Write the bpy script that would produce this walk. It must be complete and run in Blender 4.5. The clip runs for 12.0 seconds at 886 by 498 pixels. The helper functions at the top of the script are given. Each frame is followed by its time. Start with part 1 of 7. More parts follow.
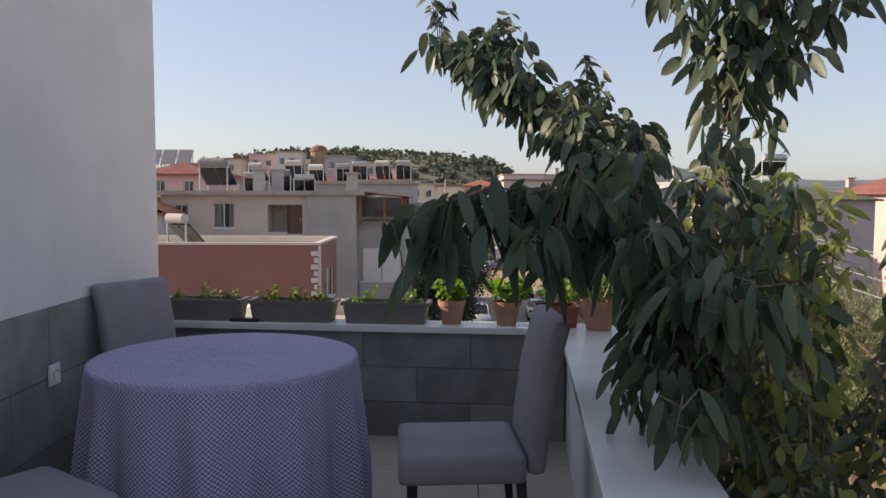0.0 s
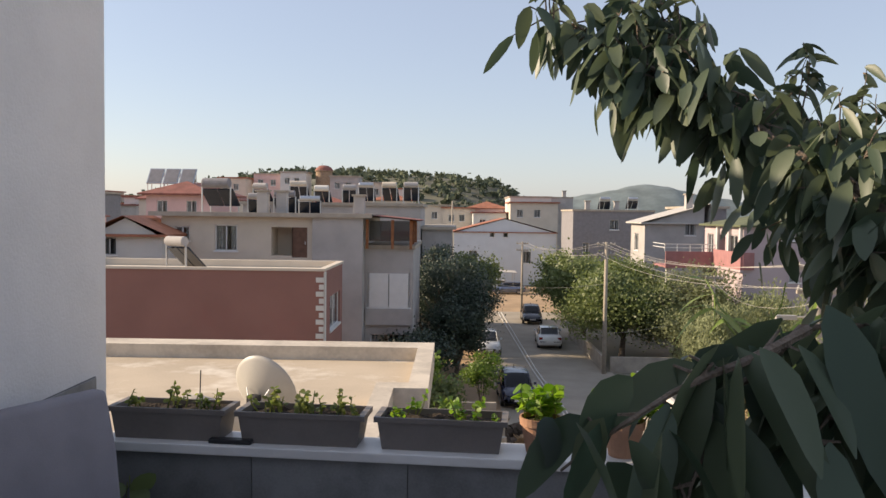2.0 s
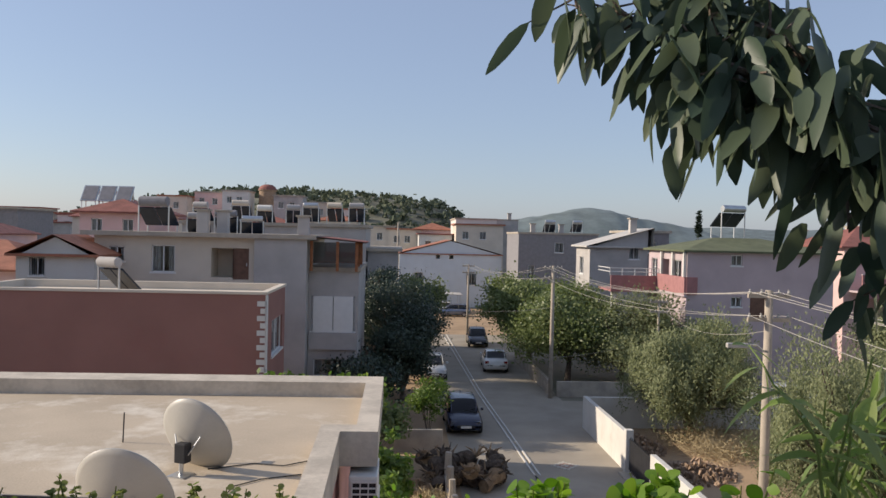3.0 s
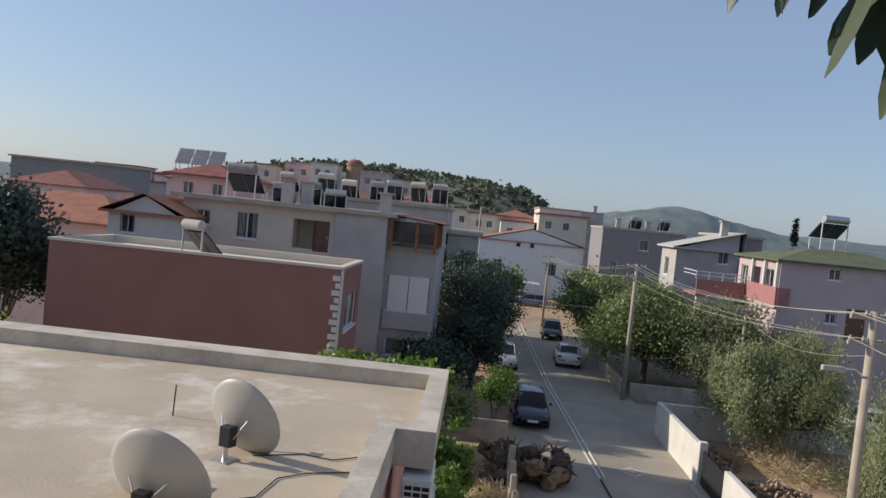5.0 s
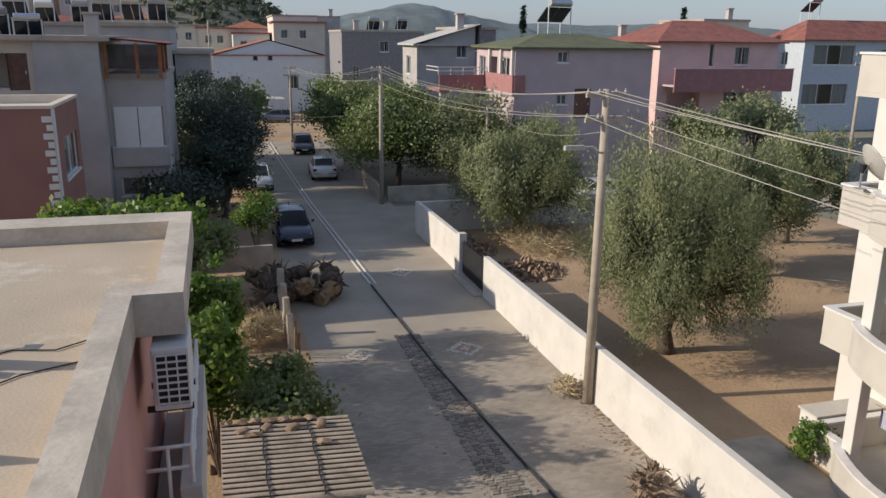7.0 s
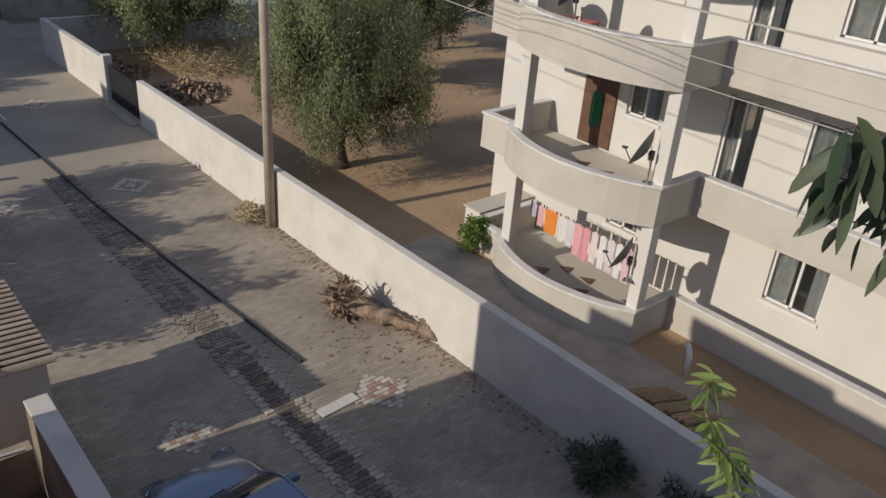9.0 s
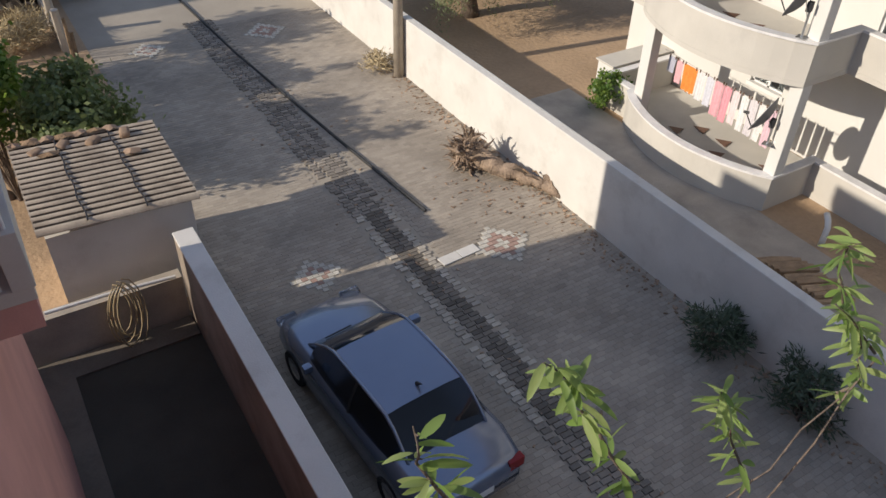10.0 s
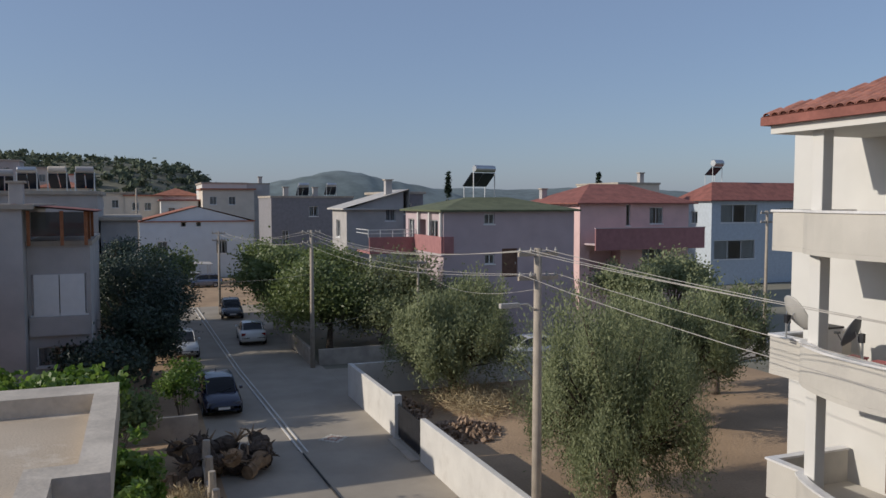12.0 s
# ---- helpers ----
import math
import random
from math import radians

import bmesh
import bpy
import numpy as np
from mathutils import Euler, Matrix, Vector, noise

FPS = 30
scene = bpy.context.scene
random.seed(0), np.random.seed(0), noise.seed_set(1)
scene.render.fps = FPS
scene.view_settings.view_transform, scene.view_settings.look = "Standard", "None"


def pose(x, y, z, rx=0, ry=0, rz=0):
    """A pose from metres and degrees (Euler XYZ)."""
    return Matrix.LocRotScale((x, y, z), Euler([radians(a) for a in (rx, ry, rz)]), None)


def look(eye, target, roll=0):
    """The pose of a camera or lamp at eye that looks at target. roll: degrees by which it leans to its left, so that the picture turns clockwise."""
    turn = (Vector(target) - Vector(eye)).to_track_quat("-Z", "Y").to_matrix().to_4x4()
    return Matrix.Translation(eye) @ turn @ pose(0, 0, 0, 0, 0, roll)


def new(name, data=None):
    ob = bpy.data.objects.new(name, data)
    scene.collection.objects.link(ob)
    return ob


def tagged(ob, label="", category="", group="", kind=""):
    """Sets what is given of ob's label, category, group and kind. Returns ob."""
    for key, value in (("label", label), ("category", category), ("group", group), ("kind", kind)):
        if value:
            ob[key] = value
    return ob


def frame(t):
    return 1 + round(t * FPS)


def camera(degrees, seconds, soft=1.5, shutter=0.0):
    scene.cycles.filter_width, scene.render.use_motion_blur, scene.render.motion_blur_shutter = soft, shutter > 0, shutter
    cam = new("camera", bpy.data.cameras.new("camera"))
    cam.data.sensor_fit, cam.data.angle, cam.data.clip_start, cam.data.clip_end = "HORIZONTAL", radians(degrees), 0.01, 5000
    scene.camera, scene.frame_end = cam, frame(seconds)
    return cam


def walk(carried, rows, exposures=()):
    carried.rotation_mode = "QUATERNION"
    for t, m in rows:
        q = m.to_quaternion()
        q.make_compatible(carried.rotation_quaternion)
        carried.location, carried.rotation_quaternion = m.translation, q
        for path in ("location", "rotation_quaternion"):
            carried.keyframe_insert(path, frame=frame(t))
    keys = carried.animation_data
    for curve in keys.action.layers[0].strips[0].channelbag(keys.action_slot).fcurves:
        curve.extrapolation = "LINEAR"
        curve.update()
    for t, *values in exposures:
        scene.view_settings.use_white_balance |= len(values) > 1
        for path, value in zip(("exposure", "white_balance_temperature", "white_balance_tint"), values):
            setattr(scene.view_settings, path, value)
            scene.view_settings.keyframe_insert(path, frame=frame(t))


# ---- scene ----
cam = camera(58.84, 12.0)
PATH = [
    (0, (0.878, -1.004, 1.262), (0.8628, 0.9909, 1.1212), 0.15),
    (0.5, (0.765, -0.636, 1.290), (0.6557, 1.3548, 1.1297), -0.67),
    (1, (0.739, -0.231, 1.305), (0.5470, 1.7530, 1.1417), -0.70),
    (1.5, (0.708, 0.107, 1.399), (0.5430, 2.0954, 1.2649), -0.38),
    (2, (0.552, 0.483, 1.420), (0.5273, 2.4809, 1.3316), 0.73),
    (2.5, (0.459, 0.834, 1.444), (0.5404, 2.8314, 1.3988), 1.69),
    (2.7, (0.447, 0.976, 1.461), (0.5567, 2.9723, 1.4282), 1.15),
    (4.3, (0.532, 1.678, 1.591), (0.6187, 3.6758, 1.5457), 3.81),
    (4.5, (0.533, 1.726, 1.582), (0.5569, 3.7246, 1.5212), 4.39),
    (5, (0.507, 1.835, 1.534), (0.4197, 3.8311, 1.4494), 5.78),
    (5.5, (0.565, 2.103, 1.541), (0.4662, 4.1006, 1.5202), 5.14),
    (6, (0.611, 2.410, 1.583), (0.5883, 4.4090, 1.5267), 1.75),
    (6.5, (0.581, 2.697, 1.522), (0.8286, 4.6596, 1.2241), -0.12),
    (7, (0.641, 2.851, 1.488), (1.1766, 4.7064, 0.9680), 0.66),
    (7.2, (0.663, 2.905, 1.474), (1.2910, 4.7187, 0.9144), 1.30),
    (8.8, (0.578, 3.368, 1.541), (1.8035, 4.7315, 0.7408), 4.35),
    (9, (0.571, 3.397, 1.521), (1.7673, 4.7074, 0.5979), 4.54),
    (9.5, (0.565, 3.400, 1.476), (1.5659, 4.6709, 0.3005), 3.33),
    (10, (0.570, 3.378, 1.479), (1.4094, 4.7013, 0.2362), 1.71),
    (10.5, (0.610, 3.351, 1.523), (1.3791, 4.8315, 0.4197), 0.53),
    (11, (0.668, 3.318, 1.562), (1.4148, 5.0121, 0.8048), -0.32),
    (11.5, (0.605, 3.179, 1.482), (1.3499, 5.0023, 1.1354), -0.11),
    (12, (0.526, 3.055, 1.462), (1.2489, 4.9159, 1.3433), -0.02),
]
walk(cam, [(t, look(eye, target, roll)) for t, eye, target, roll in PATH], exposures=[(0, 1.0, 7650, 14), (0.5, 1.02, 8000, 15), (1.5, 1.02, 8050, 14), (2.0, 1.07, 7850, 13), (2.5, 0.77, 7100, 12), (4.5, 0.55, 6600, 10), (5.5, 0.47, 6400, 8), (6.5, 0.6, 6700, 10), (7.2, 0.43, 6550, 10), (8.8, 0.03, 6500, 10), (9.0, 0.03, 6500, 10), (9.5, 0.5, 6450, 10), (10.0, 0.62, 6450, 10), (10.5, 0.42, 6450, 10), (12, 0.07, 6200, 10)])

# ---- world, sun ----
SUN_EL, SUN_AZ = radians(25.0), radians(-82.0)
world = bpy.data.worlds.new("world")
scene.world = world
world.use_nodes = True
wn = world.node_tree
sky = wn.nodes.new("ShaderNodeTexSky")
sky.sky_type = "NISHITA"
sky.sun_disc = False
sky.sun_elevation, sky.sun_rotation = SUN_EL, SUN_AZ
sky.air_density, sky.dust_density, sky.ozone_density = 1.0, 0.9, 3.0
haze = wn.nodes.new("ShaderNodeMix")  # morning haze evens the sky out
haze.data_type = "RGBA"
haze.inputs[0].default_value = 0.55
haze.inputs[7].default_value = (2.15, 2.6, 3.75, 1)
wn.links.new(sky.outputs[0], haze.inputs[6])
wn.links.new(haze.outputs[2], wn.nodes["Background"].inputs[0])
wn.nodes["Background"].inputs[1].default_value = 0.105
sun = new("sun", bpy.data.lights.new("sun", "SUN"))
sun.data.energy, sun.data.angle, sun.data.color = 3.1, radians(0.6), (1.0, 0.9, 0.76)
sun.matrix_world = look((math.sin(SUN_AZ) * 20, math.cos(SUN_AZ) * 20, math.tan(SUN_EL) * 20), (0, 0, 0))

G = -8.0  # street level
TZ = -0.12  # terrace floor


# ---- materials ----
def material(name, color, rough=0.8, metal=0.0, vary=0.12, scale=3.0, fine=60.0, bump=0.15, bump_size=0.01, second=None,
             stain=0.0, stain_color=(0.12, 0.10, 0.08), stain_scale=0.7, per_object=0.0, per_island=0.0, spec=0.4):
    """A surface with a base colour, broad and fine variation, optional blotches, and relief."""
    m = bpy.data.materials.new(name)
    m.use_nodes = True
    nt = m.node_tree
    nodes, links = nt.nodes, nt.links
    bsdf = nodes["Principled BSDF"]
    bsdf.inputs["Roughness"].default_value = rough
    bsdf.inputs["Metallic"].default_value = metal
    bsdf.inputs["Specular IOR Level"].default_value = spec
    geo = nodes.new("ShaderNodeNewGeometry")
    n1 = nodes.new("ShaderNodeTexNoise")
    n1.inputs["Scale"].default_value, n1.inputs["Detail"].default_value = scale, 6
    n2 = nodes.new("ShaderNodeTexNoise")
    n2.inputs["Scale"].default_value, n2.inputs["Detail"].default_value = fine, 3
    for n in (n1, n2):
        links.new(geo.outputs["Position"], n.inputs["Vector"])
    mix = nodes.new("ShaderNodeMix")
    mix.data_type = "RGBA"
    c2 = second or tuple(max(0.0, c * (1 - 2.2 * vary)) for c in color)
    mix.inputs[6].default_value, mix.inputs[7].default_value = (*color, 1), (*c2, 1)
    ramp = nodes.new("ShaderNodeMapRange")
    ramp.inputs[1].default_value, ramp.inputs[2].default_value = 0.35, 0.7
    add = nodes.new("ShaderNodeMath")
    add.operation = "MULTIPLY_ADD"
    add.inputs[1].default_value = 0.35
    links.new(n2.outputs[0], add.inputs[0])
    sub = nodes.new("ShaderNodeMath")
    sub.operation = "SUBTRACT"
    sub.inputs[1].default_value = 0.175
    links.new(n1.outputs[0], sub.inputs[0])
    links.new(sub.outputs[0], add.inputs[2])
    links.new(add.outputs[0], ramp.inputs[0])
    links.new(ramp.outputs[0], mix.inputs[0])
    out = mix.outputs[2]
    if stain:
        n3 = nodes.new("ShaderNodeTexNoise")
        n3.inputs["Scale"].default_value, n3.inputs["Detail"].default_value = stain_scale, 9
        n3.inputs["Roughness"].default_value = 0.68
        links.new(geo.outputs["Position"], n3.inputs["Vector"])
        r3 = nodes.new("ShaderNodeMapRange")
        r3.inputs[1].default_value, r3.inputs[2].default_value, r3.inputs[4].default_value = 0.52, 0.72, stain
        links.new(n3.outputs[0], r3.inputs[0])
        ms = nodes.new("ShaderNodeMix")
        ms.data_type = "RGBA"
        ms.inputs[7].default_value = (*stain_color, 1)
        links.new(r3.outputs[0], ms.inputs[0])
        links.new(out, ms.inputs[6])
        out = ms.outputs[2]
    if per_object or per_island:
        info = nodes.new("ShaderNodeObjectInfo")
        src = info.outputs["Random"] if per_object else geo.outputs["Random Per Island"]
        k = per_object or per_island
        mr = nodes.new("ShaderNodeMapRange")
        mr.inputs[3].default_value, mr.inputs[4].default_value = 1 - k, 1 + k
        links.new(src, mr.inputs[0])
        hsv = nodes.new("ShaderNodeHueSaturation")
        links.new(mr.outputs[0], hsv.inputs["Value"])
        links.new(out, hsv.inputs["Color"])
        out = hsv.outputs[0]
    links.new(out, bsdf.inputs["Base Color"])
    if bump:
        b = nodes.new("ShaderNodeBump")
        b.inputs["Strength"].default_value, b.inputs["Distance"].default_value = bump, bump_size
        links.new(n2.outputs[0], b.inputs["Height"])
        links.new(b.outputs[0], bsdf.inputs["Normal"])
    return m


def glass(name, tint=(0.75, 0.8, 0.82), rough=0.02):
    m = bpy.data.materials.new(name)
    m.use_nodes = True
    b = m.node_tree.nodes["Principled BSDF"]
    b.inputs["Base Color"].default_value = (*tint, 1)
    b.inputs["Roughness"].default_value, b.inputs["IOR"].default_value = rough, 1.45
    b.inputs["Transmission Weight"].default_value = 1.0
    return m


def leafy(name, color, second, through_light=0.35, rough=0.45, spec=0.4):
    """Leaves: two greens that change from leaf to leaf, with light passing through."""
    m = bpy.data.materials.new(name)
    m.use_nodes = True
    nt = m.node_tree
    nodes, links = nt.nodes, nt.links
    bsdf = nodes["Principled BSDF"]
    bsdf.inputs["Roughness"].default_value, bsdf.inputs["Specular IOR Level"].default_value = rough, spec
    geo = nodes.new("ShaderNodeNewGeometry")
    mix = nodes.new("ShaderNodeMix")
    mix.data_type = "RGBA"
    mix.inputs[6].default_value, mix.inputs[7].default_value = (*color, 1), (*second, 1)
    links.new(geo.outputs["Random Per Island"], mix.inputs[0])
    links.new(mix.outputs[2], bsdf.inputs["Base Color"])
    tr = nodes.new("ShaderNodeBsdfTranslucent")
    hsv = nodes.new("ShaderNodeHueSaturation")
    hsv.inputs["Value"].default_value, hsv.inputs["Saturation"].default_value = 1.5, 1.1
    links.new(mix.outputs[2], hsv.inputs["Color"])
    links.new(hsv.outputs[0], tr.inputs["Color"])
    ms = nodes.new("ShaderNodeMixShader")
    ms.inputs[0].default_value = through_light
    links.new(bsdf.outputs[0], ms.inputs[1])
    links.new(tr.outputs[0], ms.inputs[2])
    links.new(ms.outputs[0], nodes["Material Output"].inputs["Surface"])
    return m


WHITE_PLASTER = material("white_plaster", (0.74, 0.73, 0.72), 0.85, vary=0.04, fine=90, bump=0.25, stain=0.12, stain_color=(0.45, 0.42, 0.4))
DADO = material("grey_stone_tile", (0.25, 0.25, 0.25), 0.5, vary=0.16, scale=6, fine=120, bump=0.1, per_object=0.14)
GROUT = material("grout", (0.13, 0.13, 0.13), 0.9, bump=0.2)
MARBLE = material("marble_coping", (0.74, 0.72, 0.70), 0.35, vary=0.07, scale=4, fine=20, bump=0.03, stain=0.25, stain_color=(0.5, 0.47, 0.43))
FLOOR_TILE = material("beige_floor_tile", (0.46, 0.41, 0.35), 0.35, vary=0.10, scale=2.5, fine=25, bump=0.04, per_object=0.06)
PINK = material("pink_paint", (0.62, 0.33, 0.28), 0.85, vary=0.07, scale=1.5, bump=0.2, stain=0.2, stain_color=(0.45, 0.27, 0.24))
PINK_PALE = material("pale_pink_paint", (0.72, 0.50, 0.47), 0.85, vary=0.05, scale=1.0, bump=0.15, stain=0.2, stain_color=(0.5, 0.36, 0.34))
MAUVE = material("mauve_paint", (0.52, 0.42, 0.43), 0.85, vary=0.06, scale=0.8, bump=0.15, stain=0.25, stain_color=(0.4, 0.33, 0.33))
RED_WALL = material("brick_red_paint", (0.31, 0.155, 0.128), 0.85, vary=0.06, scale=0.6, bump=0.2, stain=0.3, stain_color=(0.33, 0.12, 0.1), stain_scale=0.4)
RED_BALC = material("dull_red_paint", (0.40, 0.19, 0.185), 0.85, vary=0.08, bump=0.1)
GREY_RENDER = material("grey_render", (0.47, 0.44, 0.42), 0.9, vary=0.09, scale=0.8, bump=0.3, stain=0.35, stain_color=(0.28, 0.26, 0.25), stain_scale=0.5)
CREAM = material("cream_render", (0.66, 0.58, 0.48), 0.9, vary=0.05, scale=0.8, bump=0.2, stain=0.2, stain_color=(0.45, 0.38, 0.3))
BLUE_GREY = material("blue_grey_render", (0.50, 0.55, 0.60), 0.9, vary=0.06, bump=0.2, stain=0.2, stain_color=(0.35, 0.38, 0.42))
DARK_GREY = material("dark_grey_render", (0.26, 0.25, 0.26), 0.9, vary=0.08, bump=0.2, stain=0.2)
WALL_WHITE = material("whitewashed_wall", (0.66, 0.63, 0.58), 0.9, vary=0.05, scale=1.2, fine=40, bump=0.35, stain=0.45, stain_color=(0.42, 0.38, 0.33), stain_scale=1.3)
HOUSE_BLUISH = material("bluish_white_paint", (0.60, 0.655, 0.70), 0.85, vary=0.03, scale=1.0, bump=0.15, stain=0.15, stain_color=(0.5, 0.53, 0.56))
HOUSE_WHITE = material("white_house_paint", (0.66, 0.64, 0.60), 0.85, vary=0.03, scale=1.0, bump=0.15, stain=0.15, stain_color=(0.6, 0.55, 0.5))
BALC_GREY = material("grey_balcony_paint", (0.56, 0.525, 0.465), 0.85, vary=0.05, scale=1.2, bump=0.2, stain=0.35, stain_color=(0.34, 0.32, 0.3))
YARD_RENDER = material("bare_brown_render", (0.30, 0.245, 0.20), 0.92, vary=0.15, scale=1.6, fine=40, bump=0.45, stain=0.55, stain_color=(0.14, 0.115, 0.095), stain_scale=1.2)
CONCRETE = material("weathered_concrete", (0.46, 0.40, 0.33), 0.9, vary=0.12, scale=1.5, fine=45, bump=0.5, stain=0.5, stain_color=(0.22, 0.2, 0.18), stain_scale=1.6)
ROOF_SCREED = material("roof_screed", (0.51, 0.42, 0.315), 0.85, vary=0.09, scale=0.9, fine=40, bump=0.3, stain=0.95, stain_color=(0.78, 0.72, 0.62), stain_scale=0.75)
PARAPET = material("worn_parapet_render", (0.60, 0.53, 0.44), 0.9, vary=0.14, scale=2.2, fine=18, bump=0.5, stain=0.75, stain_color=(0.34, 0.29, 0.24), stain_scale=1.7)
TAN_TILE = material("tan_clay_tile", (0.45, 0.31, 0.19), 0.85, vary=0.15, scale=5, fine=40, bump=0.2, per_object=0.2)
GREEN_ROOF = material("green_roof_felt", (0.135, 0.15, 0.085), 0.9, vary=0.14, scale=1.2, fine=12, bump=0.4, stain=0.3, stain_color=(0.16, 0.15, 0.09))
RED_ROOF = material("red_roof_tile", (0.30, 0.115, 0.09), 0.8, vary=0.16, scale=1.4, fine=8, bump=0.5, bump_size=0.05)
ORANGE_ROOF = material("orange_roof_tile", (0.41, 0.165, 0.10), 0.8, vary=0.14, scale=1.4, fine=8, bump=0.5, bump_size=0.05)
TILE_PIECE = material("clay_tile", (0.40, 0.175, 0.125), 0.75, vary=0.12, scale=5, fine=50, bump=0.2, per_object=0.25)
GREY_ROOF = material("grey_roof_sheet", (0.55, 0.52, 0.48), 0.7, vary=0.1, scale=1.5, bump=0.2)
PAVING = material("concrete_paving", (0.38, 0.33, 0.265), 0.9, vary=0.10, scale=0.5, fine=28, bump=0.4, stain=0.35, stain_color=(0.25, 0.22, 0.19), stain_scale=0.6)
PAVER = material("paver", (0.39, 0.335, 0.27), 0.9, vary=0.14, scale=0.6, fine=40, bump=0.4, per_island=0.11, stain=0.55, stain_color=(0.21, 0.185, 0.155), stain_scale=0.9)
PAVER_DARK = material("dark_paver", (0.19, 0.165, 0.135), 0.9, vary=0.12, scale=1.5, fine=40, bump=0.4, per_object=0.3)
PAVER_WHITE = material("white_paver", (0.55, 0.51, 0.44), 0.9, vary=0.10, scale=2, fine=40, bump=0.3, per_object=0.12)
PAVER_PALE = material("pale_paver", (0.46, 0.41, 0.34), 0.9, vary=0.12, scale=2, fine=40, bump=0.3, per_object=0.2)
PAVER_RED = material("red_paver", (0.40, 0.27, 0.22), 0.9, vary=0.10, scale=2, fine=40, bump=0.3, per_object=0.12)
EARTH = material("dry_earth", (0.45, 0.31, 0.19), 0.95, vary=0.14, scale=0.35, fine=9, bump=0.6, bump_size=0.05, stain=0.4, stain_color=(0.31, 0.215, 0.13), stain_scale=0.5)
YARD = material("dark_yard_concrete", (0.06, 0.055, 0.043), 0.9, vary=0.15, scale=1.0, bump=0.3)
BROWN_CONCRETE = material("dark_brown_concrete", (0.17, 0.145, 0.115), 0.9, vary=0.15, scale=1.2, fine=25, bump=0.4, stain=0.5, stain_color=(0.08, 0.07, 0.055), stain_scale=1.5)
STRAW = material("straw", (0.50, 0.40, 0.24), 0.9, vary=0.15, scale=2, bump=0.2, per_island=0.3)
STEEL = material("galvanised_steel", (0.55, 0.56, 0.57), 0.4, metal=0.9, vary=0.06, bump=0.05)
WHITE_METAL = material("white_enamel", (0.74, 0.73, 0.70), 0.4, vary=0.04, bump=0.03, stain=0.1, stain_color=(0.5, 0.46, 0.4))
# dish paint darkened to hold the shade on a dish's back
DISH_SHADED = material("shaded_dish_paint", (0.16, 0.16, 0.165), 0.5, vary=0.08, scale=4, bump=0.03)
DISH_GREY = material("dish_paint", (0.44, 0.42, 0.385), 0.45, vary=0.05, scale=4, bump=0.03, stain=0.25, stain_color=(0.4, 0.37, 0.33), stain_scale=3)
BLACK = material("black_plastic", (0.025, 0.025, 0.027), 0.5, vary=0.1, bump=0.05)
DARK_IRON = material("dark_iron", (0.04, 0.04, 0.045), 0.55, metal=0.4, vary=0.15, bump=0.1)
POLE_WOOD = material("pole_concrete", (0.42, 0.36, 0.29), 0.85, vary=0.1, scale=3, fine=30, bump=0.3, stain=0.3, stain_color=(0.27, 0.22, 0.17))
BARK = material("bark", (0.20, 0.155, 0.12), 0.95, vary=0.22, scale=7, fine=35, bump=0.8, bump_size=0.03)
DARK_BARK = material("dark_weathered_bark", (0.13, 0.095, 0.07), 0.95, vary=0.25, scale=5, fine=25, bump=0.9, bump_size=0.04)
DEAD_WOOD = material("dead_wood", (0.33, 0.22, 0.13), 0.9, vary=0.2, scale=4, fine=30, bump=0.7, bump_size=0.03)
LOG_WOOD = material("grey_brown_dead_wood", (0.36, 0.265, 0.19), 0.92, vary=0.25, scale=5, fine=26, bump=0.9, bump_size=0.04, stain=0.5, stain_color=(0.17, 0.115, 0.08), stain_scale=3.0, per_island=0.25)
RUBBLE = material("rubble_stone", (0.36, 0.25, 0.17), 0.9, vary=0.15, scale=4, bump=0.5, per_island=0.35)
CHAIR_CLOTH = material("grey_upholstery", (0.27, 0.255, 0.275), 0.9, vary=0.06, scale=8, fine=260, bump=0.3, bump_size=0.002)
CHAIR_LEG = material("dark_wood_leg", (0.03, 0.024, 0.022), 0.45, vary=0.15, bump=0.05)
TERRACOTTA = material("terracotta", (0.46, 0.25, 0.16), 0.85, vary=0.10, scale=9, bump=0.15, stain=0.3, stain_color=(0.5, 0.4, 0.32), stain_scale=6)
POT_RED = material("red_plastic_pot", (0.35, 0.09, 0.05), 0.5, vary=0.08, bump=0.05)
PLANTER = material("taupe_plastic_planter", (0.19, 0.165, 0.15), 0.55, vary=0.08, scale=6, bump=0.08)
# potting soil; also colours the strips that paint shade on the shed roof
SOIL_AND_SHADE = material("soil_and_valley_shade", (0.05, 0.035, 0.025), 0.95, vary=0.25, scale=20, fine=90, bump=0.8, bump_size=0.02)
WINDOW_FRAME = material("white_window_frame", (0.74, 0.73, 0.71), 0.45, vary=0.03, bump=0.02)
CURTAIN = material("pale_curtain", (0.55, 0.53, 0.5), 0.9, vary=0.1, scale=5, bump=0.2)
WOOD_BROWN = material("brown_door_wood", (0.17, 0.09, 0.06), 0.6, vary=0.15, scale=4, bump=0.1)
PERGOLA = material("orange_brown_wood", (0.36, 0.14, 0.06), 0.7, vary=0.15, scale=4, bump=0.1)
ROPE = material("hose", (0.42, 0.33, 0.2), 0.6, vary=0.1, bump=0.05)
CABLE = material("black_cable", (0.03, 0.03, 0.03), 0.6, vary=0.1, bump=0)
WIRE = material("pale_wire", (0.45, 0.42, 0.38), 0.5, vary=0.1, bump=0)
HOSE_GREEN = material("green_hose_plastic", (0.02, 0.22, 0.10), 0.45, vary=0.1, bump=0.05)
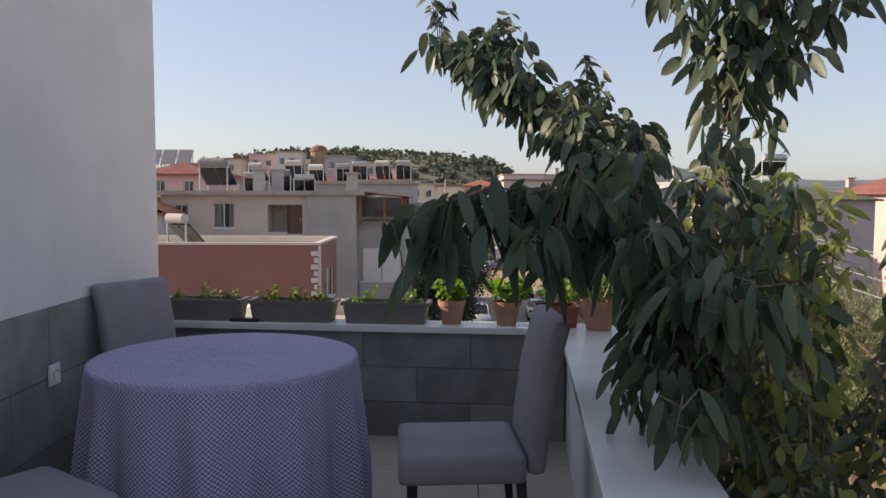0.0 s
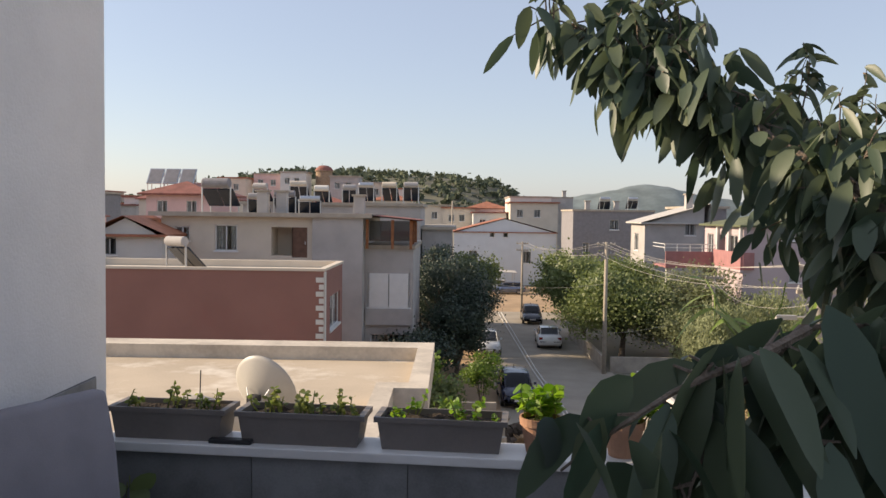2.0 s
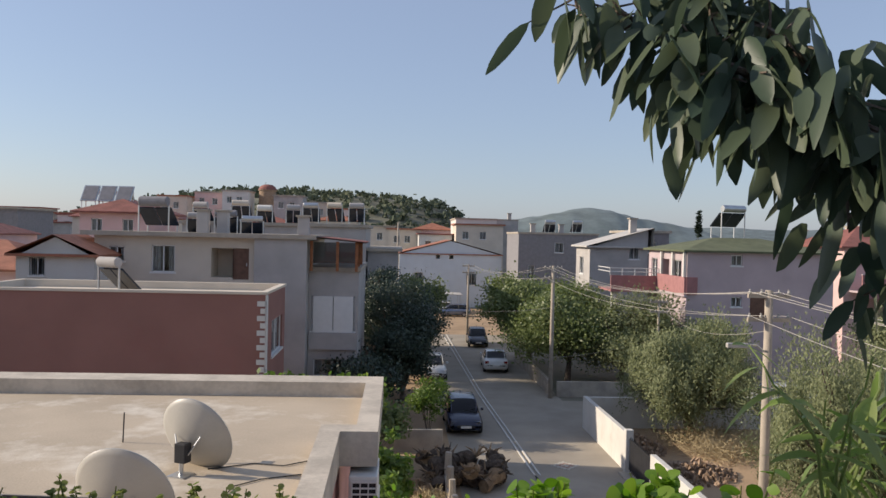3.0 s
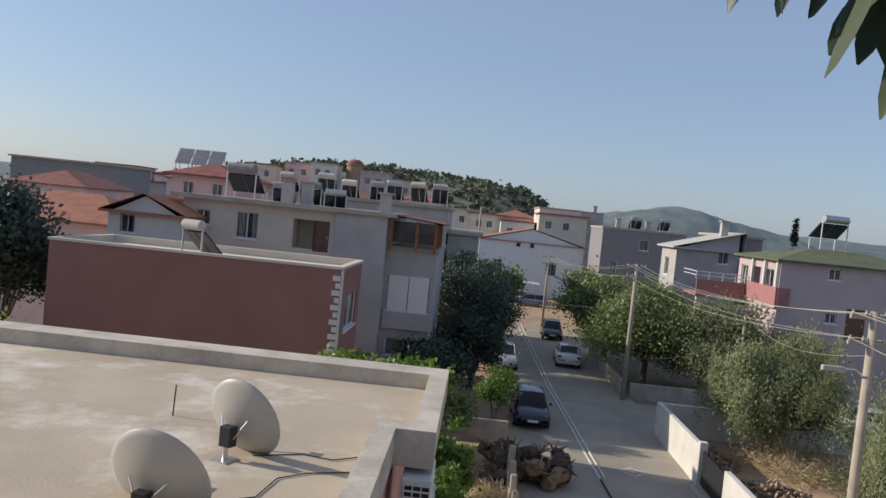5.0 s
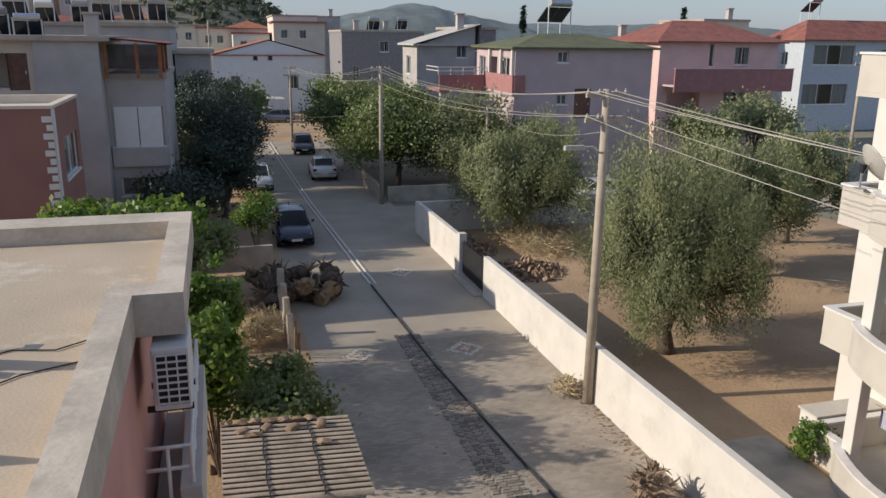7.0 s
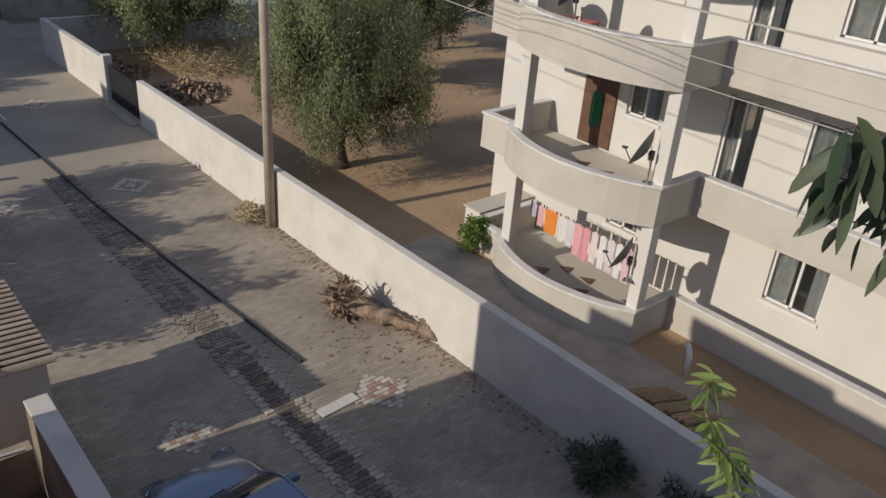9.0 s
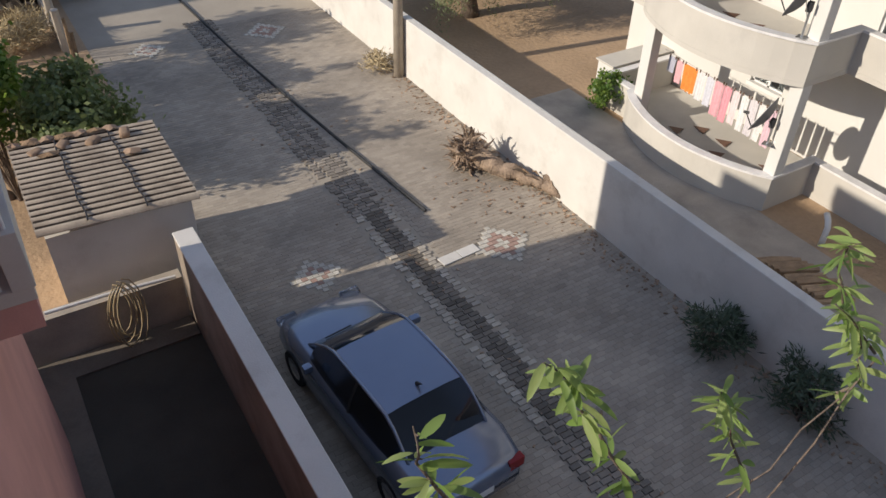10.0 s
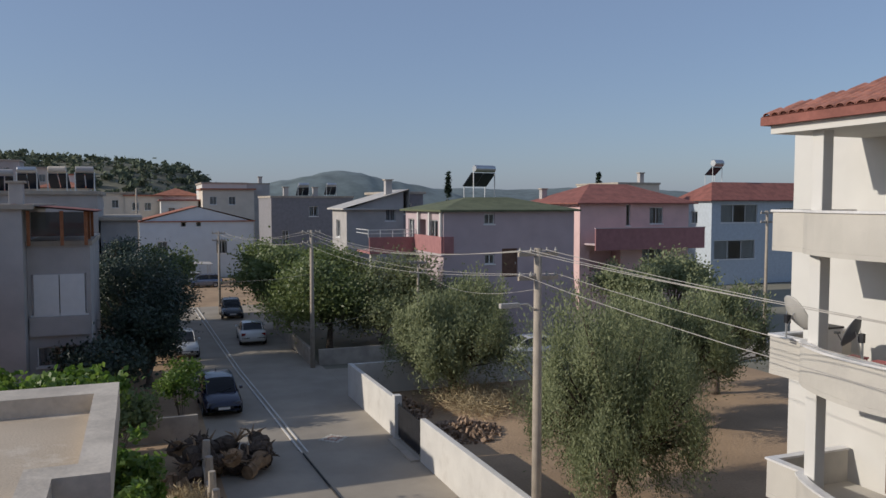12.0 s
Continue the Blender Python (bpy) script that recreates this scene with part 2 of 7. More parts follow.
CORRUGATED = material("weathered_roof_sheet", (0.52, 0.43, 0.33), 0.85, vary=0.16, scale=2.2, fine=30, bump=0.4, stain=0.5, stain_color=(0.24, 0.18, 0.13), stain_scale=2.2)
SOLAR = material("solar_panel", (0.02, 0.028, 0.045), 0.2, vary=0.1, bump=0.0)
GLASS = glass("window_glass")
CAR_GLASS = glass("tinted_car_glass", (0.10, 0.11, 0.12))
TYRE = material("tyre_rubber", (0.02, 0.02, 0.02), 0.85, bump=0.1)
# distance haze is painted into this hill's blue-grey base colour
HILL_FAR = material("far_hill_haze_tinted", (0.17, 0.21, 0.215), 1.0, vary=0.16, scale=0.05, fine=0.25, bump=0.0, stain=0.5, stain_color=(0.11, 0.15, 0.14), stain_scale=0.06)
HILL_NEAR = material("scrub_hill", (0.19, 0.185, 0.13), 1.0, vary=0.2, scale=0.06, fine=0.5, bump=0.0, stain=0.4, stain_color=(0.22, 0.16, 0.1), stain_scale=0.05)
FIELD = material("dry_fields", (0.26, 0.24, 0.18), 0.95, vary=0.2, scale=0.02, fine=0.4, bump=0.2, stain=0.5, stain_color=(0.08, 0.095, 0.05), stain_scale=0.03)
OLIVE = leafy("olive_leaves", (0.155, 0.18, 0.09), (0.30, 0.32, 0.18), 0.3, 0.6, 0.15)
BROAD = leafy("green_leaves", (0.11, 0.145, 0.055), (0.21, 0.25, 0.10), 0.35)
DARK_OLIVE = leafy("dark_oleander_leaves", (0.05, 0.075, 0.045), (0.09, 0.12, 0.07), 0.2)
DARK_LEAF = leafy("dark_needles", (0.035, 0.055, 0.04), (0.06, 0.085, 0.055), 0.15)
VINE = leafy("vine_leaves", (0.08, 0.15, 0.03), (0.18, 0.25, 0.06), 0.4)
AVOCADO = leafy("glossy_dark_leaves", (0.048, 0.078, 0.05), (0.112, 0.138, 0.08), 0.22, 0.42, 0.35)
SHRUB = leafy("shrub_leaves", (0.11, 0.15, 0.045), (0.27, 0.29, 0.10), 0.48)
YOUNG = leafy("young_leaves", (0.16, 0.25, 0.06), (0.30, 0.36, 0.14), 0.45)
GERANIUM = leafy("geranium_leaves", (0.12, 0.24, 0.03), (0.24, 0.36, 0.06), 0.45)
HILL_BUSH = leafy("hill_bushes", (0.08, 0.10, 0.07), (0.14, 0.155, 0.10), 0.1, 0.8, 0.1)


def paint(name, color, rough=0.25):
    m = material(name, color, rough, vary=0.02, bump=0.0)
    m.node_tree.nodes["Principled BSDF"].inputs["Coat Weight"].default_value = 0.6
    m.node_tree.nodes["Principled BSDF"].inputs["Coat Roughness"].default_value = 0.08
    return m


def gingham(name):
    """White and violet-grey cloth woven in small checks."""
    m = material(name, (0.30, 0.28, 0.40), 0.9, vary=0.05, fine=300, bump=0.1, bump_size=0.002)
    nt = m.node_tree
    nodes, links = nt.nodes, nt.links
    uv = nodes.new("ShaderNodeUVMap")
    chk = nodes.new("ShaderNodeTexChecker")
    chk.inputs["Scale"].default_value = 1.0
    chk.inputs[1].default_value, chk.inputs[2].default_value = (0.17, 0.155, 0.29, 1), (0.50, 0.47, 0.58, 1)
    links.new(uv.outputs[0], chk.inputs[0])
    links.new(chk.outputs[0], nodes["Principled BSDF"].inputs["Base Color"])
    return m


CLOTH = gingham("checked_tablecloth")


# ---- builders ----
def box_faces(o):
    return [(o, o + 3, o + 2, o + 1), (o + 4, o + 5, o + 6, o + 7), (o, o + 1, o + 5, o + 4), (o + 1, o + 2, o + 6, o + 5),
            (o + 2, o + 3, o + 7, o + 6), (o + 3, o, o + 4, o + 7)]


class Shape:
    """Collects the corners and faces of one mesh."""

    def __init__(self):
        self.v, self.f = [], []

    def box(self, x0, x1, y0, y1, z0, z1, m=None):
        o = len(self.v)
        pts = [(x0, y0, z0), (x1, y0, z0), (x1, y1, z0), (x0, y1, z0), (x0, y0, z1), (x1, y0, z1), (x1, y1, z1), (x0, y1, z1)]
        self.v += [tuple(m @ Vector(p)) for p in pts] if m else pts
        self.f += box_faces(o)
        return self

    def poly(self, pts):
        o = len(self.v)
        self.v += [tuple(p) for p in pts]
        self.f.append(tuple(range(o, o + len(pts))))
        return self

    def prism(self, pts, z0, z1):
        """An upright prism over a plan outline, anticlockwise."""
        o, n = len(self.v), len(pts)
        self.v += [(x, y, z0) for x, y in pts] + [(x, y, z1) for x, y in pts]
        self.f += [tuple(range(o + n - 1, o - 1, -1)), tuple(range(o + n, o + 2 * n))]
        self.f += [(o + i, o + (i + 1) % n, o + n + (i + 1) % n, o + n + i) for i in range(n)]
        return self

    def tube(self, pts, radii, n=8, caps=True):
        pts = [Vector(p) for p in pts]
        if not hasattr(radii, "__len__"):
            radii = [radii] * len(pts)
        o = len(self.v)
        side = None
        for i, p in enumerate(pts):
            d = (pts[min(i + 1, len(pts) - 1)] - pts[max(i - 1, 0)]).normalized()
            if side is None:
                side = d.orthogonal().normalized()
            side = (side - d * side.dot(d)).normalized()
            up = d.cross(side)
            for k in range(n):
                a = 2 * math.pi * k / n
                self.v.append(tuple(p + (side * math.cos(a) + up * math.sin(a)) * radii[i]))
        for i in range(len(pts) - 1):
            for k in range(n):
                a, b = o + i * n + k, o + i * n + (k + 1) % n
                self.f.append((a, b, b + n, a + n))
        if caps:
            self.f.append(tuple(range(o + n - 1, o - 1, -1)))
            e = o + (len(pts) - 1) * n
            self.f.append(tuple(range(e, e + n)))
        return self

    def lathe(self, profile, n=20, m=None):
        """Turned about z: a profile of (radius, height)."""
        o = len(self.v)
        for r, z in profile:
            for k in range(n):
                a = 2 * math.pi * k / n
                p = Vector((r * math.cos(a), r * math.sin(a), z))
                self.v.append(tuple(m @ p if m else p))
        for i in range(len(profile) - 1):
            for k in range(n):
                a, b = o + i * n + k, o + i * n + (k + 1) % n
                self.f.append((a, b, b + n, a + n))
        return self

    def mesh(self, name, bevel=0.0, smooth=False):
        me = bpy.data.meshes.new(name)
        me.from_pydata(self.v, [], self.f)
        me.update()
        if bevel:
            bm = bmesh.new()
            bm.from_mesh(me)
            bmesh.ops.recalc_face_normals(bm, faces=bm.faces)
            bmesh.ops.bevel(bm, geom=[e for e in bm.edges if e.is_manifold and e.calc_face_angle(0) > 0.5], offset=bevel, segments=2, affect="EDGES", profile=0.6)
            bm.to_mesh(me)
            bm.free()
        if smooth:
            me.shade_smooth()
        return me


def part(name, shape, mat, parent=None, label="", bevel=0.0, smooth=False, kind=""):
    me = shape if isinstance(shape, bpy.types.Mesh) else shape.mesh(name, bevel, smooth)
    if not me.materials:
        me.materials.append(mat)
    ob = new(name, me)
    ob.parent = parent
    if label or kind:
        tagged(ob, label, kind=kind)
    return ob


def thing(name, label, category, x=0, y=0, z=0, rz=0, group="", kind=""):
    ob = new(name)
    ob.empty_display_size = 0.1
    ob.matrix_basis = pose(x, y, z, 0, 0, rz)
    return tagged(ob, label, category, group, kind)


def structure(name, shape, mat, label, category="wall", bevel=0.0, smooth=False):
    return tagged(part(name, shape, mat, None, "", bevel, smooth), label, category, kind="structure")


def box(*a):
    return Shape().box(*a)


# ---- ground and street ----
ROAD_L, WALL_X = 3.0, 9.98
structure("ground", box(-4500, 4500, -4500, 4500, G - 0.5, G - 0.05), FIELD, "dry fields and scrub stretching to the horizon", "ground")
structure("garden_earth", box(WALL_X + 0.22, 33, 2, 40.6, G - 0.3, G + 0.004), EARTH, "bare brown earth of the walled olive garden", "ground")
structure("verge_earth", box(-16, ROAD_L, 14.2, 77, G - 0.3, G), EARTH, "dry earth verge beside the street", "ground")
structure("yard_floor", box(-0.3, 2.22, 4.4, 14.0, G - 0.3, G + 0.01), YARD, "dark concrete floor of the yard", "floor")
structure("road", box(ROAD_L - 0.05, 10.3, -14, 77, G - 0.3, G - 0.01), PAVING, "grey concrete block paved street with dusty patches", "road")
structure("side_street", box(10.3, 60, 40.7, 46.6, G - 0.3, G - 0.006), PAVING, "paved side street running off past the garden", "road")
structure("road_end", box(-6, 16, 77, 104, G - 0.3, G - 0.004), EARTH, "sandy brown clearing at the street end", "ground")


def hill(name, mat, x0, x1, y0, depth, ridge, label):
    """A ridge whose height over x is given by a function."""
    s = Shape()
    nx, ny = 60, 8
    for j in range(ny + 1):
        for i in range(nx + 1):
            x = x0 + (x1 - x0) * i / nx
            t = j / ny
            h = ridge((x - x0) / (x1 - x0))
            w = noise.noise(Vector((x * 0.03, j * 0.8, 1))) * 0.06
            s.v.append((x + depth * 0.15 * (t - 0.5), y0 + depth * t, G - 0.1 + (h - G) * max(0, math.sin(math.pi * min(1, t * 0.62)) + w)))
    for j in range(ny):
        for i in range(nx):
            a = j * (nx + 1) + i
            s.f.append((a, a + 1, a + nx + 2, a + nx + 1))
    return structure(name, s, mat, label, "hill", smooth=True)


def bumps(points):
    def at(u):
        for (a, ha), (b, hb) in zip(points, points[1:]):
            if a <= u <= b:
                w = (u - a) / (b - a)
                w = w * w * (3 - 2 * w)
                return ha * (1 - w) + hb * w
        return points[-1][1]
    return at


NEAR_RIDGE = bumps([(0, -6), (0.2, 5), (0.31, 14.5), (0.43, 17.4), (0.52, 17.3), (0.66, 17.0), (0.77, 15.4), (0.81, 13.8), (0.85, 10.0), (0.89, 5.0), (0.96, -7), (1.0, -8)])
hill("hill_near", HILL_NEAR, -150, 48, 190, 180, NEAR_RIDGE, "scrub and olive covered hill behind the village")
# the haze on these three ridges is only their material's colour
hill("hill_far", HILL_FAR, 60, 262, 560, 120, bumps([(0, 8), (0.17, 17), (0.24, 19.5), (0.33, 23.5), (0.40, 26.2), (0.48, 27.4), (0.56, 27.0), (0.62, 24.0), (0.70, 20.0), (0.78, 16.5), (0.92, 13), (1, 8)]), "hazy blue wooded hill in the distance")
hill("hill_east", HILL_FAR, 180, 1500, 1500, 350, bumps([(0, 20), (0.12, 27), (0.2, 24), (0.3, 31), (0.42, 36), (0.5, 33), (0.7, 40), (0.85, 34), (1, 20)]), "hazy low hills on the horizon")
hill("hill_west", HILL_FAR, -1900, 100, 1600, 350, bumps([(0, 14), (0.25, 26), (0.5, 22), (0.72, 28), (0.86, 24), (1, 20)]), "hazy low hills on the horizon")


# ---- houses ----
def facade(parent, mat, origin, u, width, height, openings=(), depth=0.16, name="wall"):
    """A wall with real openings. origin: lower corner; u: the unit way along it; it faces u turned clockwise.
    openings: (u0, u1, v0, v1, kind)."""
    o, u = Vector(origin), Vector(u)
    n = Vector((u.y, -u.x, 0))
    s = Shape()
    us = sorted({0, width, *(c for q in openings for c in q[:2])})
    vs = sorted({0, height, *(c for q in openings for c in q[2:4])})

    def at(a, b, d=0.0):
        return tuple(o + u * a + Vector((0, 0, b)) - n * d)
    for a0, a1 in zip(us, us[1:]):
        for b0, b1 in zip(vs, vs[1:]):
            am, bm_ = (a0 + a1) / 2, (b0 + b1) / 2
            if not any(q[0] < am < q[1] and q[2] < bm_ < q[3] for q in openings):
                s.poly([at(a0, b0), at(a1, b0), at(a1, b1), at(a0, b1)])
    for a0, a1, b0, b1, kind in openings:
        d = 1.5 if kind == "loggia" else depth
        s.poly([at(a0, b0), at(a0, b0, d), at(a1, b0, d), at(a1, b0)])
        s.poly([at(a0, b1), at(a1, b1), at(a1, b1, d), at(a0, b1, d)])
        s.poly([at(a0, b0), at(a0, b1), at(a0, b1, d), at(a0, b0, d)])
        s.poly([at(a1, b0), at(a1, b0, d), at(a1, b1, d), at(a1, b1)])
        if kind in ("loggia", "solid"):
            s.poly([at(a0, b0, d), at(a0, b1, d), at(a1, b1, d), at(a1, b0, d)])
    part(name, s, mat, parent)
    m = Matrix((( u.x, -n.x, 0, o.x), (u.y, -n.y, 0, o.y), (0, 0, 1, o.z), (0, 0, 0, 1)))
    for a0, a1, b0, b1, kind in openings:
        if kind in ("win", "win3", "door", "grille"):
            opening_fill(parent, m, a0, a1, b0, b1, kind, depth)


def opening_fill(parent, m, a0, a1, b0, b1, kind, depth):
    """Frame, pane, curtain and sill in one opening."""
    if kind == "door":
        d = part("door", Shape().box(a0, a1, depth - 0.06, depth - 0.01, b0, b1, m), WOOD_BROWN, parent, "dark brown door")
        part("handle", Shape().box(a1 - 0.14, a1 - 0.10, depth - 0.10, depth - 0.06, (b0 + b1) / 2 - 0.1, (b0 + b1) / 2 + 0.05, m), STEEL, d)
        return
    w = part("window", Shape().box(a0 - 0.06, a1 + 0.06, -0.05, depth * 0.6, b0 - 0.07, b0 + 0.02, m), WINDOW_FRAME, parent, "white framed window")
    f, t = Shape(), 0.06
    d0, d1 = depth - 0.08, depth - 0.02
    f.box(a0, a0 + t, d0, d1, b0, b1, m).box(a1 - t, a1, d0, d1, b0, b1, m).box(a0, a1, d0, d1, b0, b0 + t, m).box(a0, a1, d0, d1, b1 - t, b1, m)
    k = 3 if kind == "win3" else 2 if a1 - a0 > 0.7 else 1
    for i in range(1, k):
        x = a0 + (a1 - a0) * i / k
        f.box(x - 0.03, x + 0.03, d0, d1, b0, b1, m)
    part("frame", f, WINDOW_FRAME, w)
    part("pane", Shape().box(a0 + 0.02, a1 - 0.02, d1 - 0.03, d1 - 0.015, b0 + 0.02, b1 - 0.02, m), GLASS, w)
    for x0, x1 in ((a0, a0 + (a1 - a0) * 0.38), (a1 - (a1 - a0) * 0.3, a1)):
        c = Shape()
        for i in range(6):
            xa, xb = x0 + (x1 - x0) * i / 6, x0 + (x1 - x0) * (i + 1) / 6
            ya, yb = d1 + 0.05 + 0.03 * (i % 2), d1 + 0.05 + 0.03 * ((i + 1) % 2)
            c.poly([tuple(m @ Vector(p)) for p in ((xa, ya, b0), (xb, yb, b0), (xb, yb, b1), (xa, ya, b1))])
        part("curtain", c, CURTAIN, w, "pale curtain")
    if kind == "grille":
        g = Shape()
        for i in range(7):
            x = a0 + (a1 - a0) * (i + 0.5) / 7
            g.tube([m @ Vector((x, -0.03, b0)), m @ Vector((x, -0.03, b1))], 0.012, 5)
        part("grille", g, DARK_IRON, w)


def house(label, x0, x1, y0, y1, z0, z1, wall, front=(), left=(), right=(), roof="flat", roof_mat=None, over=0.3, rise=1.6, name="house"):
    """front looks along -y, left along -x, right along +x."""
    h = thing(name, label, "house", (x0 + x1) / 2, (y0 + y1) / 2, z0)
    w, d, t = (x1 - x0) / 2, (y1 - y0) / 2, z1 - z0
    facade(h, wall, (-w, -d, 0), (1, 0, 0), 2 * w, t, front)
    facade(h, wall, (w, -d, 0), (0, 1, 0), 2 * d, t, right)
    facade(h, wall, (w, d, 0), (-1, 0, 0), 2 * w, t)
    facade(h, wall, (-w, d, 0), (0, -1, 0), 2 * d, t, left)
    rm = roof_mat or CONCRETE
    s = Shape()
    a, b = w + over, d + over
    if roof == "flat":
        s.box(-a, a, -b, b, t, t + 0.22)
    elif roof == "parapet":
        s.box(-w + 0.2, w - 0.2, -d + 0.2, d - 0.2, t - 0.35, t - 0.2)
        for c in ((-w - 0.05, w + 0.05, -d - 0.05, -d + 0.2), (-w - 0.05, w + 0.05, d - 0.2, d + 0.05), (-w - 0.05, -w + 0.2, -d + 0.2, d - 0.2), (w - 0.2, w + 0.05, -d + 0.2, d - 0.2)):
            part("coping", box(*c, t, t + 0.1), rm, h)
        for c in ((-w + 0.17, -w + 0.2, -d + 0.2, d - 0.2), (w - 0.2, w - 0.17, -d + 0.2, d - 0.2), (-w + 0.2, w - 0.2, d - 0.2, d - 0.17)):
            part("inner_parapet", box(*c, t - 0.35, t), rm, h)
    else:
        s.box(-a, a, -b, b, t, t + 0.12)
        e = t + 0.12
        c = [(-a, -b, e), (a, -b, e), (a, b, e), (-a, b, e)]
        if roof == "hip":
            k = min(a, b) * 0.85
            r0, r1 = ((-a + k, 0, e + rise), (a - k, 0, e + rise)) if a > b else ((0, -b + k, e + rise), (0, b - k, e + rise))
            if a > b:
                for q in ((c[0], c[1], r1, r0), (c[1], c[2], r1), (c[2], c[3], r0, r1), (c[3], c[0], r0)):
                    s.poly(q)
            else:
                for q in ((c[0], c[1], r0), (c[1], c[2], r1, r0), (c[2], c[3], r1), (c[3], c[0], r0, r1)):
                    s.poly(q)
        elif roof == "gable":  # the ridge runs along y
            r0, r1 = (0, -b, e + rise), (0, b, e + rise)
            for q in ((c[0], r0, r1, c[3]), (c[1], c[2], r1, r0), (c[2], c[3], r1)):
                s.poly(q)
            part("gable", Shape().poly([(-w, -d, t), (w, -d, t), (0, -d - 0.001, t + rise)]), wall, h)
        elif roof == "shed":  # rises to +x
            r0, r1 = (a, -b, e + rise), (a, b, e + rise)
            for q in ((c[0], r0, r1, c[3]), (c[1], c[2], r1, r0), (c[2], c[3], r1)):
                s.poly(q)
            part("gable", Shape().poly([(-w, -d - 0.002, t), (w, -d - 0.002, t), (w, -d - 0.002, t + rise)]), wall, h)
    part("roof", s, rm, h, bevel=0.0)
    return h


def chimney(x, y, z, h=1.1, mat=None):
    c = thing("chimney", "small rendered chimney with a cap", "chimney", x, y, z)
    part("shaft", box(-0.28, 0.28, -0.28, 0.28, -0.1, h), mat or GREY_RENDER, c, bevel=0.02)
    part("cap", box(-0.38, 0.38, -0.38, 0.38, h, h + 0.1), CONCRETE, c, bevel=0.015)


def solar_heater(x, y, z, rz=0, tall=0.5, w=1.5, r=0.25, mat=None):
    """A roof water heater: panels on a stand under a drum."""
    s = thing("solar_water_heater", "roof solar water heater with panels and drum on a steel stand", "solar heater", x, y, z, rz, "solar heaters on the roofs")
    for i in (-1, 1):
        part("panel", Shape().box(i * w / 4 - w / 4 + 0.03, i * w / 4 + w / 4 - 0.03, -0.62, 0.72, 0, 0.08, pose(0, 0, tall, 42, 0, 0)), SOLAR, s)
        part("leg", Shape().tube([(i * w / 2.3, 0.6, 0), (i * w / 2.3, 0.6, tall + 0.62)], 0.04, 6), STEEL, s)
        part("leg", Shape().tube([(i * w / 2.3, -0.48, 0), (i * w / 2.3, -0.48, tall - 0.44)], 0.04, 6), STEEL, s)
    t = part("drum", Shape().lathe([(0, -0.41 * w), (r * 0.88, -0.41 * w), (r, -0.38 * w), (r, 0.38 * w), (r * 0.88, 0.41 * w), (0, 0.41 * w)], 16, pose(0, 0.6, tall + 0.57 + r, 0, 90, 0)), mat or STEEL, s, smooth=False)
    return s


F = "win"
# brick-red house with a white quoin at its corner
red = house("brick-red painted house with flat parapet roof", -15.4, -4.36, 30.4, 35.4, G, -0.82, RED_WALL, right=[(1.5, 4.3, 4.65, 6.05, F)], roof="parapet", roof_mat=CREAM, name="red_house")
quoin_long, quoin_short = box(5.22, 5.56, -2.54, -2.50, 0, 0.19).mesh("quoin"), box(5.34, 5.56, -2.54, -2.50, 0, 0.19).mesh("quoin")
for i in range(26):
    part("quoin", quoin_long if i % 2 else quoin_short, HOUSE_WHITE, red).location = (0, 0, 0.27 * i)
part("quoin", box(5.52, 5.57, -2.54, -2.2, 0, 7.15), HOUSE_WHITE, red, "white corner band")
# long grey house
house("grey rendered two-storey house with flat concrete roof", -14.4, -4.06, 40.6, 50, G, 1.17, CREAM,
             front=[(0.7, 1.45, 7.9, 8.65, F), (2.75, 3.9, 7.4, 8.75, F), (5.65, 6.7, 7.2, 8.65, "loggia"), (6.7, 7.5, 7.1, 8.65, "door")], over=0.5, name="grey_house")
house("grey rendered wing of the house with a blank wall", -6.6, -4.03, 40.3, 46, G, 1.15, GREY_RENDER, over=0.0, name="house_wing")
encl = house("grey rendered house bay with a glazed white balcony", -4.02, -1.5, 41.4, 50, G, -0.45, GREY_RENDER, front=[(0.15, 2.35, 4.5, 6.3, "win3"), (0.3, 2.2, 2.2, 3.1, F)], over=0.1, name="house_bay")
# covered roof balcony of the bay
bal = thing("covered_balcony", "roof balcony with brown posts under a dark red sheet roof", "balcony", -2.75, 43, -0.35)
part("roof_sheet", Shape().poly([(-1.7, -2.6, 1.75), (1.6, -2.6, 1.45), (1.6, 4, 1.45), (-1.7, 4, 1.75)]).poly([(-1.7, -2.6, 1.69), (-1.7, 4, 1.69), (1.6, 4, 1.39), (1.6, -2.6, 1.39)]), RED_ROOF, bal, "dark red roof sheet")
for x, y in ((-1.1, -2.2), (0.2, -2.2), (1.15, -2.2), (1.15, 0), (1.15, 3)):
    part("post", box(x - 0.07, x + 0.07, y - 0.07, y + 0.07, -0.05, 1.45), PERGOLA, bal, bevel=0.01)
part("glazing", box(-1.0, 1.1, -2.22, -2.19, 0.35, 1.4), CAR_GLASS, bal, "dark glazed screen")
house("small white house with a red tile roof behind the red house", -17.0, -13.5, 38.2, 41.5, G, 0.15, HOUSE_WHITE, front=[(0.6, 1.3, 7.25, 8.1, "grille")], roof="gable", roof_mat=ORANGE_ROOF, rise=0.9, over=0.35)
house("pink house with a red hip roof", -22.4, -17.6, 59, 67, G, 2.6, PINK_PALE, front=[(0.8, 1.6, 9.2, 10.2, F), (3, 3.8, 9.2, 10.2, F)], roof="hip", roof_mat=RED_ROOF, rise=1.0, over=0.5)
house("low house with an orange tile roof", -28.4, -18.8, 44, 52, G, -0.9, PINK_PALE, front=[(2, 3.2, 4.6, 6.0, F)], roof="hip", roof_mat=ORANGE_ROOF, rise=1.5, over=0.5)
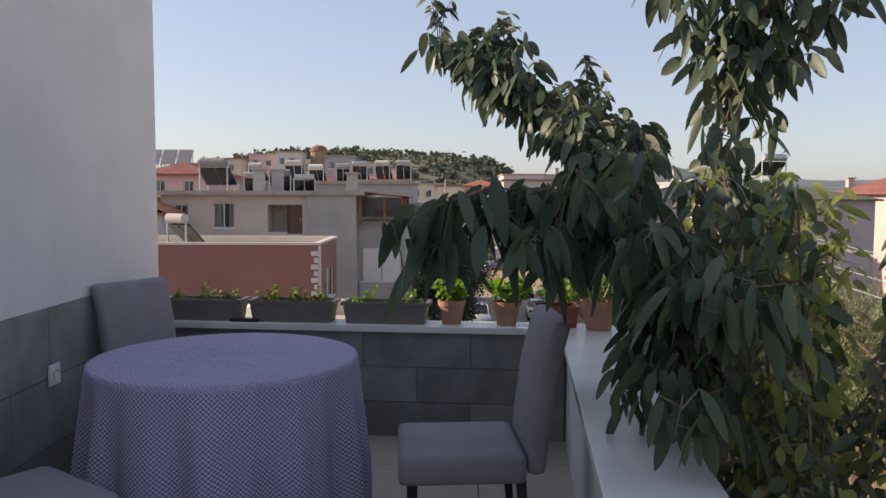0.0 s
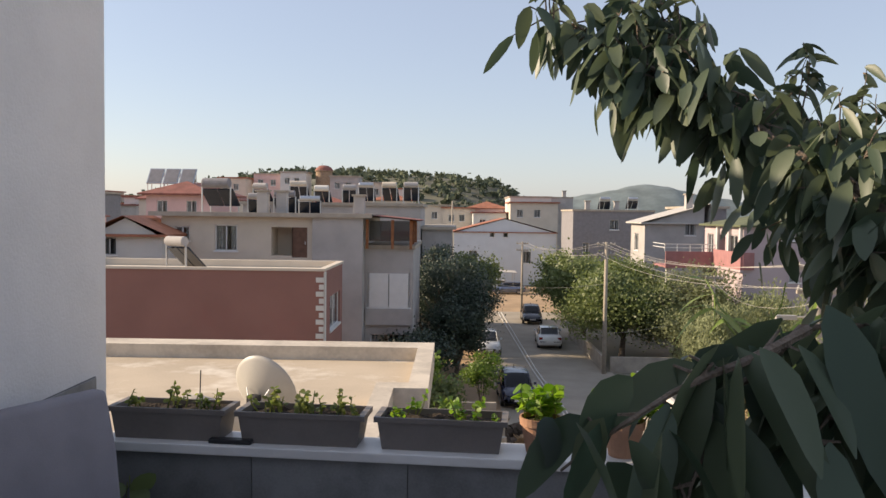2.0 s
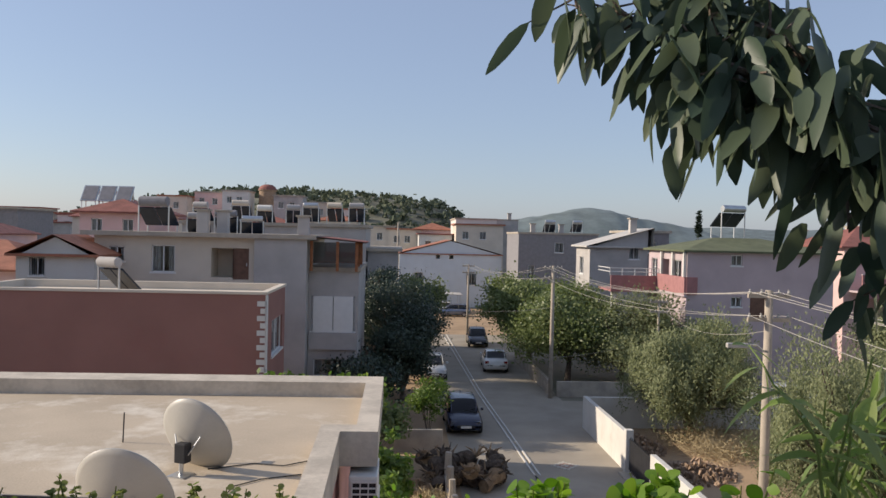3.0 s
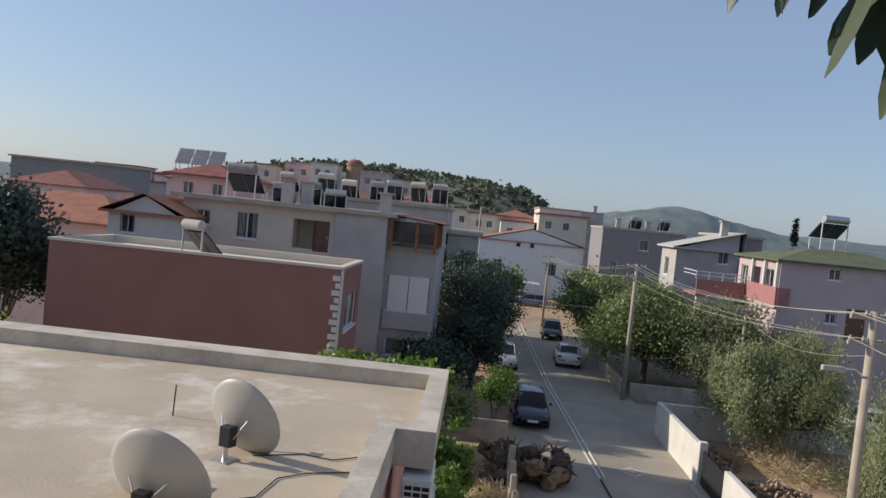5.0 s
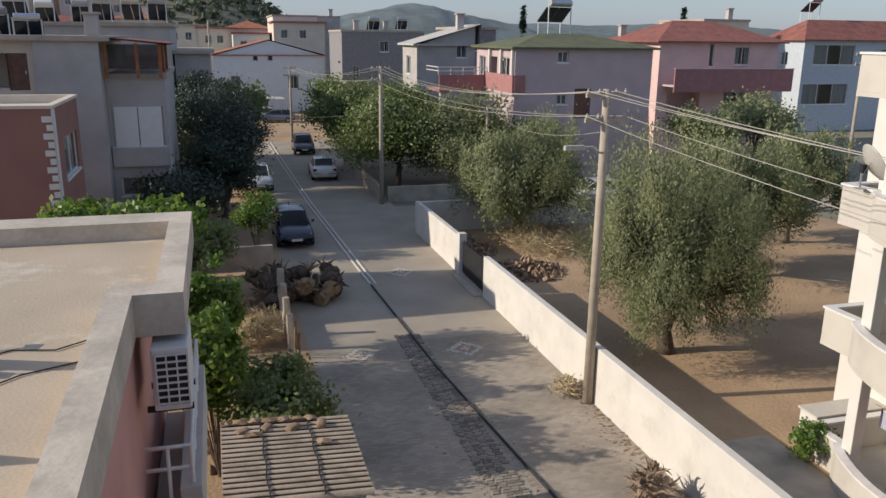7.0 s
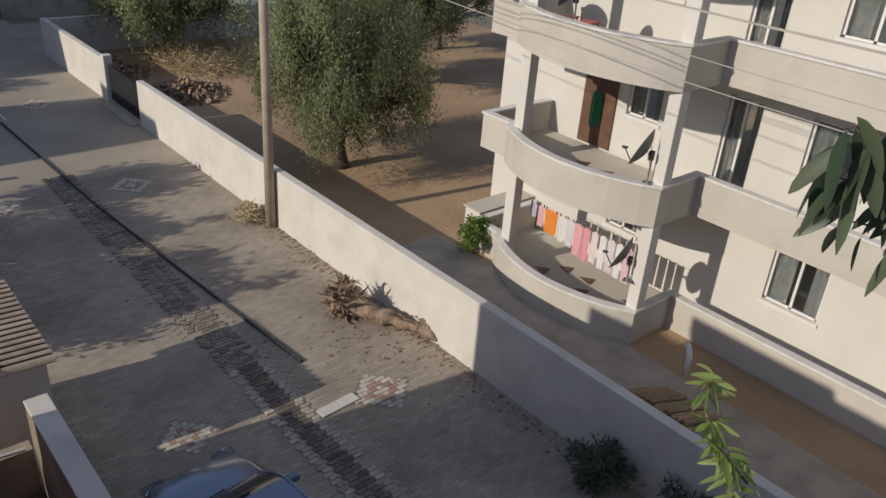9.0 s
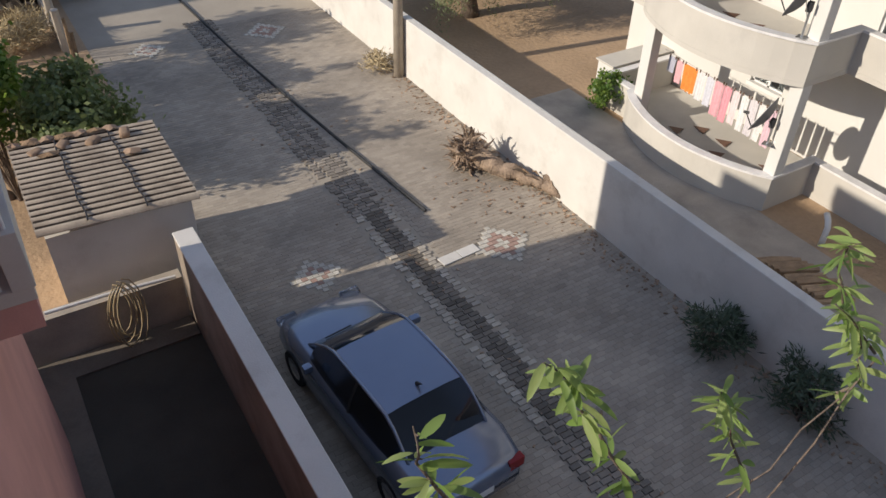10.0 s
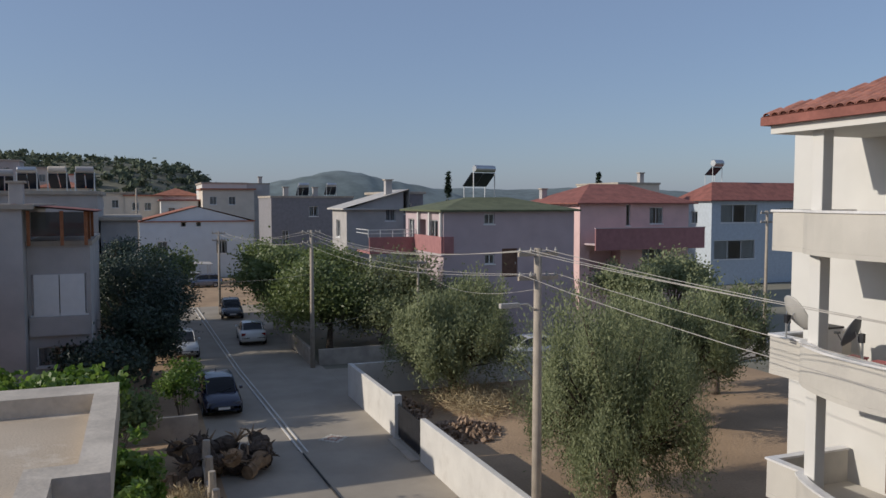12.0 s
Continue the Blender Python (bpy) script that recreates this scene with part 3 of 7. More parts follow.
house("pale blue house among the far roofs", -36, -31.5, 70, 78, G, -0.6, BLUE_GREY, front=[(1, 2, 4, 5.4, F), (3.5, 4.5, 4, 5.4, F)], roof="flat")
house("pale house with a red hip roof", -43, -35.6, 72, 82, G, 0.7, PINK_PALE, front=[(1.5, 2.6, 6, 7.4, F), (4.6, 5.7, 6, 7.4, F)], roof="hip", roof_mat=RED_ROOF, rise=1.4)
house("grey block among far roofs", -60, -46, 100, 110, G, 3.6, DARK_GREY, front=[(2, 4, 6, 7.5, F), (8, 10, 6, 7.5, F)])
house("house with a red tile roof in the far village", -33, -23, 84, 92, G, 2.6, CREAM, roof="hip", roof_mat=RED_ROOF, rise=1.6, front=[(2, 3, 6.5, 8, F), (6, 7, 6.5, 8, F)])
# right-hand row
house("mauve two-storey house with a green felt hip roof", 18.8, 28.4, 50, 57.6, G, 0.85, MAUVE,
              front=[(2.85, 3.6, 8.02, 8.72, F), (2.9, 3.62, 5.4, 6.04, F), (4.15, 5.3, 4.5, 6.4, "door")], left=[(0.6, 1.9, 6.1, 8.3, F), (2.6, 4.3, 6.1, 8.3, "loggia"), (5.0, 6.6, 6.1, 8.3, F)], roof="hip", roof_mat=GREEN_ROOF, rise=0.85, over=0.35, name="green_roof_house")
house("pink house with a red hip roof and balconies", 36.4, 47.95, 62.5, 71.5, G, 1.3, PINK_PALE, front=[(4.75, 5.2, 7.35, 9.25, F), (7.25, 8.7, 7.5, 9.0, F), (6.5, 8.7, 3.75, 5.4, "win3"), (1.0, 4.2, 3.4, 5.3, "loggia")], left=[(1, 2.2, 7.2, 8.9, F), (1, 2.2, 4.2, 5.7, F)], roof="hip", roof_mat=RED_ROOF, rise=1.75, over=0.6)
house("blue-grey house with a red sheet roof", 61.1, 79, 75, 81, G, 1.6, BLUE_GREY, front=[(1.3, 6.6, 7.1, 9.2, "win3"), (0.4, 6.3, 2.9, 5.1, "win3"), (10, 12, 7.2, 8.8, F)], left=[(2.5, 3.6, 7, 8.4, F)], roof="hip", roof_mat=RED_ROOF, rise=2.1, over=0.5)
house("cream gable end house", 51.3, 56.9, 79, 88, G, 3.5, CREAM, roof="flat", over=0.1)
house("dark slate-grey house with a low flat roof", 21.6, 24.6, 70, 78, G, 2.2, DARK_GREY, front=[(1.0, 1.9, 8.4, 9.4, F)], over=0.2)
house("grey house with a sloping pale sheet roof", 16.5, 21.4, 66, 71, G, 0.85, GREY_RENDER, front=[(3.3, 4.2, 7.9, 8.9, F)], left=[(1.4, 2.8, 6.5, 8, F)], roof="shed", roof_mat=GREY_ROOF, rise=1.6, over=0.4)
house("dark grey flat block", 14.95, 24.65, 95, 105, G, 2.0, DARK_GREY, front=[(4.4, 5.5, 7.8, 9.0, F), (1.2, 2.0, 4.5, 6.2, F)], over=0.1)
house("white three-storey house with an orange roof balcony", 9.6, 16.15, 126, 138, G, 4.25, HOUSE_WHITE, front=[(0.85, 6.1, 9.9, 11.5, "loggia"), (1.4, 2.8, 5.6, 7.2, F), (3.9, 5.2, 5.6, 7.2, F)], over=0.15)
house("grey stair tower of the white house", 16.17, 19.6, 126, 138, G, 4.2, GREY_RENDER, over=0.05)
house("bluish white gable house with an orange tile roof", 0.7, 14.4, 106, 118, G, -0.97, HOUSE_BLUISH, front=[(4.8, 5.45, 6.4, 7.05, F), (6.6, 7.25, 6.4, 7.05, F), (2.0, 3.2, 3.0, 4.6, F), (9.0, 10.4, 3.0, 4.6, F)], left=[(3, 5, 4.5, 6.5, F)], roof="gable", roof_mat=ORANGE_ROOF, rise=1.85, over=0.2)
house("small far house with an orange roof", 3.0, 10.0, 138, 146, G, 2.5, PINK_PALE, roof="hip", roof_mat=ORANGE_ROOF, rise=1.2)
house("grey house behind the trees", -1.7, 0.5, 58, 69.5, G, 0.3, GREY_RENDER, front=[(0.5, 1.7, 5.4, 7, F)], over=0.3)
house("flat grey house behind the long one", -14.6, -1.8, 57, 66, G, 1.95, GREY_RENDER, front=[(2, 3.2, 6.5, 8.0, F), (7, 8.2, 6.5, 8.0, F)], over=0.2)
for x, y, z, r, tall, w, drum, mat in ((-12.4, 44.2, 1.39, 172, 0.75, 1.9, 0.27, DARK_GREY), (-10.7, 46, 1.39, 185, 0.2, 1.3, 0.17, GREY_RENDER), (-9.4, 47.5, 1.39, 178, 0.35, 1.5, 0.2, DARK_GREY), (-7.8, 46.2, 1.39, 190, 0.1, 1.4, 0.16, STEEL),
                                       (-13.6, 59, 2.15, 170, 0.4, 1.3, 0.22, GREY_RENDER), (-11.3, 61, 2.15, 183, 0.7, 1.5, 0.2, CREAM), (-9.2, 59.5, 2.15, 176, 0.3, 1.3, 0.22, HOUSE_WHITE), (-7.4, 60.5, 2.15, 188, 0.45, 1.2, 0.2, GREY_RENDER), (-5.9, 59.2, 2.15, 180, 0.6, 1.3, 0.19, STEEL), (-4.2, 60.2, 2.15, 174, 0.65, 1.3, 0.21, CREAM), (-2.6, 59.4, 2.15, 180, 0.65, 1.3, 0.2, GREY_RENDER),
                                       (65.0, 79.5, 3.2, 190, 1.9, 1.9, 0.42, None), (-10.4, 32.8, -1.03, 150, 0.45, 1.3, 0.2, GREY_RENDER), (19.0, 97, 2.2, 180, 0.5, 1.5, 0.25, None), (22.6, 98, 2.2, 180, 0.6, 1.4, 0.22, None)):
    solar_heater(x, y, z, r, tall, w, drum, mat)
sp = thing("solar_array", "three white framed solar collectors on a steel stand over the roof", "solar collector", -22.6, 61.5, 3.35)
for i in range(3):
    part("collector_frame", Shape().box(-0.58 + i * 1.25, 0.58 + i * 1.25, -0.75, 0.75, -0.04, 0.04, pose(0, 0, 0.75, 52, 0, 0)), STEEL, sp)
    part("collector", Shape().box(-0.5 + i * 1.25, 0.5 + i * 1.25, -0.66, 0.66, 0.042, 0.06, pose(0, 0, 0.75, 52, 0, 0)), DARK_GREY, sp)
    for sx in (-0.5, 0.5):
        part("leg", Shape().tube([(sx + i * 1.25, 0.4, -0.6), (sx + i * 1.25, 0.4, 1.25)], 0.04, 6), WHITE_METAL, sp)
        part("leg", Shape().tube([(sx + i * 1.25, -0.4, -0.9), (sx + i * 1.25, -0.4, 0.25)], 0.04, 6), WHITE_METAL, sp)
for x, y, z in ((-9.5, 42, 1.39), (-8.6, 42.5, 1.39), (-4.4, 42, 1.2), (37.0, 70.3, 1.6), (18.3, 127, 4.25), (16.8, 96, 2.1), (20.5, 97, 2.1), (20.3, 66.8, 2.2), (55.0, 80, 3.7)):
    chimney(x, y, z)
rng = random.Random(5)
for i in range(16):  # houses scattered over the hill foot
    x = -70 + i * 5.5 + rng.uniform(-1.5, 1.5)
    y = 120 + rng.uniform(0, 40)
    w = rng.uniform(2.5, 4.5)
    top = 0.9 + rng.uniform(0, 2.4) + 0.06 * (y - 120)
    house("small house of the far village", x - w, x + w, y, y + 8, G, top, rng.choice((CREAM, GREY_RENDER, HOUSE_WHITE, PINK_PALE)), front=[(1, 2, top - G - 2.2, top - G - 1, F), (w, w + 1, top - G - 2.2, top - G - 1, F)],
          roof=rng.choice(("flat", "flat", "hip")), roof_mat=rng.choice((RED_ROOF, CONCRETE, ORANGE_ROOF)), rise=1.2)

for x, y, w, top, mat, rf in ((-40.5, 146, 2.6, 7.6, CREAM, ORANGE_ROOF), (-34.5, 150, 3.0, 8.6, PINK_PALE, CONCRETE), (-29.6, 148, 2.4, 8.9, HOUSE_WHITE, CONCRETE), (-19.4, 144, 2.6, 8.0, GREY_RENDER, CONCRETE), (-14.5, 146, 2.8, 7.0, CREAM, CONCRETE), (-9.0, 142, 2.4, 5.8, HOUSE_WHITE, ORANGE_ROOF)):
    house("small pale house high on the hillside", x - w, x + w, y, y + 6, G, top, mat, front=[(0.8, 1.8, top - G - 2.2, top - G - 1, F), (w + 0.2, w + 1.2, top - G - 2.2, top - G - 1, F)], roof_mat=rf, over=0.2)
wt = thing("hilltop_tower", "round brown stone tower on the hilltop", "tower", -24.4, 152, G)
part("drum", Shape().lathe([(0, -0.5), (1.9, -0.5), (1.6, 17.2), (1.75, 17.3), (1.75, 17.5), (0, 17.5)], 20), RUBBLE, wt)
part("roof", Shape().lathe([(1.8, 17.5), (1.4, 18.1), (0.8, 18.45), (0, 18.55)], 20), RED_ROOF, wt)

# ---- own building and terrace ----
T_L, T_R, T_F = -0.84, 1.53, 3.53  # inner faces: left wall, right parapet, front parapet
SKEW = math.tan(radians(5.5))  # the parapets stand askew to the left wall
TURN = Matrix.Translation((T_L, 3.5, 0)) @ pose(0, 0, 0, 0, 0, -5.5) @ Matrix.Translation((-T_L, -3.5, 0))


def on_front(x, d=0.0):
    """The place on the front coping at x, d metres outward of its inner edge."""
    return x, 3.5 - SKEW * (x - T_L) + d


slab_plan = [(T_L, -3.2), (1.16, -3.2), (1.80, 3.44), (T_L, 3.685)]
structure("building_wall", Shape().prism([(-6.5, -6), (0.89, -6), (1.80, 3.44), (T_L, 3.69), (-6.5, 3.69)], G - 0.2, TZ - 0.16), PINK, "pink rendered walls of the block under the terrace")
structure("terrace_floor", Shape().prism(slab_plan, TZ - 0.16, TZ - 0.012), GROUT, "terrace slab with tile joints", "floor")
structure("wall_left", box(-6.5, T_L, -6, 3.62, TZ - 0.16, 2.5), WHITE_PLASTER, "white plastered wall of the top flat", bevel=0.012)
structure("wall_back", box(T_L, 1.2, -3.4, -3.2, TZ - 0.16, 2.8), WHITE_PLASTER, "white plastered wall at the back of the terrace")
pf = structure("parapet_front", box(T_L + 0.002, 1.77, T_F + 0.012, 3.685, TZ - 0.012, TZ + 0.60), GROUT, "low parapet faced with grey tiles")
pr = structure("parapet_right", box(T_R + 0.012, 1.77, -3.2, T_F + 0.012, TZ - 0.012, TZ + 0.60), WHITE_PLASTER, "low white plastered side parapet")
cf = structure("coping_front", box(T_L + 0.004, 1.81, T_F - 0.03, 3.715, TZ + 0.602, TZ + 0.64), MARBLE, "pale marble coping slab", "coping", bevel=0.006)
cr = structure("coping_right", box(T_R - 0.03, 1.81, -3.2, T_F - 0.034, TZ + 0.602, TZ + 0.64), MARBLE, "pale marble coping slab", "coping", bevel=0.006)
for ob in (pf, pr, cf, cr):
    ob.matrix_basis = TURN

# ---- neighbouring pink building with its roof ----
nb = thing("neighbour_building", "pink rendered house with a flat screed roof and parapet", "house", 0, 0, 0)
# the unseen rear annex, y 12.2 to 14.0, is added to shade the street
part("wall", Shape().prism([(-9, 4.05), (-0.10, 4.05), (-0.14, 9.4), (-0.14, 12.2), (-0.5, 12.2), (-0.5, 14.0), (-9, 14.0)], G, -0.95), PINK, nb)
part("roof_deck", Shape().prism([(-9, 4.05), (-0.07, 4.05), (-0.12, 9.5), (0.26, 9.5), (0.26, 12.6), (-9, 12.6)], -0.95, -0.78), ROOF_SCREED, nb, "flat screed roof with repairs")
p = Shape()
p.prism([(-9, 12.15), (0.05, 12.15), (0.05, 9.72), (0.29, 9.42), (0.29, 12.64), (-9, 12.64)], -0.95, -0.58)
p.prism([(-0.30, 4.05), (-0.06, 4.05), (-0.11, 9.42), (0.289, 9.42), (0.05, 9.72), (-0.33, 9.72)], -0.95, -0.58)
part("roof_parapet", p, PARAPET, nb, "crumbling concrete roof parapet", bevel=0.0)

# yard beside it
structure("yard_border", Shape().box(-0.3, 0.2, 4.4, 14.0, G, G + 0.05).box(0.202, 2.2, 13.5, 14.0, G, G + 0.05), BROWN_CONCRETE, "paler concrete border of the yard floor", "floor")
structure("yard_wall", box(2.225, 2.535, 3.0, 14.05, G - 0.2, -6.25), YARD_RENDER, "bare brown-grey rendered yard wall along the street")
structure("yard_wall_coping", box(2.21, 2.55, 3.0, 14.05, -6.248, -6.2), WALL_WHITE, "pale worn coping of the yard wall", "trim", bevel=0.012)
sh = thing("shed", "low rendered shed with a patched corrugated roof", "shed", 1.66, 15.7, G)
part("wall", box(-1.2, 1.05, -1.15, 1.1, -0.1, 2.0), WALL_WHITE, sh)
s = Shape()
n = 17 * 8
for i in range(n + 1):
    yy = -1.3 + 2.9 * i / n
    zz = 2.06 + 0.06 * abs(math.sin(i / 8 * math.pi)) ** 0.8
    s.v += [(-1.3, yy, zz + 0.12), (1.17, yy, zz), (-1.3, yy, zz + 0.10), (1.17, yy, zz - 0.02)]
for i in range(n):
    a, b = 4 * i, 4 * i + 4
    s.f += [(a, a + 1, b + 1, b), (a + 2, b + 2, b + 3, a + 3), (a + 1, a + 3, b + 3, b + 1), (a, b, b + 2, a + 2)]
part("roof", s, CORRUGATED, sh, "weathered corrugated roof sheets")
strip_rng = random.Random(77)
for k in range(1, 17):  # dark strips laid in to stand for shade in the sheet valleys
    yc = -1.3 + 2.9 * k / 17
    s = Shape()
    for i in range(13):
        x, hw = -1.28 + 2.44 * i / 12, strip_rng.uniform(0.022, 0.04)
        zz = 2.10 + 0.12 * (1.17 - x) / 2.47
        s.v += [(x, yc - hw, zz), (x, yc, zz - 0.012), (x, yc + hw, zz)]
    for i in range(12):
        a = 3 * i
        s.f += [(a, a + 3, a + 4, a + 1), (a + 1, a + 4, a + 5, a + 2)]
    part("valley_shade_strip", s, SOIL_AND_SHADE, sh, "dark strip laid in as painted shade of a sheet valley")

for x in (-0.55, 0.35):
    part("tie_wire", Shape().tube([(x + 0.02 * math.sin(i * 1.7), -1.28 + 2.86 * i / 12, 2.135 + 0.12 * (1.17 - x) / 2.47) for i in range(13)], 0.014, 5), DARK_IRON, sh, "dark wire tied over the sheets")
crust = random.Random(31)
for i in range(9):  # torn felt and earth along the back edge and lying on the sheets
    x, y = (-1.2 + 0.27 * i, 1.5) if i < 7 else ((-0.7, 0.95), (0.55, 0.5))[i - 7]
    w, d = crust.uniform(0.14, 0.24), crust.uniform(0.07, 0.13)
    s = Shape()
    for k in range(10):
        a, r = 6.283 * k / 10, crust.uniform(0.7, 1.15)
        s.v.append((x + w * r * math.cos(a), y + d * r * math.sin(a), 2.13 + 0.12 * (1.17 - x) / 2.47 + crust.uniform(0, 0.04)))
    s.v.append((x, y, 2.2 + 0.12 * (1.17 - x) / 2.47))
    s.f = [(k, (k + 1) % 10, 10) for k in range(10)]
    part("debris", s, DEAD_WOOD if i % 2 else RUBBLE, sh, "dried earth and torn felt")

# ---- garden wall ----
gw = Shape().box(WALL_X, WALL_X + 0.22, -12, 29.7, G - 0.2, -6.42)
structure("garden_wall", gw, WALL_WHITE, "whitewashed street wall with stains", bevel=0.02)
structure("garden_wall_far", box(WALL_X, WALL_X + 0.22, 32.9, 40.3, G - 0.2, -6.42), WALL_WHITE, "whitewashed street wall with stains", bevel=0.02)
structure("garden_wall_back", box(WALL_X + 0.225, 34, 40.1, 40.3, G - 0.2, -6.45), WALL_WHITE, "whitewashed garden wall", bevel=0.02)

# ---- white apartment building ----
X_W, X_C = 16.0, 13.5
LV = (-7.95, -5.06, -2.25, 0.50)  # balcony floors
apt = thing("apartment_building", "white apartment house with rounded grey balconies and a red tile roof", "building", X_W, 11, G)
OX, OY, OZ = X_W, 11.0, G


def L(x, y, z):
    return x - OX, y - OY, z - OZ


ops = []
for z in LV:
    b = z - G + 0.05
    ops += [(4.2, 5.15, b + 1.0, b + 2.3, F), (6.75, 7.55, b + 0.05, b + 2.2, F), (8.6, 9.85, b + 0.95, b + 2.2, F), (13.2, 14.4, b + 0.95, b + 2.2, F)]
facade(apt, HOUSE_WHITE, L(X_W, 18.4, G), (0, -1, 0), 22, 11.2, [o for o in ops if o[2] > 0.2])
part("wall", box(*[c for pair in zip(L(X_W + 0.02, -3.6, G), L(28, -3.4, 3)) for c in pair]), HOUSE_WHITE, apt)
part("wall", Shape().box(*[c for pair in zip(L(X_W + 0.02, 18.2, G), L(28, 18.4, 3)) for c in pair]), HOUSE_WHITE, apt)


def bow(y0, y1, x_end, x_mid, n=14):
    """Plan points of a bowed balcony front from y1 down to y0."""
    pts = []
    for i in range(n + 1):
        t = i / n
        pts.append((x_end - (x_end - x_mid) * math.sin(math.pi * t) ** 0.8, y1 + (y0 - y1) * t))
    return pts


def ribbon(pts, d0, d1, z0, z1):
    """A wall along a plan line, mitred, between two offsets to its left."""
    s, n = Shape(), len(pts)
    vs = [Vector(p) for p in pts]
    for i in range(n):
        a = (vs[i] - vs[i - 1]).normalized() if i else (vs[1] - vs[0]).normalized()
        b = (vs[i + 1] - vs[i]).normalized() if i < n - 1 else a
        na, nb = Vector((-a.y, a.x)), Vector((-b.y, b.x))
        m = (na + nb).normalized()
        m /= max(0.4, m.dot(na))
        for d in (d0, d1):
            q = vs[i] + m * d
            s.v += [(q.x, q.y, z0), (q.x, q.y, z1)]
    for i in range(n - 1):
        o, p = 4 * i, 4 * i + 4
        s.f += [(o, p, p + 1, o + 1), (o + 2, o + 3, p + 3, p + 2), (o + 1, p + 1, p + 3, o + 3), (o, o + 2, p + 2, p)]
    e = 4 * (n - 1)
    s.f += [(0, 1, 3, 2), (e, e + 2, e + 3, e + 1)]
    return s


for z in LV:
    front = [(c[0], c[1]) for c in bow(11.25, 15.6, 13.45, 12.75)]
    outer = [(15.9, 16.6), (13.6, 16.6), (13.6, 15.62)] + front + [(14.75, 11.25), (14.75, -3.4), (15.9, -3.4)]
    part("balcony_floor", Shape().prism([L(x, y, 0)[:2] for x, y in outer], z - 0.1 - OZ, z - OZ), BALC_GREY, apt)
    run = [L(x, y, 0)[:2] for x, y in outer[:-1]]
    tz = max(z, G + 0.07) - OZ + 0.004
    for k in range(9):  # brown three-cornered tiles let into the floor
        cx, cy = 13.55 + 0.55 * (k % 3), 12.1 + 1.0 * (k // 3) + 0.3 * (k % 2)
        tri = [L(cx, cy, 0)[:2], L(cx + 0.34, cy + 0.1, 0)[:2], L(cx + 0.1, cy + 0.4, 0)[:2]]
        part("floor_inlay", Shape().prism(tri, tz, tz + 0.004), WOOD_BROWN, apt, "brown floor tile")
    part("balcony_parapet", ribbon(run, 0.003, 0.14, z + 0.002 - OZ, z + 0.75 - OZ), BALC_GREY, apt, "grey rendered balcony front")
    part("coping", ribbon(run, -0.03, 0.17, z + 0.752 - OZ, z + 0.80 - OZ), MARBLE, apt, "pale stone coping")
for y in (11.4, 15.3):
    part("column", box(*[c for pair in zip(L(X_C - 0.02, y - 0.14, G), L(X_C + 0.26, y + 0.14, 3.1)) for c in pair]), HOUSE_WHITE, apt, bevel=0.02)
part("eave", box(*[c for pair in zip(L(13.25, -4, 2.92), L(28.5, 16.35, 3.1)) for c in pair]), HOUSE_WHITE, apt)
part("fascia", box(*[c for pair in zip(L(13.1, -4.1, 3.1), L(28.6, 16.5, 3.28)) for c in pair]), RED_ROOF, apt, "dark red fascia board")
part("roof", Shape().poly([L(13.1, -4.1, 3.29), L(13.1, 16.5, 3.29), L(19, 10, 5.6), L(19, 0, 5.6)][::-1]).poly([L(13.1, 16.5, 3.29), L(28.6, 16.5, 3.29), L(22, 10, 5.6), L(19, 10, 5.6)][::-1]), RED_ROOF, apt)

rb = thing("balcony", "dull red balcony front with a pale rail", "balcony", 17.05, 56.9, -1.95)
part("slab", box(-1.7, 1.7, -1.6, 1.6, -0.15, 0.0), RED_BALC, rb)
part("front", box(-1.7, 1.75, -1.72, -1.6, -0.15, 1.0), RED_BALC, rb)
part("front", box(1.55, 1.7, -7.0, -1.75, 0.1, 1.2), RED_BALC, rb)
part("front", box(1.705, 2.4, -7.05, -6.95, 0.1, 1.2), RED_BALC, rb)
part("slab", box(1.55, 1.74, -7.0, -1.75, -0.05, 0.095), MAUVE, rb)
for y in (-6.7, -4.6, -2.4):
    part("column", box(1.56, 1.72, y - 0.1, y + 0.1, 1.205, 2.75), HOUSE_WHITE, rb)
for z in (1.25, 1.5):
    part("rail", Shape().tube([(-1.76, 1.5, z), (-1.76, -1.66, z), (1.7, -1.66, z)], 0.03, 6), WHITE_METAL, rb)
for x in (-1.76, -0.9, 0.0, 0.85, 1.7):
    part("post", Shape().tube([(x, -1.66, 1.0), (x, -1.66, 1.5)], 0.025, 6), WHITE_METAL, rb)
part("pier", box(-1.5, -1.1, -1.4, -1.0, G + 3.0, -0.15), HOUSE_WHITE, rb)
pb = thing("balcony", "dusky pink balcony front along the pink house", "balcony", 42.45, 61.6, -2.1)
part("slab", box(-5.6, 5.6, -1.0, 0.88, -0.15, 0.0), MAUVE, pb)
part("front", box(-5.7, 5.7, -1.12, -1.0, -0.55, 1.3), RED_BALC, pb)
part("coping", box(-5.75, 5.75, -1.17, -0.95, 1.3, 1.37), MAUVE, pb)
solar_heater(23.3, 54.6, 1.75, 195, 1.25, 2.2)
for x0, x1 in ((0.12, 1.12), (1.16, 2.16)):
    part("shutter", box(x0 - 1.14, x1 - 1.14, -4.36, -4.31, 4.5, 6.3), WINDOW_FRAME, encl, "white roller shutter")
part("balcony_box", box(-1.2, 1.2, -4.5, -4.31, 3.6, 4.45), GREY_RENDER, encl, "projecting balcony front")

# ================= things on the terrace =================
def joined(pieces):
    s = Shape()
    for q in pieces:
        o = len(s.v)
        s.v += q.v
        s.f += [tuple(i + o for i in f) for f in q.f]
    return s


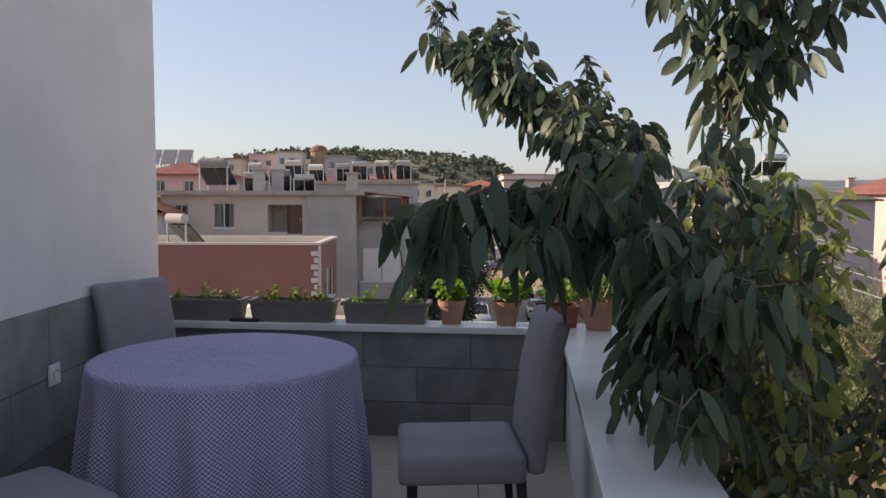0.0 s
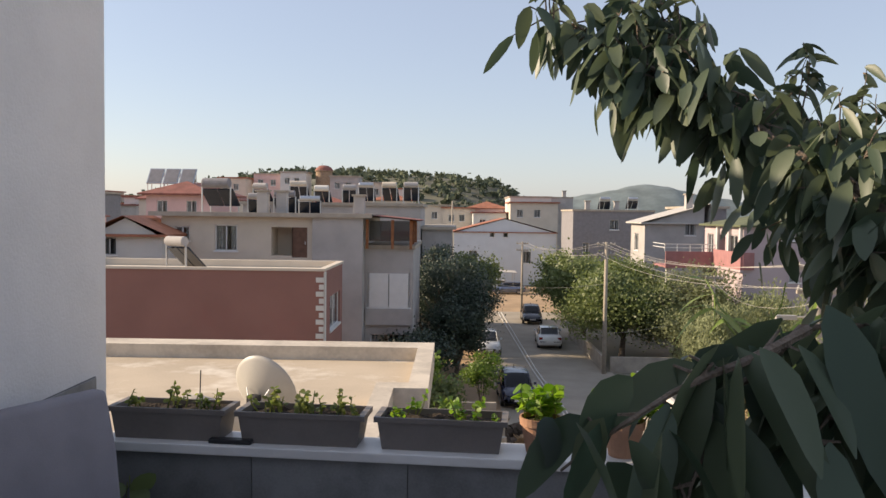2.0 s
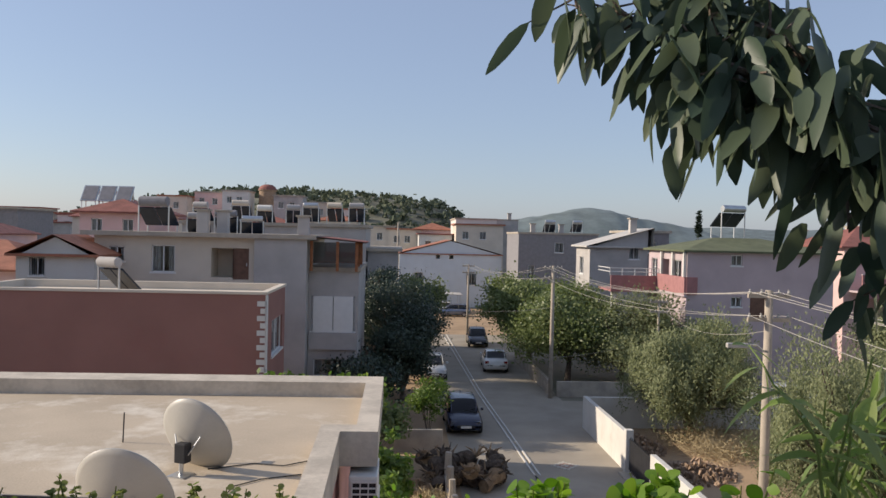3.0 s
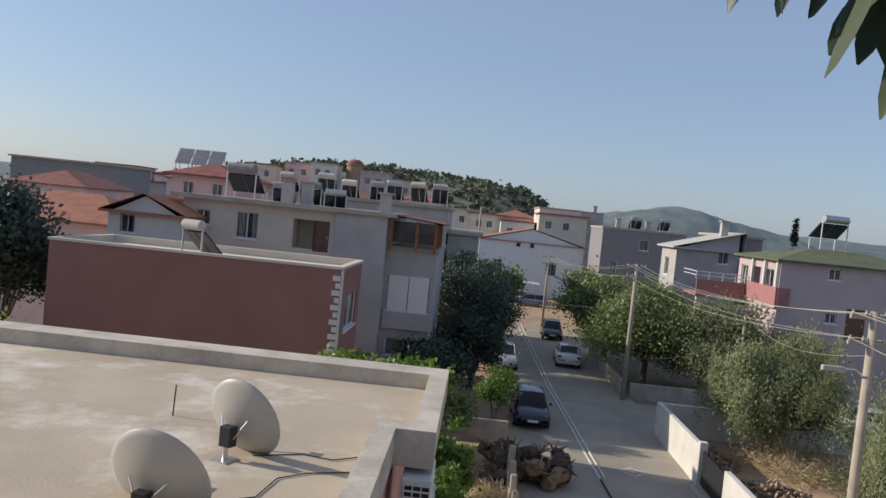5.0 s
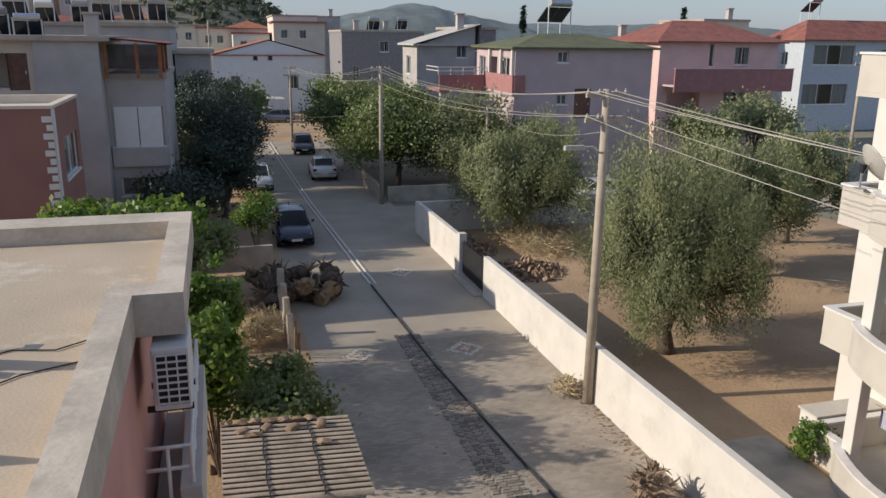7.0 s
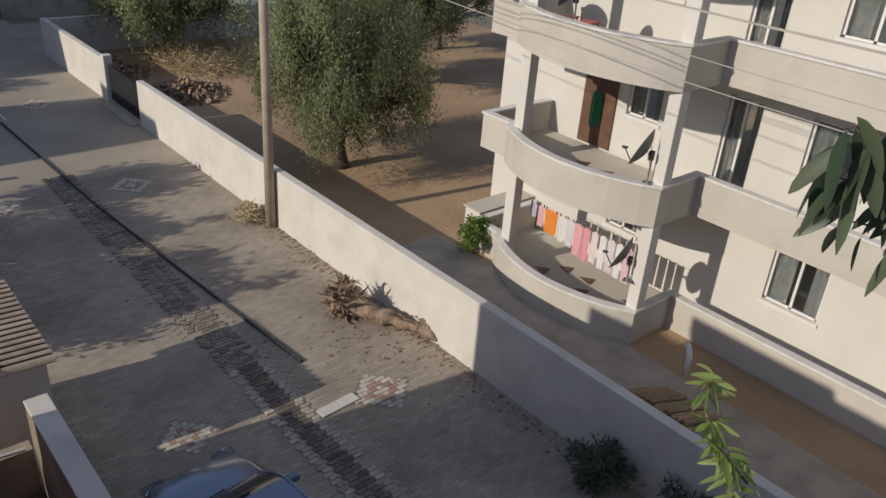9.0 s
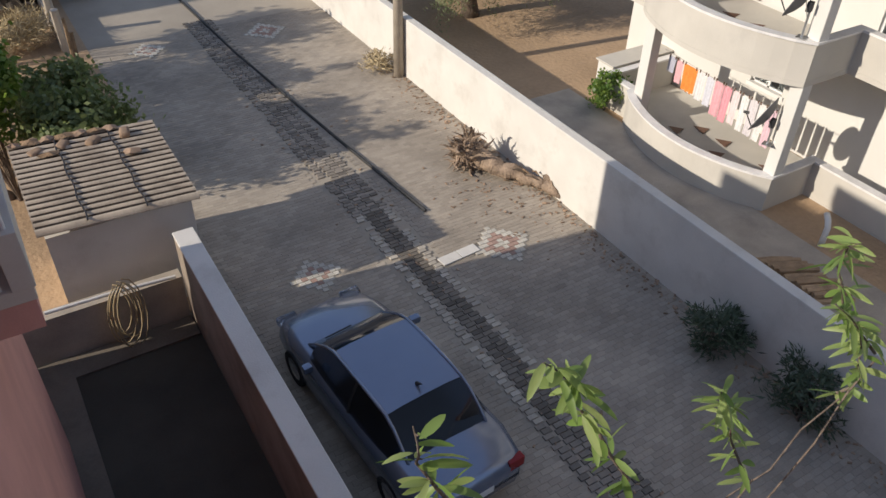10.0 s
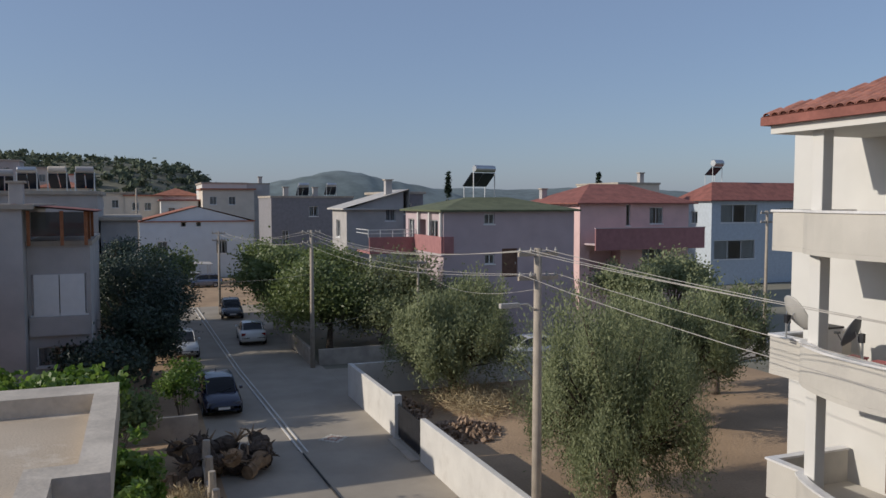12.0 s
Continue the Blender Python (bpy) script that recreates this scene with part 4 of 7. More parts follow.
def cushion(x0, x1, y0, y1, z0, z1, bevel):
    return Shape().box(x0, x1, y0, y1, z0, z1).mesh("cushion", bevel, True)


def dining_chair(x, y, rz, label):
    """Upholstered chair: the sitter looks along +y."""
    c = thing("dining_chair", label, "chair", x, y, TZ, rz, "chairs round the table")
    part("seat", cushion(-0.225, 0.225, -0.21, 0.24, 0.37, 0.475, 0.028), CHAIR_CLOTH, c)
    s = Shape()
    prof = [(-0.21, 0.40), (-0.225, 0.55), (-0.25, 0.75), (-0.30, 0.945)]
    for yy, zz in prof:
        s.v += [(-0.215, yy, zz), (0.215, yy, zz), (0.215, yy - 0.065, zz), (-0.215, yy - 0.065, zz)]
    for i in range(3):
        a = 4 * i
        s.f += [(a, a + 1, a + 5, a + 4), (a + 1, a + 2, a + 6, a + 5), (a + 2, a + 3, a + 7, a + 6), (a + 3, a, a + 4, a + 7)]
    s.f += [(0, 3, 2, 1), (12, 13, 14, 15)]
    part("backrest", s, CHAIR_CLOTH, c, bevel=0.022, smooth=True)
    for i, j in ((-1, -1), (1, -1), (-1, 1), (1, 1)):
        part("leg", Shape().tube([(i * 0.19, j * 0.19 + (-0.03 if j < 0 else 0), 0), (i * 0.19, j * 0.19, 0.38)], [0.016, 0.024], 4), CHAIR_LEG, c)
    return c


dining_chair(-0.42, 2.73, 243, "grey upholstered dining chair by the corner of the terrace")
dining_chair(0.93, 1.87, 94, "grey upholstered dining chair turned from the table")
dining_chair(-0.43, 1.25, -36, "grey upholstered dining chair pushed near the table")

TX, TY, TR = 0.0, 2.06, 0.508
table = thing("round_table", "round table under a long checked cloth", "table", TX, TY, TZ)
part("tabletop", Shape().lathe([(0, 0.715), (TR - 0.015, 0.715), (TR - 0.01, 0.725), (TR - 0.01, 0.735), (0, 0.735)], 40), WOOD_BROWN, table)
for a in range(4):
    ca, sa = math.cos(a * math.pi / 2 + 0.6) * 0.36, math.sin(a * math.pi / 2 + 0.6) * 0.36
    part("leg", Shape().tube([(ca, sa, 0), (ca, sa, 0.715)], 0.025, 8), CHAIR_LEG, table)

# the cloth falls in folds to near the floor
me = bpy.data.meshes.new("tablecloth")
seg, verts, faces = 144, [], []
radii = [0.0] + [0.025 * k for k in range(1, 20)] + [TR - 0.008, TR + 0.006]
drop = [0.02, 0.06, 0.12, 0.2, 0.3, 0.4, 0.5, 0.58, 0.64]
for r in radii:
    for k in range(seg):
        a = 2 * math.pi * k / seg
        cx, cy = r * math.cos(a), r * math.sin(a)
        wr = 0.004 * noise.noise(Vector((cx * 9, cy * 9, 3))) if r < 0.49 else 0
        for off, tilt, reach in ((0.10, -0.22, 0.24), (0.02, 0.12, 0.16), (-0.12, -0.35, 0.2)):
            wr += 0.009 * math.exp(-((cy - off - tilt * cx) / 0.022) ** 2) * max(0, 1 - (cx / reach) ** 2)
        verts.append((r * math.cos(a), r * math.sin(a), 0.742 + wr - (0.004 if r > TR else 0)))
for d in drop:
    for k in range(seg):
        a = 2 * math.pi * k / seg
        w = min(1, d / 0.45)
        fold = 0.034 * math.sin(a * 13 + 1.3 * math.sin(a * 3)) + 0.016 * math.sin(a * 22 + 2)
        r = TR + 0.008 + 0.03 * w + fold * w
        hem = 0.02 * math.sin(a * 4 + 0.5) * w
        verts.append((r * math.cos(a), r * math.sin(a), 0.738 - d + hem))
nr = len(radii) + len(drop)
for i in range(nr - 1):
    for k in range(seg):
        b, c_ = i * seg + k, i * seg + (k + 1) % seg
        faces.append((b, b + seg, c_ + seg, c_))
me.from_pydata(verts, [], faces)
layer = me.uv_layers.new(name="UVMap")
CELL = 0.0085
for poly in me.polygons:
    for li in poly.loop_indices:
        i, k = divmod(me.loops[li].vertex_index, seg)
        if i < len(radii):
            x, y, _ = verts[me.loops[li].vertex_index]
            layer.data[li].uv = (x / CELL, y / CELL)
        else:
            kk = k if not (k == 0 and any(me.loops[q].vertex_index % seg == seg - 1 for q in poly.loop_indices)) else seg
            layer.data[li].uv = (kk / seg * 2 * math.pi * TR / CELL, (0.742 - verts[me.loops[li].vertex_index][2]) / CELL)
me.shade_smooth()
cl = thing("tablecloth", "violet and white checked tablecloth hanging in folds over the table", "tablecloth", TX, TY, TZ)
part("cloth", me, CLOTH, cl)

sw = thing("wall_socket", "white plastic socket plate on the tiled wall", "socket", T_L + 0.014, 2.32, TZ + 0.60)
part("plate", box(0, 0.012, -0.045, 0.045, -0.045, 0.045), WHITE_METAL, sw, bevel=0.004)
part("insert", Shape().lathe([(0, 0), (0.02, 0), (0.022, 0.004)], 14, pose(0.013, 0, 0, 0, 90, 0)), WINDOW_FRAME, sw)


# ---- leaves ----
def leaf_mesh(name, items, fold=0.18, droop=0.25):
    """items: (base point, way, up, length, width). Each leaf is a folded, drooping blade of six faces."""
    v, f, curls = [], [], random.Random(len(items))
    for base, d, u, ln, wd in items:
        s = d.cross(u)
        if s.length < 1e-4:
            s = d.orthogonal()
        s.normalize()
        n = s.cross(d)
        o = len(v)
        sag, curl = droop * curls.uniform(0.2, 2.0), curls.uniform(-0.12, 0.12)
        prof = ((0.0, 0.06), (0.14, 0.6), (0.38, 1.0), (0.64, 0.96), (0.87, 0.6), (1.0, 0.08))
        for t, w in prof:
            c = base + d * (ln * t) - Vector((0, 0, 1)) * (sag * ln * t * t) + s * (curl * ln * t * t)
            v += [tuple(c + s * (w * wd / 2) + n * (fold * w * wd / 2)), tuple(c), tuple(c - s * (w * wd / 2) + n * (fold * w * wd / 2))]
        for i in range(5):
            a = o + 3 * i
            f += [(a, a + 1, a + 4, a + 3), (a + 1, a + 2, a + 5, a + 4)]
    me = bpy.data.meshes.new(name)
    me.from_pydata(v, [], f)
    me.shade_smooth()
    return me


def rand_dir(rng, lo=-1.0, hi=1.0):
    a, z = rng.uniform(0, 2 * math.pi), rng.uniform(lo, hi)
    r = math.sqrt(max(0, 1 - z * z))
    return Vector((r * math.cos(a), r * math.sin(a), z))


def branch_path(p0, p1, rng, bend=0.12, n=7):
    p0, p1 = Vector(p0), Vector(p1)
    ln = (p1 - p0).length
    off = Vector((rng.uniform(-1, 1), rng.uniform(-1, 1), rng.uniform(0.1, 1))) * ln * bend
    return [p0.lerp(p1, i / n) + off * math.sin(math.pi * i / n) + Vector((rng.gauss(0, 1), rng.gauss(0, 1), rng.gauss(0, 1))) * ln * 0.012 for i in range(n + 1)]


def leafy_branches(rng, roots, leaf_len, leaf_wid, per_m, hang, twig=0.2, start=0.3):
    """Branch tubes and leaves along them; each root is (p0, p1, radius). hang: 0 leaves stand out, 1 they hang."""
    wood, leaves = Shape(), []
    for p0, p1, rad in roots:
        path = branch_path(p0, p1, rng)
        wood.tube(path, [rad * (1 - 0.75 * i / (len(path) - 1)) for i in range(len(path))], 6)
        ln = sum((b - a).length for a, b in zip(path, path[1:]))
        for _ in range(int(per_m * ln)):
            t = rng.uniform(start, 1.0) * (len(path) - 1)
            i = min(int(t), len(path) - 2)
            at = path[i].lerp(path[i + 1], t - i)
            d = rand_dir(rng, -0.5, 0.8)
            tip = at + d * rng.uniform(0.3, 1.0) * twig
            if rng.random() < 0.25:
                wood.tube([at, tip], [0.003, 0.002], 4, False)
            way = (rand_dir(rng, -0.6, 0.5) * (1 - hang) + Vector((rng.uniform(-0.35, 0.35), rng.uniform(-0.35, 0.35), -1)) * hang + d * 0.25).normalized()
            leaves.append((tip, way, rand_dir(rng, 0.0, 1.0), leaf_len * rng.uniform(0.5, 1.12), leaf_wid * rng.uniform(0.7, 1.12)))
    return wood, leaves


def pot(name, label, x, y, z, r, h, mat, group="", square=None):
    p = thing(name, label, "plant pot", x, y, z, 0, group)
    if square:
        w, d = square
        s = Shape()
        for zz, k in ((0, 0.93), (h - 0.02, 1.0), (h - 0.02, 1.06), (h, 1.06), (h, 0.96), (h - 0.03, 0.95)):
            s.v += [(-w * k, -d * k, zz), (w * k, -d * k, zz), (w * k, d * k, zz), (-w * k, d * k, zz)]
        s.f.append((3, 2, 1, 0))
        for i in range(5):
            for k in range(4):
                a, b = 4 * i + k, 4 * i + (k + 1) % 4
                s.f.append((a, b, b + 4, a + 4))
        part("box", s, mat, p)
        soil = Shape()
        nx, ny = 16, 5
        for j in range(ny):
            for i in range(nx):
                soil.v.append((-w * 0.94 + 1.88 * w * i / (nx - 1), -d * 0.94 + 1.88 * d * j / (ny - 1), h - 0.022 + random.uniform(-0.008, 0.01)))
        for j in range(ny - 1):
            for i in range(nx - 1):
                a = j * nx + i
                soil.f.append((a, a + 1, a + nx + 1, a + nx))
        part("soil", soil, SOIL_AND_SHADE, p)
    else:
        part("pot", Shape().lathe([(0, 0), (r * 0.68, 0), (r * 0.93, h * 0.78), (r, h * 0.78), (r * 1.03, h), (r * 0.93, h), (r * 0.86, h * 0.86)], 24), mat, p, smooth=False)
        part("soil", Shape().lathe([(0, h * 0.9), (r * 0.89, h * 0.87)], 16), SOIL_AND_SHADE, p)
    return p


def low_plant(p, rng, w, d, z, count, height, mat, leaf=0.045, wide=0.04, name="plant", label=""):
    wood, leaves = Shape(), []
    for _ in range(count):
        b = Vector((rng.uniform(-w, w), rng.uniform(-d, d), z))
        top = b + Vector((rng.uniform(-0.4, 0.4), rng.uniform(-0.4, 0.4), 1)) * height * rng.uniform(0.4, 1.0)
        wood.tube([b, b.lerp(top, 0.5) + Vector((rng.uniform(-.01, .01), rng.uniform(-.01, .01), 0)), top], [0.004, 0.003, 0.002], 4, False)
        for _ in range(8):
            t = rng.uniform(0.35, 1.0)
            leaves.append((b.lerp(top, t), rand_dir(rng, -0.2, 0.6), rand_dir(rng, 0.3, 1), leaf * rng.uniform(0.6, 1.1), wide * rng.uniform(0.7, 1.1)))
    part("stem", wood, SHRUB, p, kind="stuff")
    part("foliage", leaf_mesh("foliage", leaves, 0.1, 0.1), mat, p, label)


rng = random.Random(11)
cp = pot("flower_pot", "small pot with broad dark green leaves in the terrace corner", -0.64, 3.3, TZ, 0.1, 0.2, TERRACOTTA)
low_plant(cp, rng, 0.07, 0.07, 0.18, 9, 0.40, BROAD, 0.11, 0.085)
ty = thing("dark_tray", "narrow dark plastic tray lying on the coping", "tray", *on_front(-0.30, 0.045), TZ + 0.64, -5.5)
part("tray", box(-0.085, 0.085, -0.02, 0.02, 0, 0.018), BLACK, ty, bevel=0.004)
for i, (xa, xb) in enumerate(((-0.80, -0.318), (-0.282, 0.232), (0.266, 0.775))):
    p = pot("planter_box", "taupe plastic planter box with soil and small succulents on the coping", *on_front((xa + xb) / 2, 0.13), TZ + 0.64, 0, 0.125, PLANTER, "planter boxes on the parapet", ((xb - xa) / 2 / 1.06, 0.08))
    p.rotation_euler.z = radians(-5.5)
    low_plant(p, rng, (xb - xa) / 2 * 0.85, 0.055, 0.10, (14, 26, 16)[i], 0.10, (SHRUB, SHRUB, GERANIUM)[i], 0.026, 0.022)
tw = pot("flower_pot", "round terracotta pot with a bright geranium on the coping", *on_front(0.895, 0.12), TZ + 0.64, 0.078, 0.135, TERRACOTTA, "terracotta pots on the parapet")
low_plant(tw, rng, 0.07, 0.07, 0.12, 16, 0.13, GERANIUM, 0.05, 0.055)
tw = pot("flower_pot", "round terracotta pot with a leafy geranium on the coping", *on_front(1.205, 0.12), TZ + 0.64, 0.08, 0.135, TERRACOTTA, "terracotta pots on the parapet")
low_plant(tw, rng, 0.075, 0.07, 0.12, 18, 0.16, GERANIUM, 0.055, 0.06)
rp = pot("planter_box", "small red plastic planter with a young plant on the coping", *on_front(1.48, 0.12), TZ + 0.64, 0, 0.12, POT_RED, "", (0.115, 0.085))
low_plant(rp, rng, 0.06, 0.05, 0.10, 5, 0.24, GERANIUM, 0.06, 0.045)
bp = pot("flower_pot", "pot with tall arching yellow-green canes at the parapet corner", 1.70, 3.27, TZ + 0.64, 0.10, 0.16, TERRACOTTA)
wood, leaves = Shape(), []
for i in range(11):
    top = Vector((rng.uniform(-0.32, 0.42), rng.uniform(-0.25, 0.35), rng.uniform(0.35, 0.68)))
    path = branch_path((rng.uniform(-0.05, 0.05), rng.uniform(-0.05, 0.05), 0.14), top, rng, 0.2)
    wood.tube(path, [0.006 - 0.0005 * k for k in range(len(path))], 5)
    for k in range(8):
        t = rng.uniform(1.5, len(path) - 1.01)
        at = path[int(t)].lerp(path[int(t) + 1], t % 1)
        leaves.append((at, (rand_dir(rng, -0.4, 0.6)), rand_dir(rng, 0.2, 1), rng.uniform(0.09, 0.16), 0.022))
part("cane", wood, YOUNG, bp)
part("foliage", leaf_mesh("foliage", leaves, 0.2, 0.5), YOUNG, bp)

# the large garden tree with long hanging leaves, leaning over the parapet into the terrace
rng = random.Random(3)
AVX, AVY = 1.86, 1.72
av = thing("leaning_tree", "dark green tree with long glossy hanging leaves leaning over the parapet", "tree", AVX, AVY, G)


def rel(x, y, z):
    """A point of the place, seen from the foot of the tree."""
    return x - AVX, y - AVY, z - G


fork, crown = rel(1.62, 1.56, 0.78), rel(1.50, 1.90, 1.29)
elbow, knee = rel(1.30, 1.60, 1.24), rel(1.00, 1.48, 1.28)
# long leaves on the low branch that hangs into the terrace
low = [(elbow, knee, 0.009), (knee, rel(0.68, 1.42, 1.11), 0.007), (knee, rel(0.82, 1.38, 1.07), 0.006), (elbow, rel(0.95, 1.38, 1.15), 0.007), (elbow, rel(1.10, 1.36, 1.10), 0.007), (rel(1.40, 1.60, 1.16), rel(1.18, 1.42, 1.04), 0.007), (elbow, rel(1.06, 1.60, 1.27), 0.006)]
w1, l1 = leafy_branches(rng, low, 0.172, 0.053, 74, 0.54, 0.06, 0.1)
for end, rad in ((elbow, 0.012), (rel(1.40, 1.62, 1.18), 0.010)):
    w1.tube(branch_path(crown, end, rng, 0.05), rad, 6)
# the high branch reaching over the front parapet
arm, wrist = rel(1.22, 2.50, 1.71), rel(0.96, 2.75, 1.91)
high = [(crown, arm, 0.016), (arm, wrist, 0.010), (wrist, rel(0.80, 2.86, 2.00), 0.006), (arm, rel(1.13, 2.80, 1.99), 0.008), (crown, rel(1.50, 2.60, 1.64), 0.014), (rel(1.50, 2.60, 1.64), rel(1.48, 2.90, 1.74), 0.009), (crown, rel(1.38, 2.30, 1.54), 0.010), (arm, rel(1.04, 2.70, 1.74), 0.008), (crown, rel(1.63, 2.30, 1.49), 0.009), (crown, rel(1.46, 2.25, 1.34), 0.008), (arm, rel(1.36, 2.70, 1.52), 0.007), (arm, rel(1.08, 2.84, 1.82), 0.006), (wrist, rel(1.08, 2.86, 1.82), 0.006), (rel(1.50, 2.60, 1.64), rel(1.54, 2.85, 1.32), 0.006), (crown, rel(1.56, 2.62, 1.40), 0.007)]
w2, l2 = leafy_branches(rng, high, 0.104, 0.046, 175, 0.52, 0.12, 0.05)
# young shoots standing up along the high branch
shoots = []
for a, b, rad in high[:6]:
    for k in range(3):
        q = Vector(a).lerp(Vector(b), rng.uniform(0.25, 0.95))
        shoots.append((q, q + Vector((rng.uniform(-0.06, 0.06), rng.uniform(-0.05, 0.05), rng.uniform(0.14, 0.24))), 0.003))
w6, l6 = leafy_branches(rng, shoots, 0.075, 0.024, 55, 0.15, 0.015, 0.35)
# twigs between the fork and the crown
hub = rel(1.50, 1.62, 1.14)
mid = [(hub, rel(1.18, 1.50, 1.28), 0.006), (hub, rel(1.38, 1.28, 1.04), 0.006), (hub, rel(1.43, 1.18, 1.09), 0.006), (hub, rel(1.56, 1.52, 1.04), 0.006), (fork, rel(1.60, 1.27, 0.91), 0.006), (hub, rel(1.48, 1.47, 1.39), 0.006), (fork, rel(1.50, 1.32, 0.79), 0.006), (hub, rel(1.28, 1.52, 1.34), 0.006)]
w4, l4 = leafy_branches(rng, mid, 0.135, 0.046, 66, 0.6, 0.10, 0.1)
# the tall upright limb
limb = rel(1.90, 1.86, 1.70)
tall = [(fork, limb, 0.018), (limb, rel(1.95, 1.90, 2.45), 0.011), (limb, rel(1.80, 1.64, 2.15), 0.008), (limb, rel(2.32, 1.85, 2.00), 0.007), (limb, rel(2.20, 2.05, 2.40), 0.008), (limb, rel(1.74, 2.02, 2.20), 0.008), (limb, rel(2.12, 1.68, 2.50), 0.008), (fork, rel(1.98, 1.60, 1.30), 0.010), (fork, rel(2.10, 1.95, 1.22), 0.009), (limb, rel(2.04, 1.95, 1.42), 0.008), (limb, rel(2.08, 1.72, 1.72), 0.008), (limb, rel(1.72, 1.80, 2.00), 0.007)]
w3, l3 = leafy_branches(rng, tall, 0.112, 0.046, 92, 0.55, 0.12, 0.08)
# drooping sprays that drape over the coping beside the chair
drape = []
for i in range(34):
    y = rng.uniform(0.78, 2.15)
    x = rng.uniform(1.27, 1.62) + 0.26 * (y - 0.8)
    drape.append(((fork, hub)[i % 2], rel(x, y, rng.uniform(0.66, 1.08) if i % 3 else rng.uniform(0.62, 0.74)), 0.006))
w5, l5 = leafy_branches(rng, drape, 0.112, 0.044, 58, 0.62, 0.09, 0.22)
part("trunk", Shape().tube([(0.05, 0.1, -0.1), (0.1, 0.02, 3.5), (0.02, 0.0, 7.6), rel(1.80, 1.64, 0.35), fork, rel(1.54, 1.72, 1.02), crown], [0.13, 0.10, 0.065, 0.05, 0.036, 0.026, 0.018], 10), BARK, av, smooth=True)
part("branch", joined([w1, w2, w3, w4, w5, w6]), BARK, av)
part("foliage", leaf_mesh("foliage", l1 + l2 + l3 + l4 + l5 + l6, 0.22, 0.34), AVOCADO, av, kind="stuff")

# bushy shrub rising beyond the side parapet
sb = thing("garden_shrub", "tall bushy shrub with small mixed green leaves rising beside the parapet", "shrub", 1.95, 0.9, G)
part("trunk", Shape().tube([(0.05, 0.1, -0.1), (0.0, 0.1, 3.0), (0, 0.1, 7.4)], [0.09, 0.07, 0.035], 8), BARK, sb, smooth=True)
roots = []
for i in range(26):
    x, y = rng.uniform(-0.36, 0.3), rng.uniform(-0.3, 0.75)
    roots.append(((0, 0.1, 7.35), (x, y, rng.uniform(8.2, 9.35) if x > -0.25 else rng.uniform(8.0, 8.9)), 0.009))
wood, leaves = leafy_branches(rng, roots, 0.082, 0.035, 42, 0.4, 0.11, 0.35)
part("branch", wood, BARK, sb)
part("foliage", leaf_mesh("foliage", leaves[::3], 0.2, 0.25), SHRUB, sb, kind="stuff")
part("dark_foliage", leaf_mesh("dark_foliage", leaves[1::3] + leaves[2::3], 0.2, 0.25), AVOCADO, sb, kind="stuff")
tg = thing("tall_tree", "tall slender tree with long glossy leaves beside the building", "tree", 3.75, 3.2, G)
part("trunk", Shape().tube([(0.05, 0.1, -0.1), (0.1, 0.0, 3.5), (0, 0, 7.2), (-0.12, 0.08, 8.2)], [0.11, 0.085, 0.05, 0.03], 8), BARK, tg, smooth=True)
top = (-0.12, 0.08, 8.15)
wood, leaves = leafy_branches(rng, [(top, (-1.40, 0.82, 9.04), 0.012), (top, (-1.30, 0.88, 8.86), 0.011), (top, (-1.12, 0.9, 8.70), 0.01), (top, (-0.35, 0.2, 9.1), 0.01)], 0.13, 0.046, 20, 0.6, 0.07, 0.66)
part("branch", wood, BARK, tg)
part("foliage", leaf_mesh("foliage", leaves, 0.22, 0.3), AVOCADO, tg, kind="stuff")

# sunlit fruit tree standing beside the terrace
ft = thing("fruit_tree", "sunlit yellow-green fruit tree rising beside the terrace", "tree", 2.55, 3.05, G)
part("trunk", Shape().tube([(0.1, 0.1, -0.1), (0.05, 0.0, 3.2), (0, 0, 6.6), (0.0, -0.05, 7.9)], [0.12, 0.09, 0.06, 0.03], 8), BARK, ft, smooth=True)
roots = []
for i in range(46):
    a, rr = rng.uniform(0, 6.283), rng.uniform(0.2, 0.6)
    roots.append(((0, 0, rng.uniform(6.9, 7.9)), (rr * 0.75 * math.cos(a), rr * 0.95 * math.sin(a), rng.uniform(7.3, 9.45)), 0.009))
wood, leaves = leafy_branches(rng, roots, 0.10, 0.042, 60, 0.35, 0.12, 0.3)
part("branch", wood, BARK, ft)
part("foliage", leaf_mesh("foliage", leaves, 0.2, 0.25), SHRUB, ft, kind="stuff")

# peach shoots reaching up outside the parapet
pe = thing("peach_tree", "slender peach tree with long young leaves beside the building", "tree", 2.6, 4.7, G)
base = Vector((0.1, -0.1, -G - 3.0))
shoots = [((-0.97, -0.2, -0.13), (-0.50, -0.2, -1.0)), ((-0.04, -0.2, -0.80), (0.45, -0.2, -1.7)), ((-1.39, -0.2, -0.12), (-1.26, -0.2, -0.55)), ((0.53, -0.2, -0.28), (1.15, -0.2, -1.2)), ((0.75, -0.1, -0.75), (1.2, -0.1, -1.6))]
tips = [Vector(a) - Vector((0, 0, G)) for a, b in shoots]
mids = [Vector(b) - Vector((0, 0, G)) for a, b in shoots]
wood, leaves = leafy_branches(rng, [(a, b, 0.008) for a, b in zip(mids, tips)], 0.135, 0.03, 52, 0.12, 0.015, 0.0)
for q in mids:
    wood.tube(branch_path(base, q, rng, 0.05), 0.005, 6)
part("trunk", Shape().tube([(0.1, 0.1, -0.1), (0.2, 0.0, 3), base], [0.09, 0.06, 0.025], 8), BARK, pe)
part("branch", wood, BARK, pe)
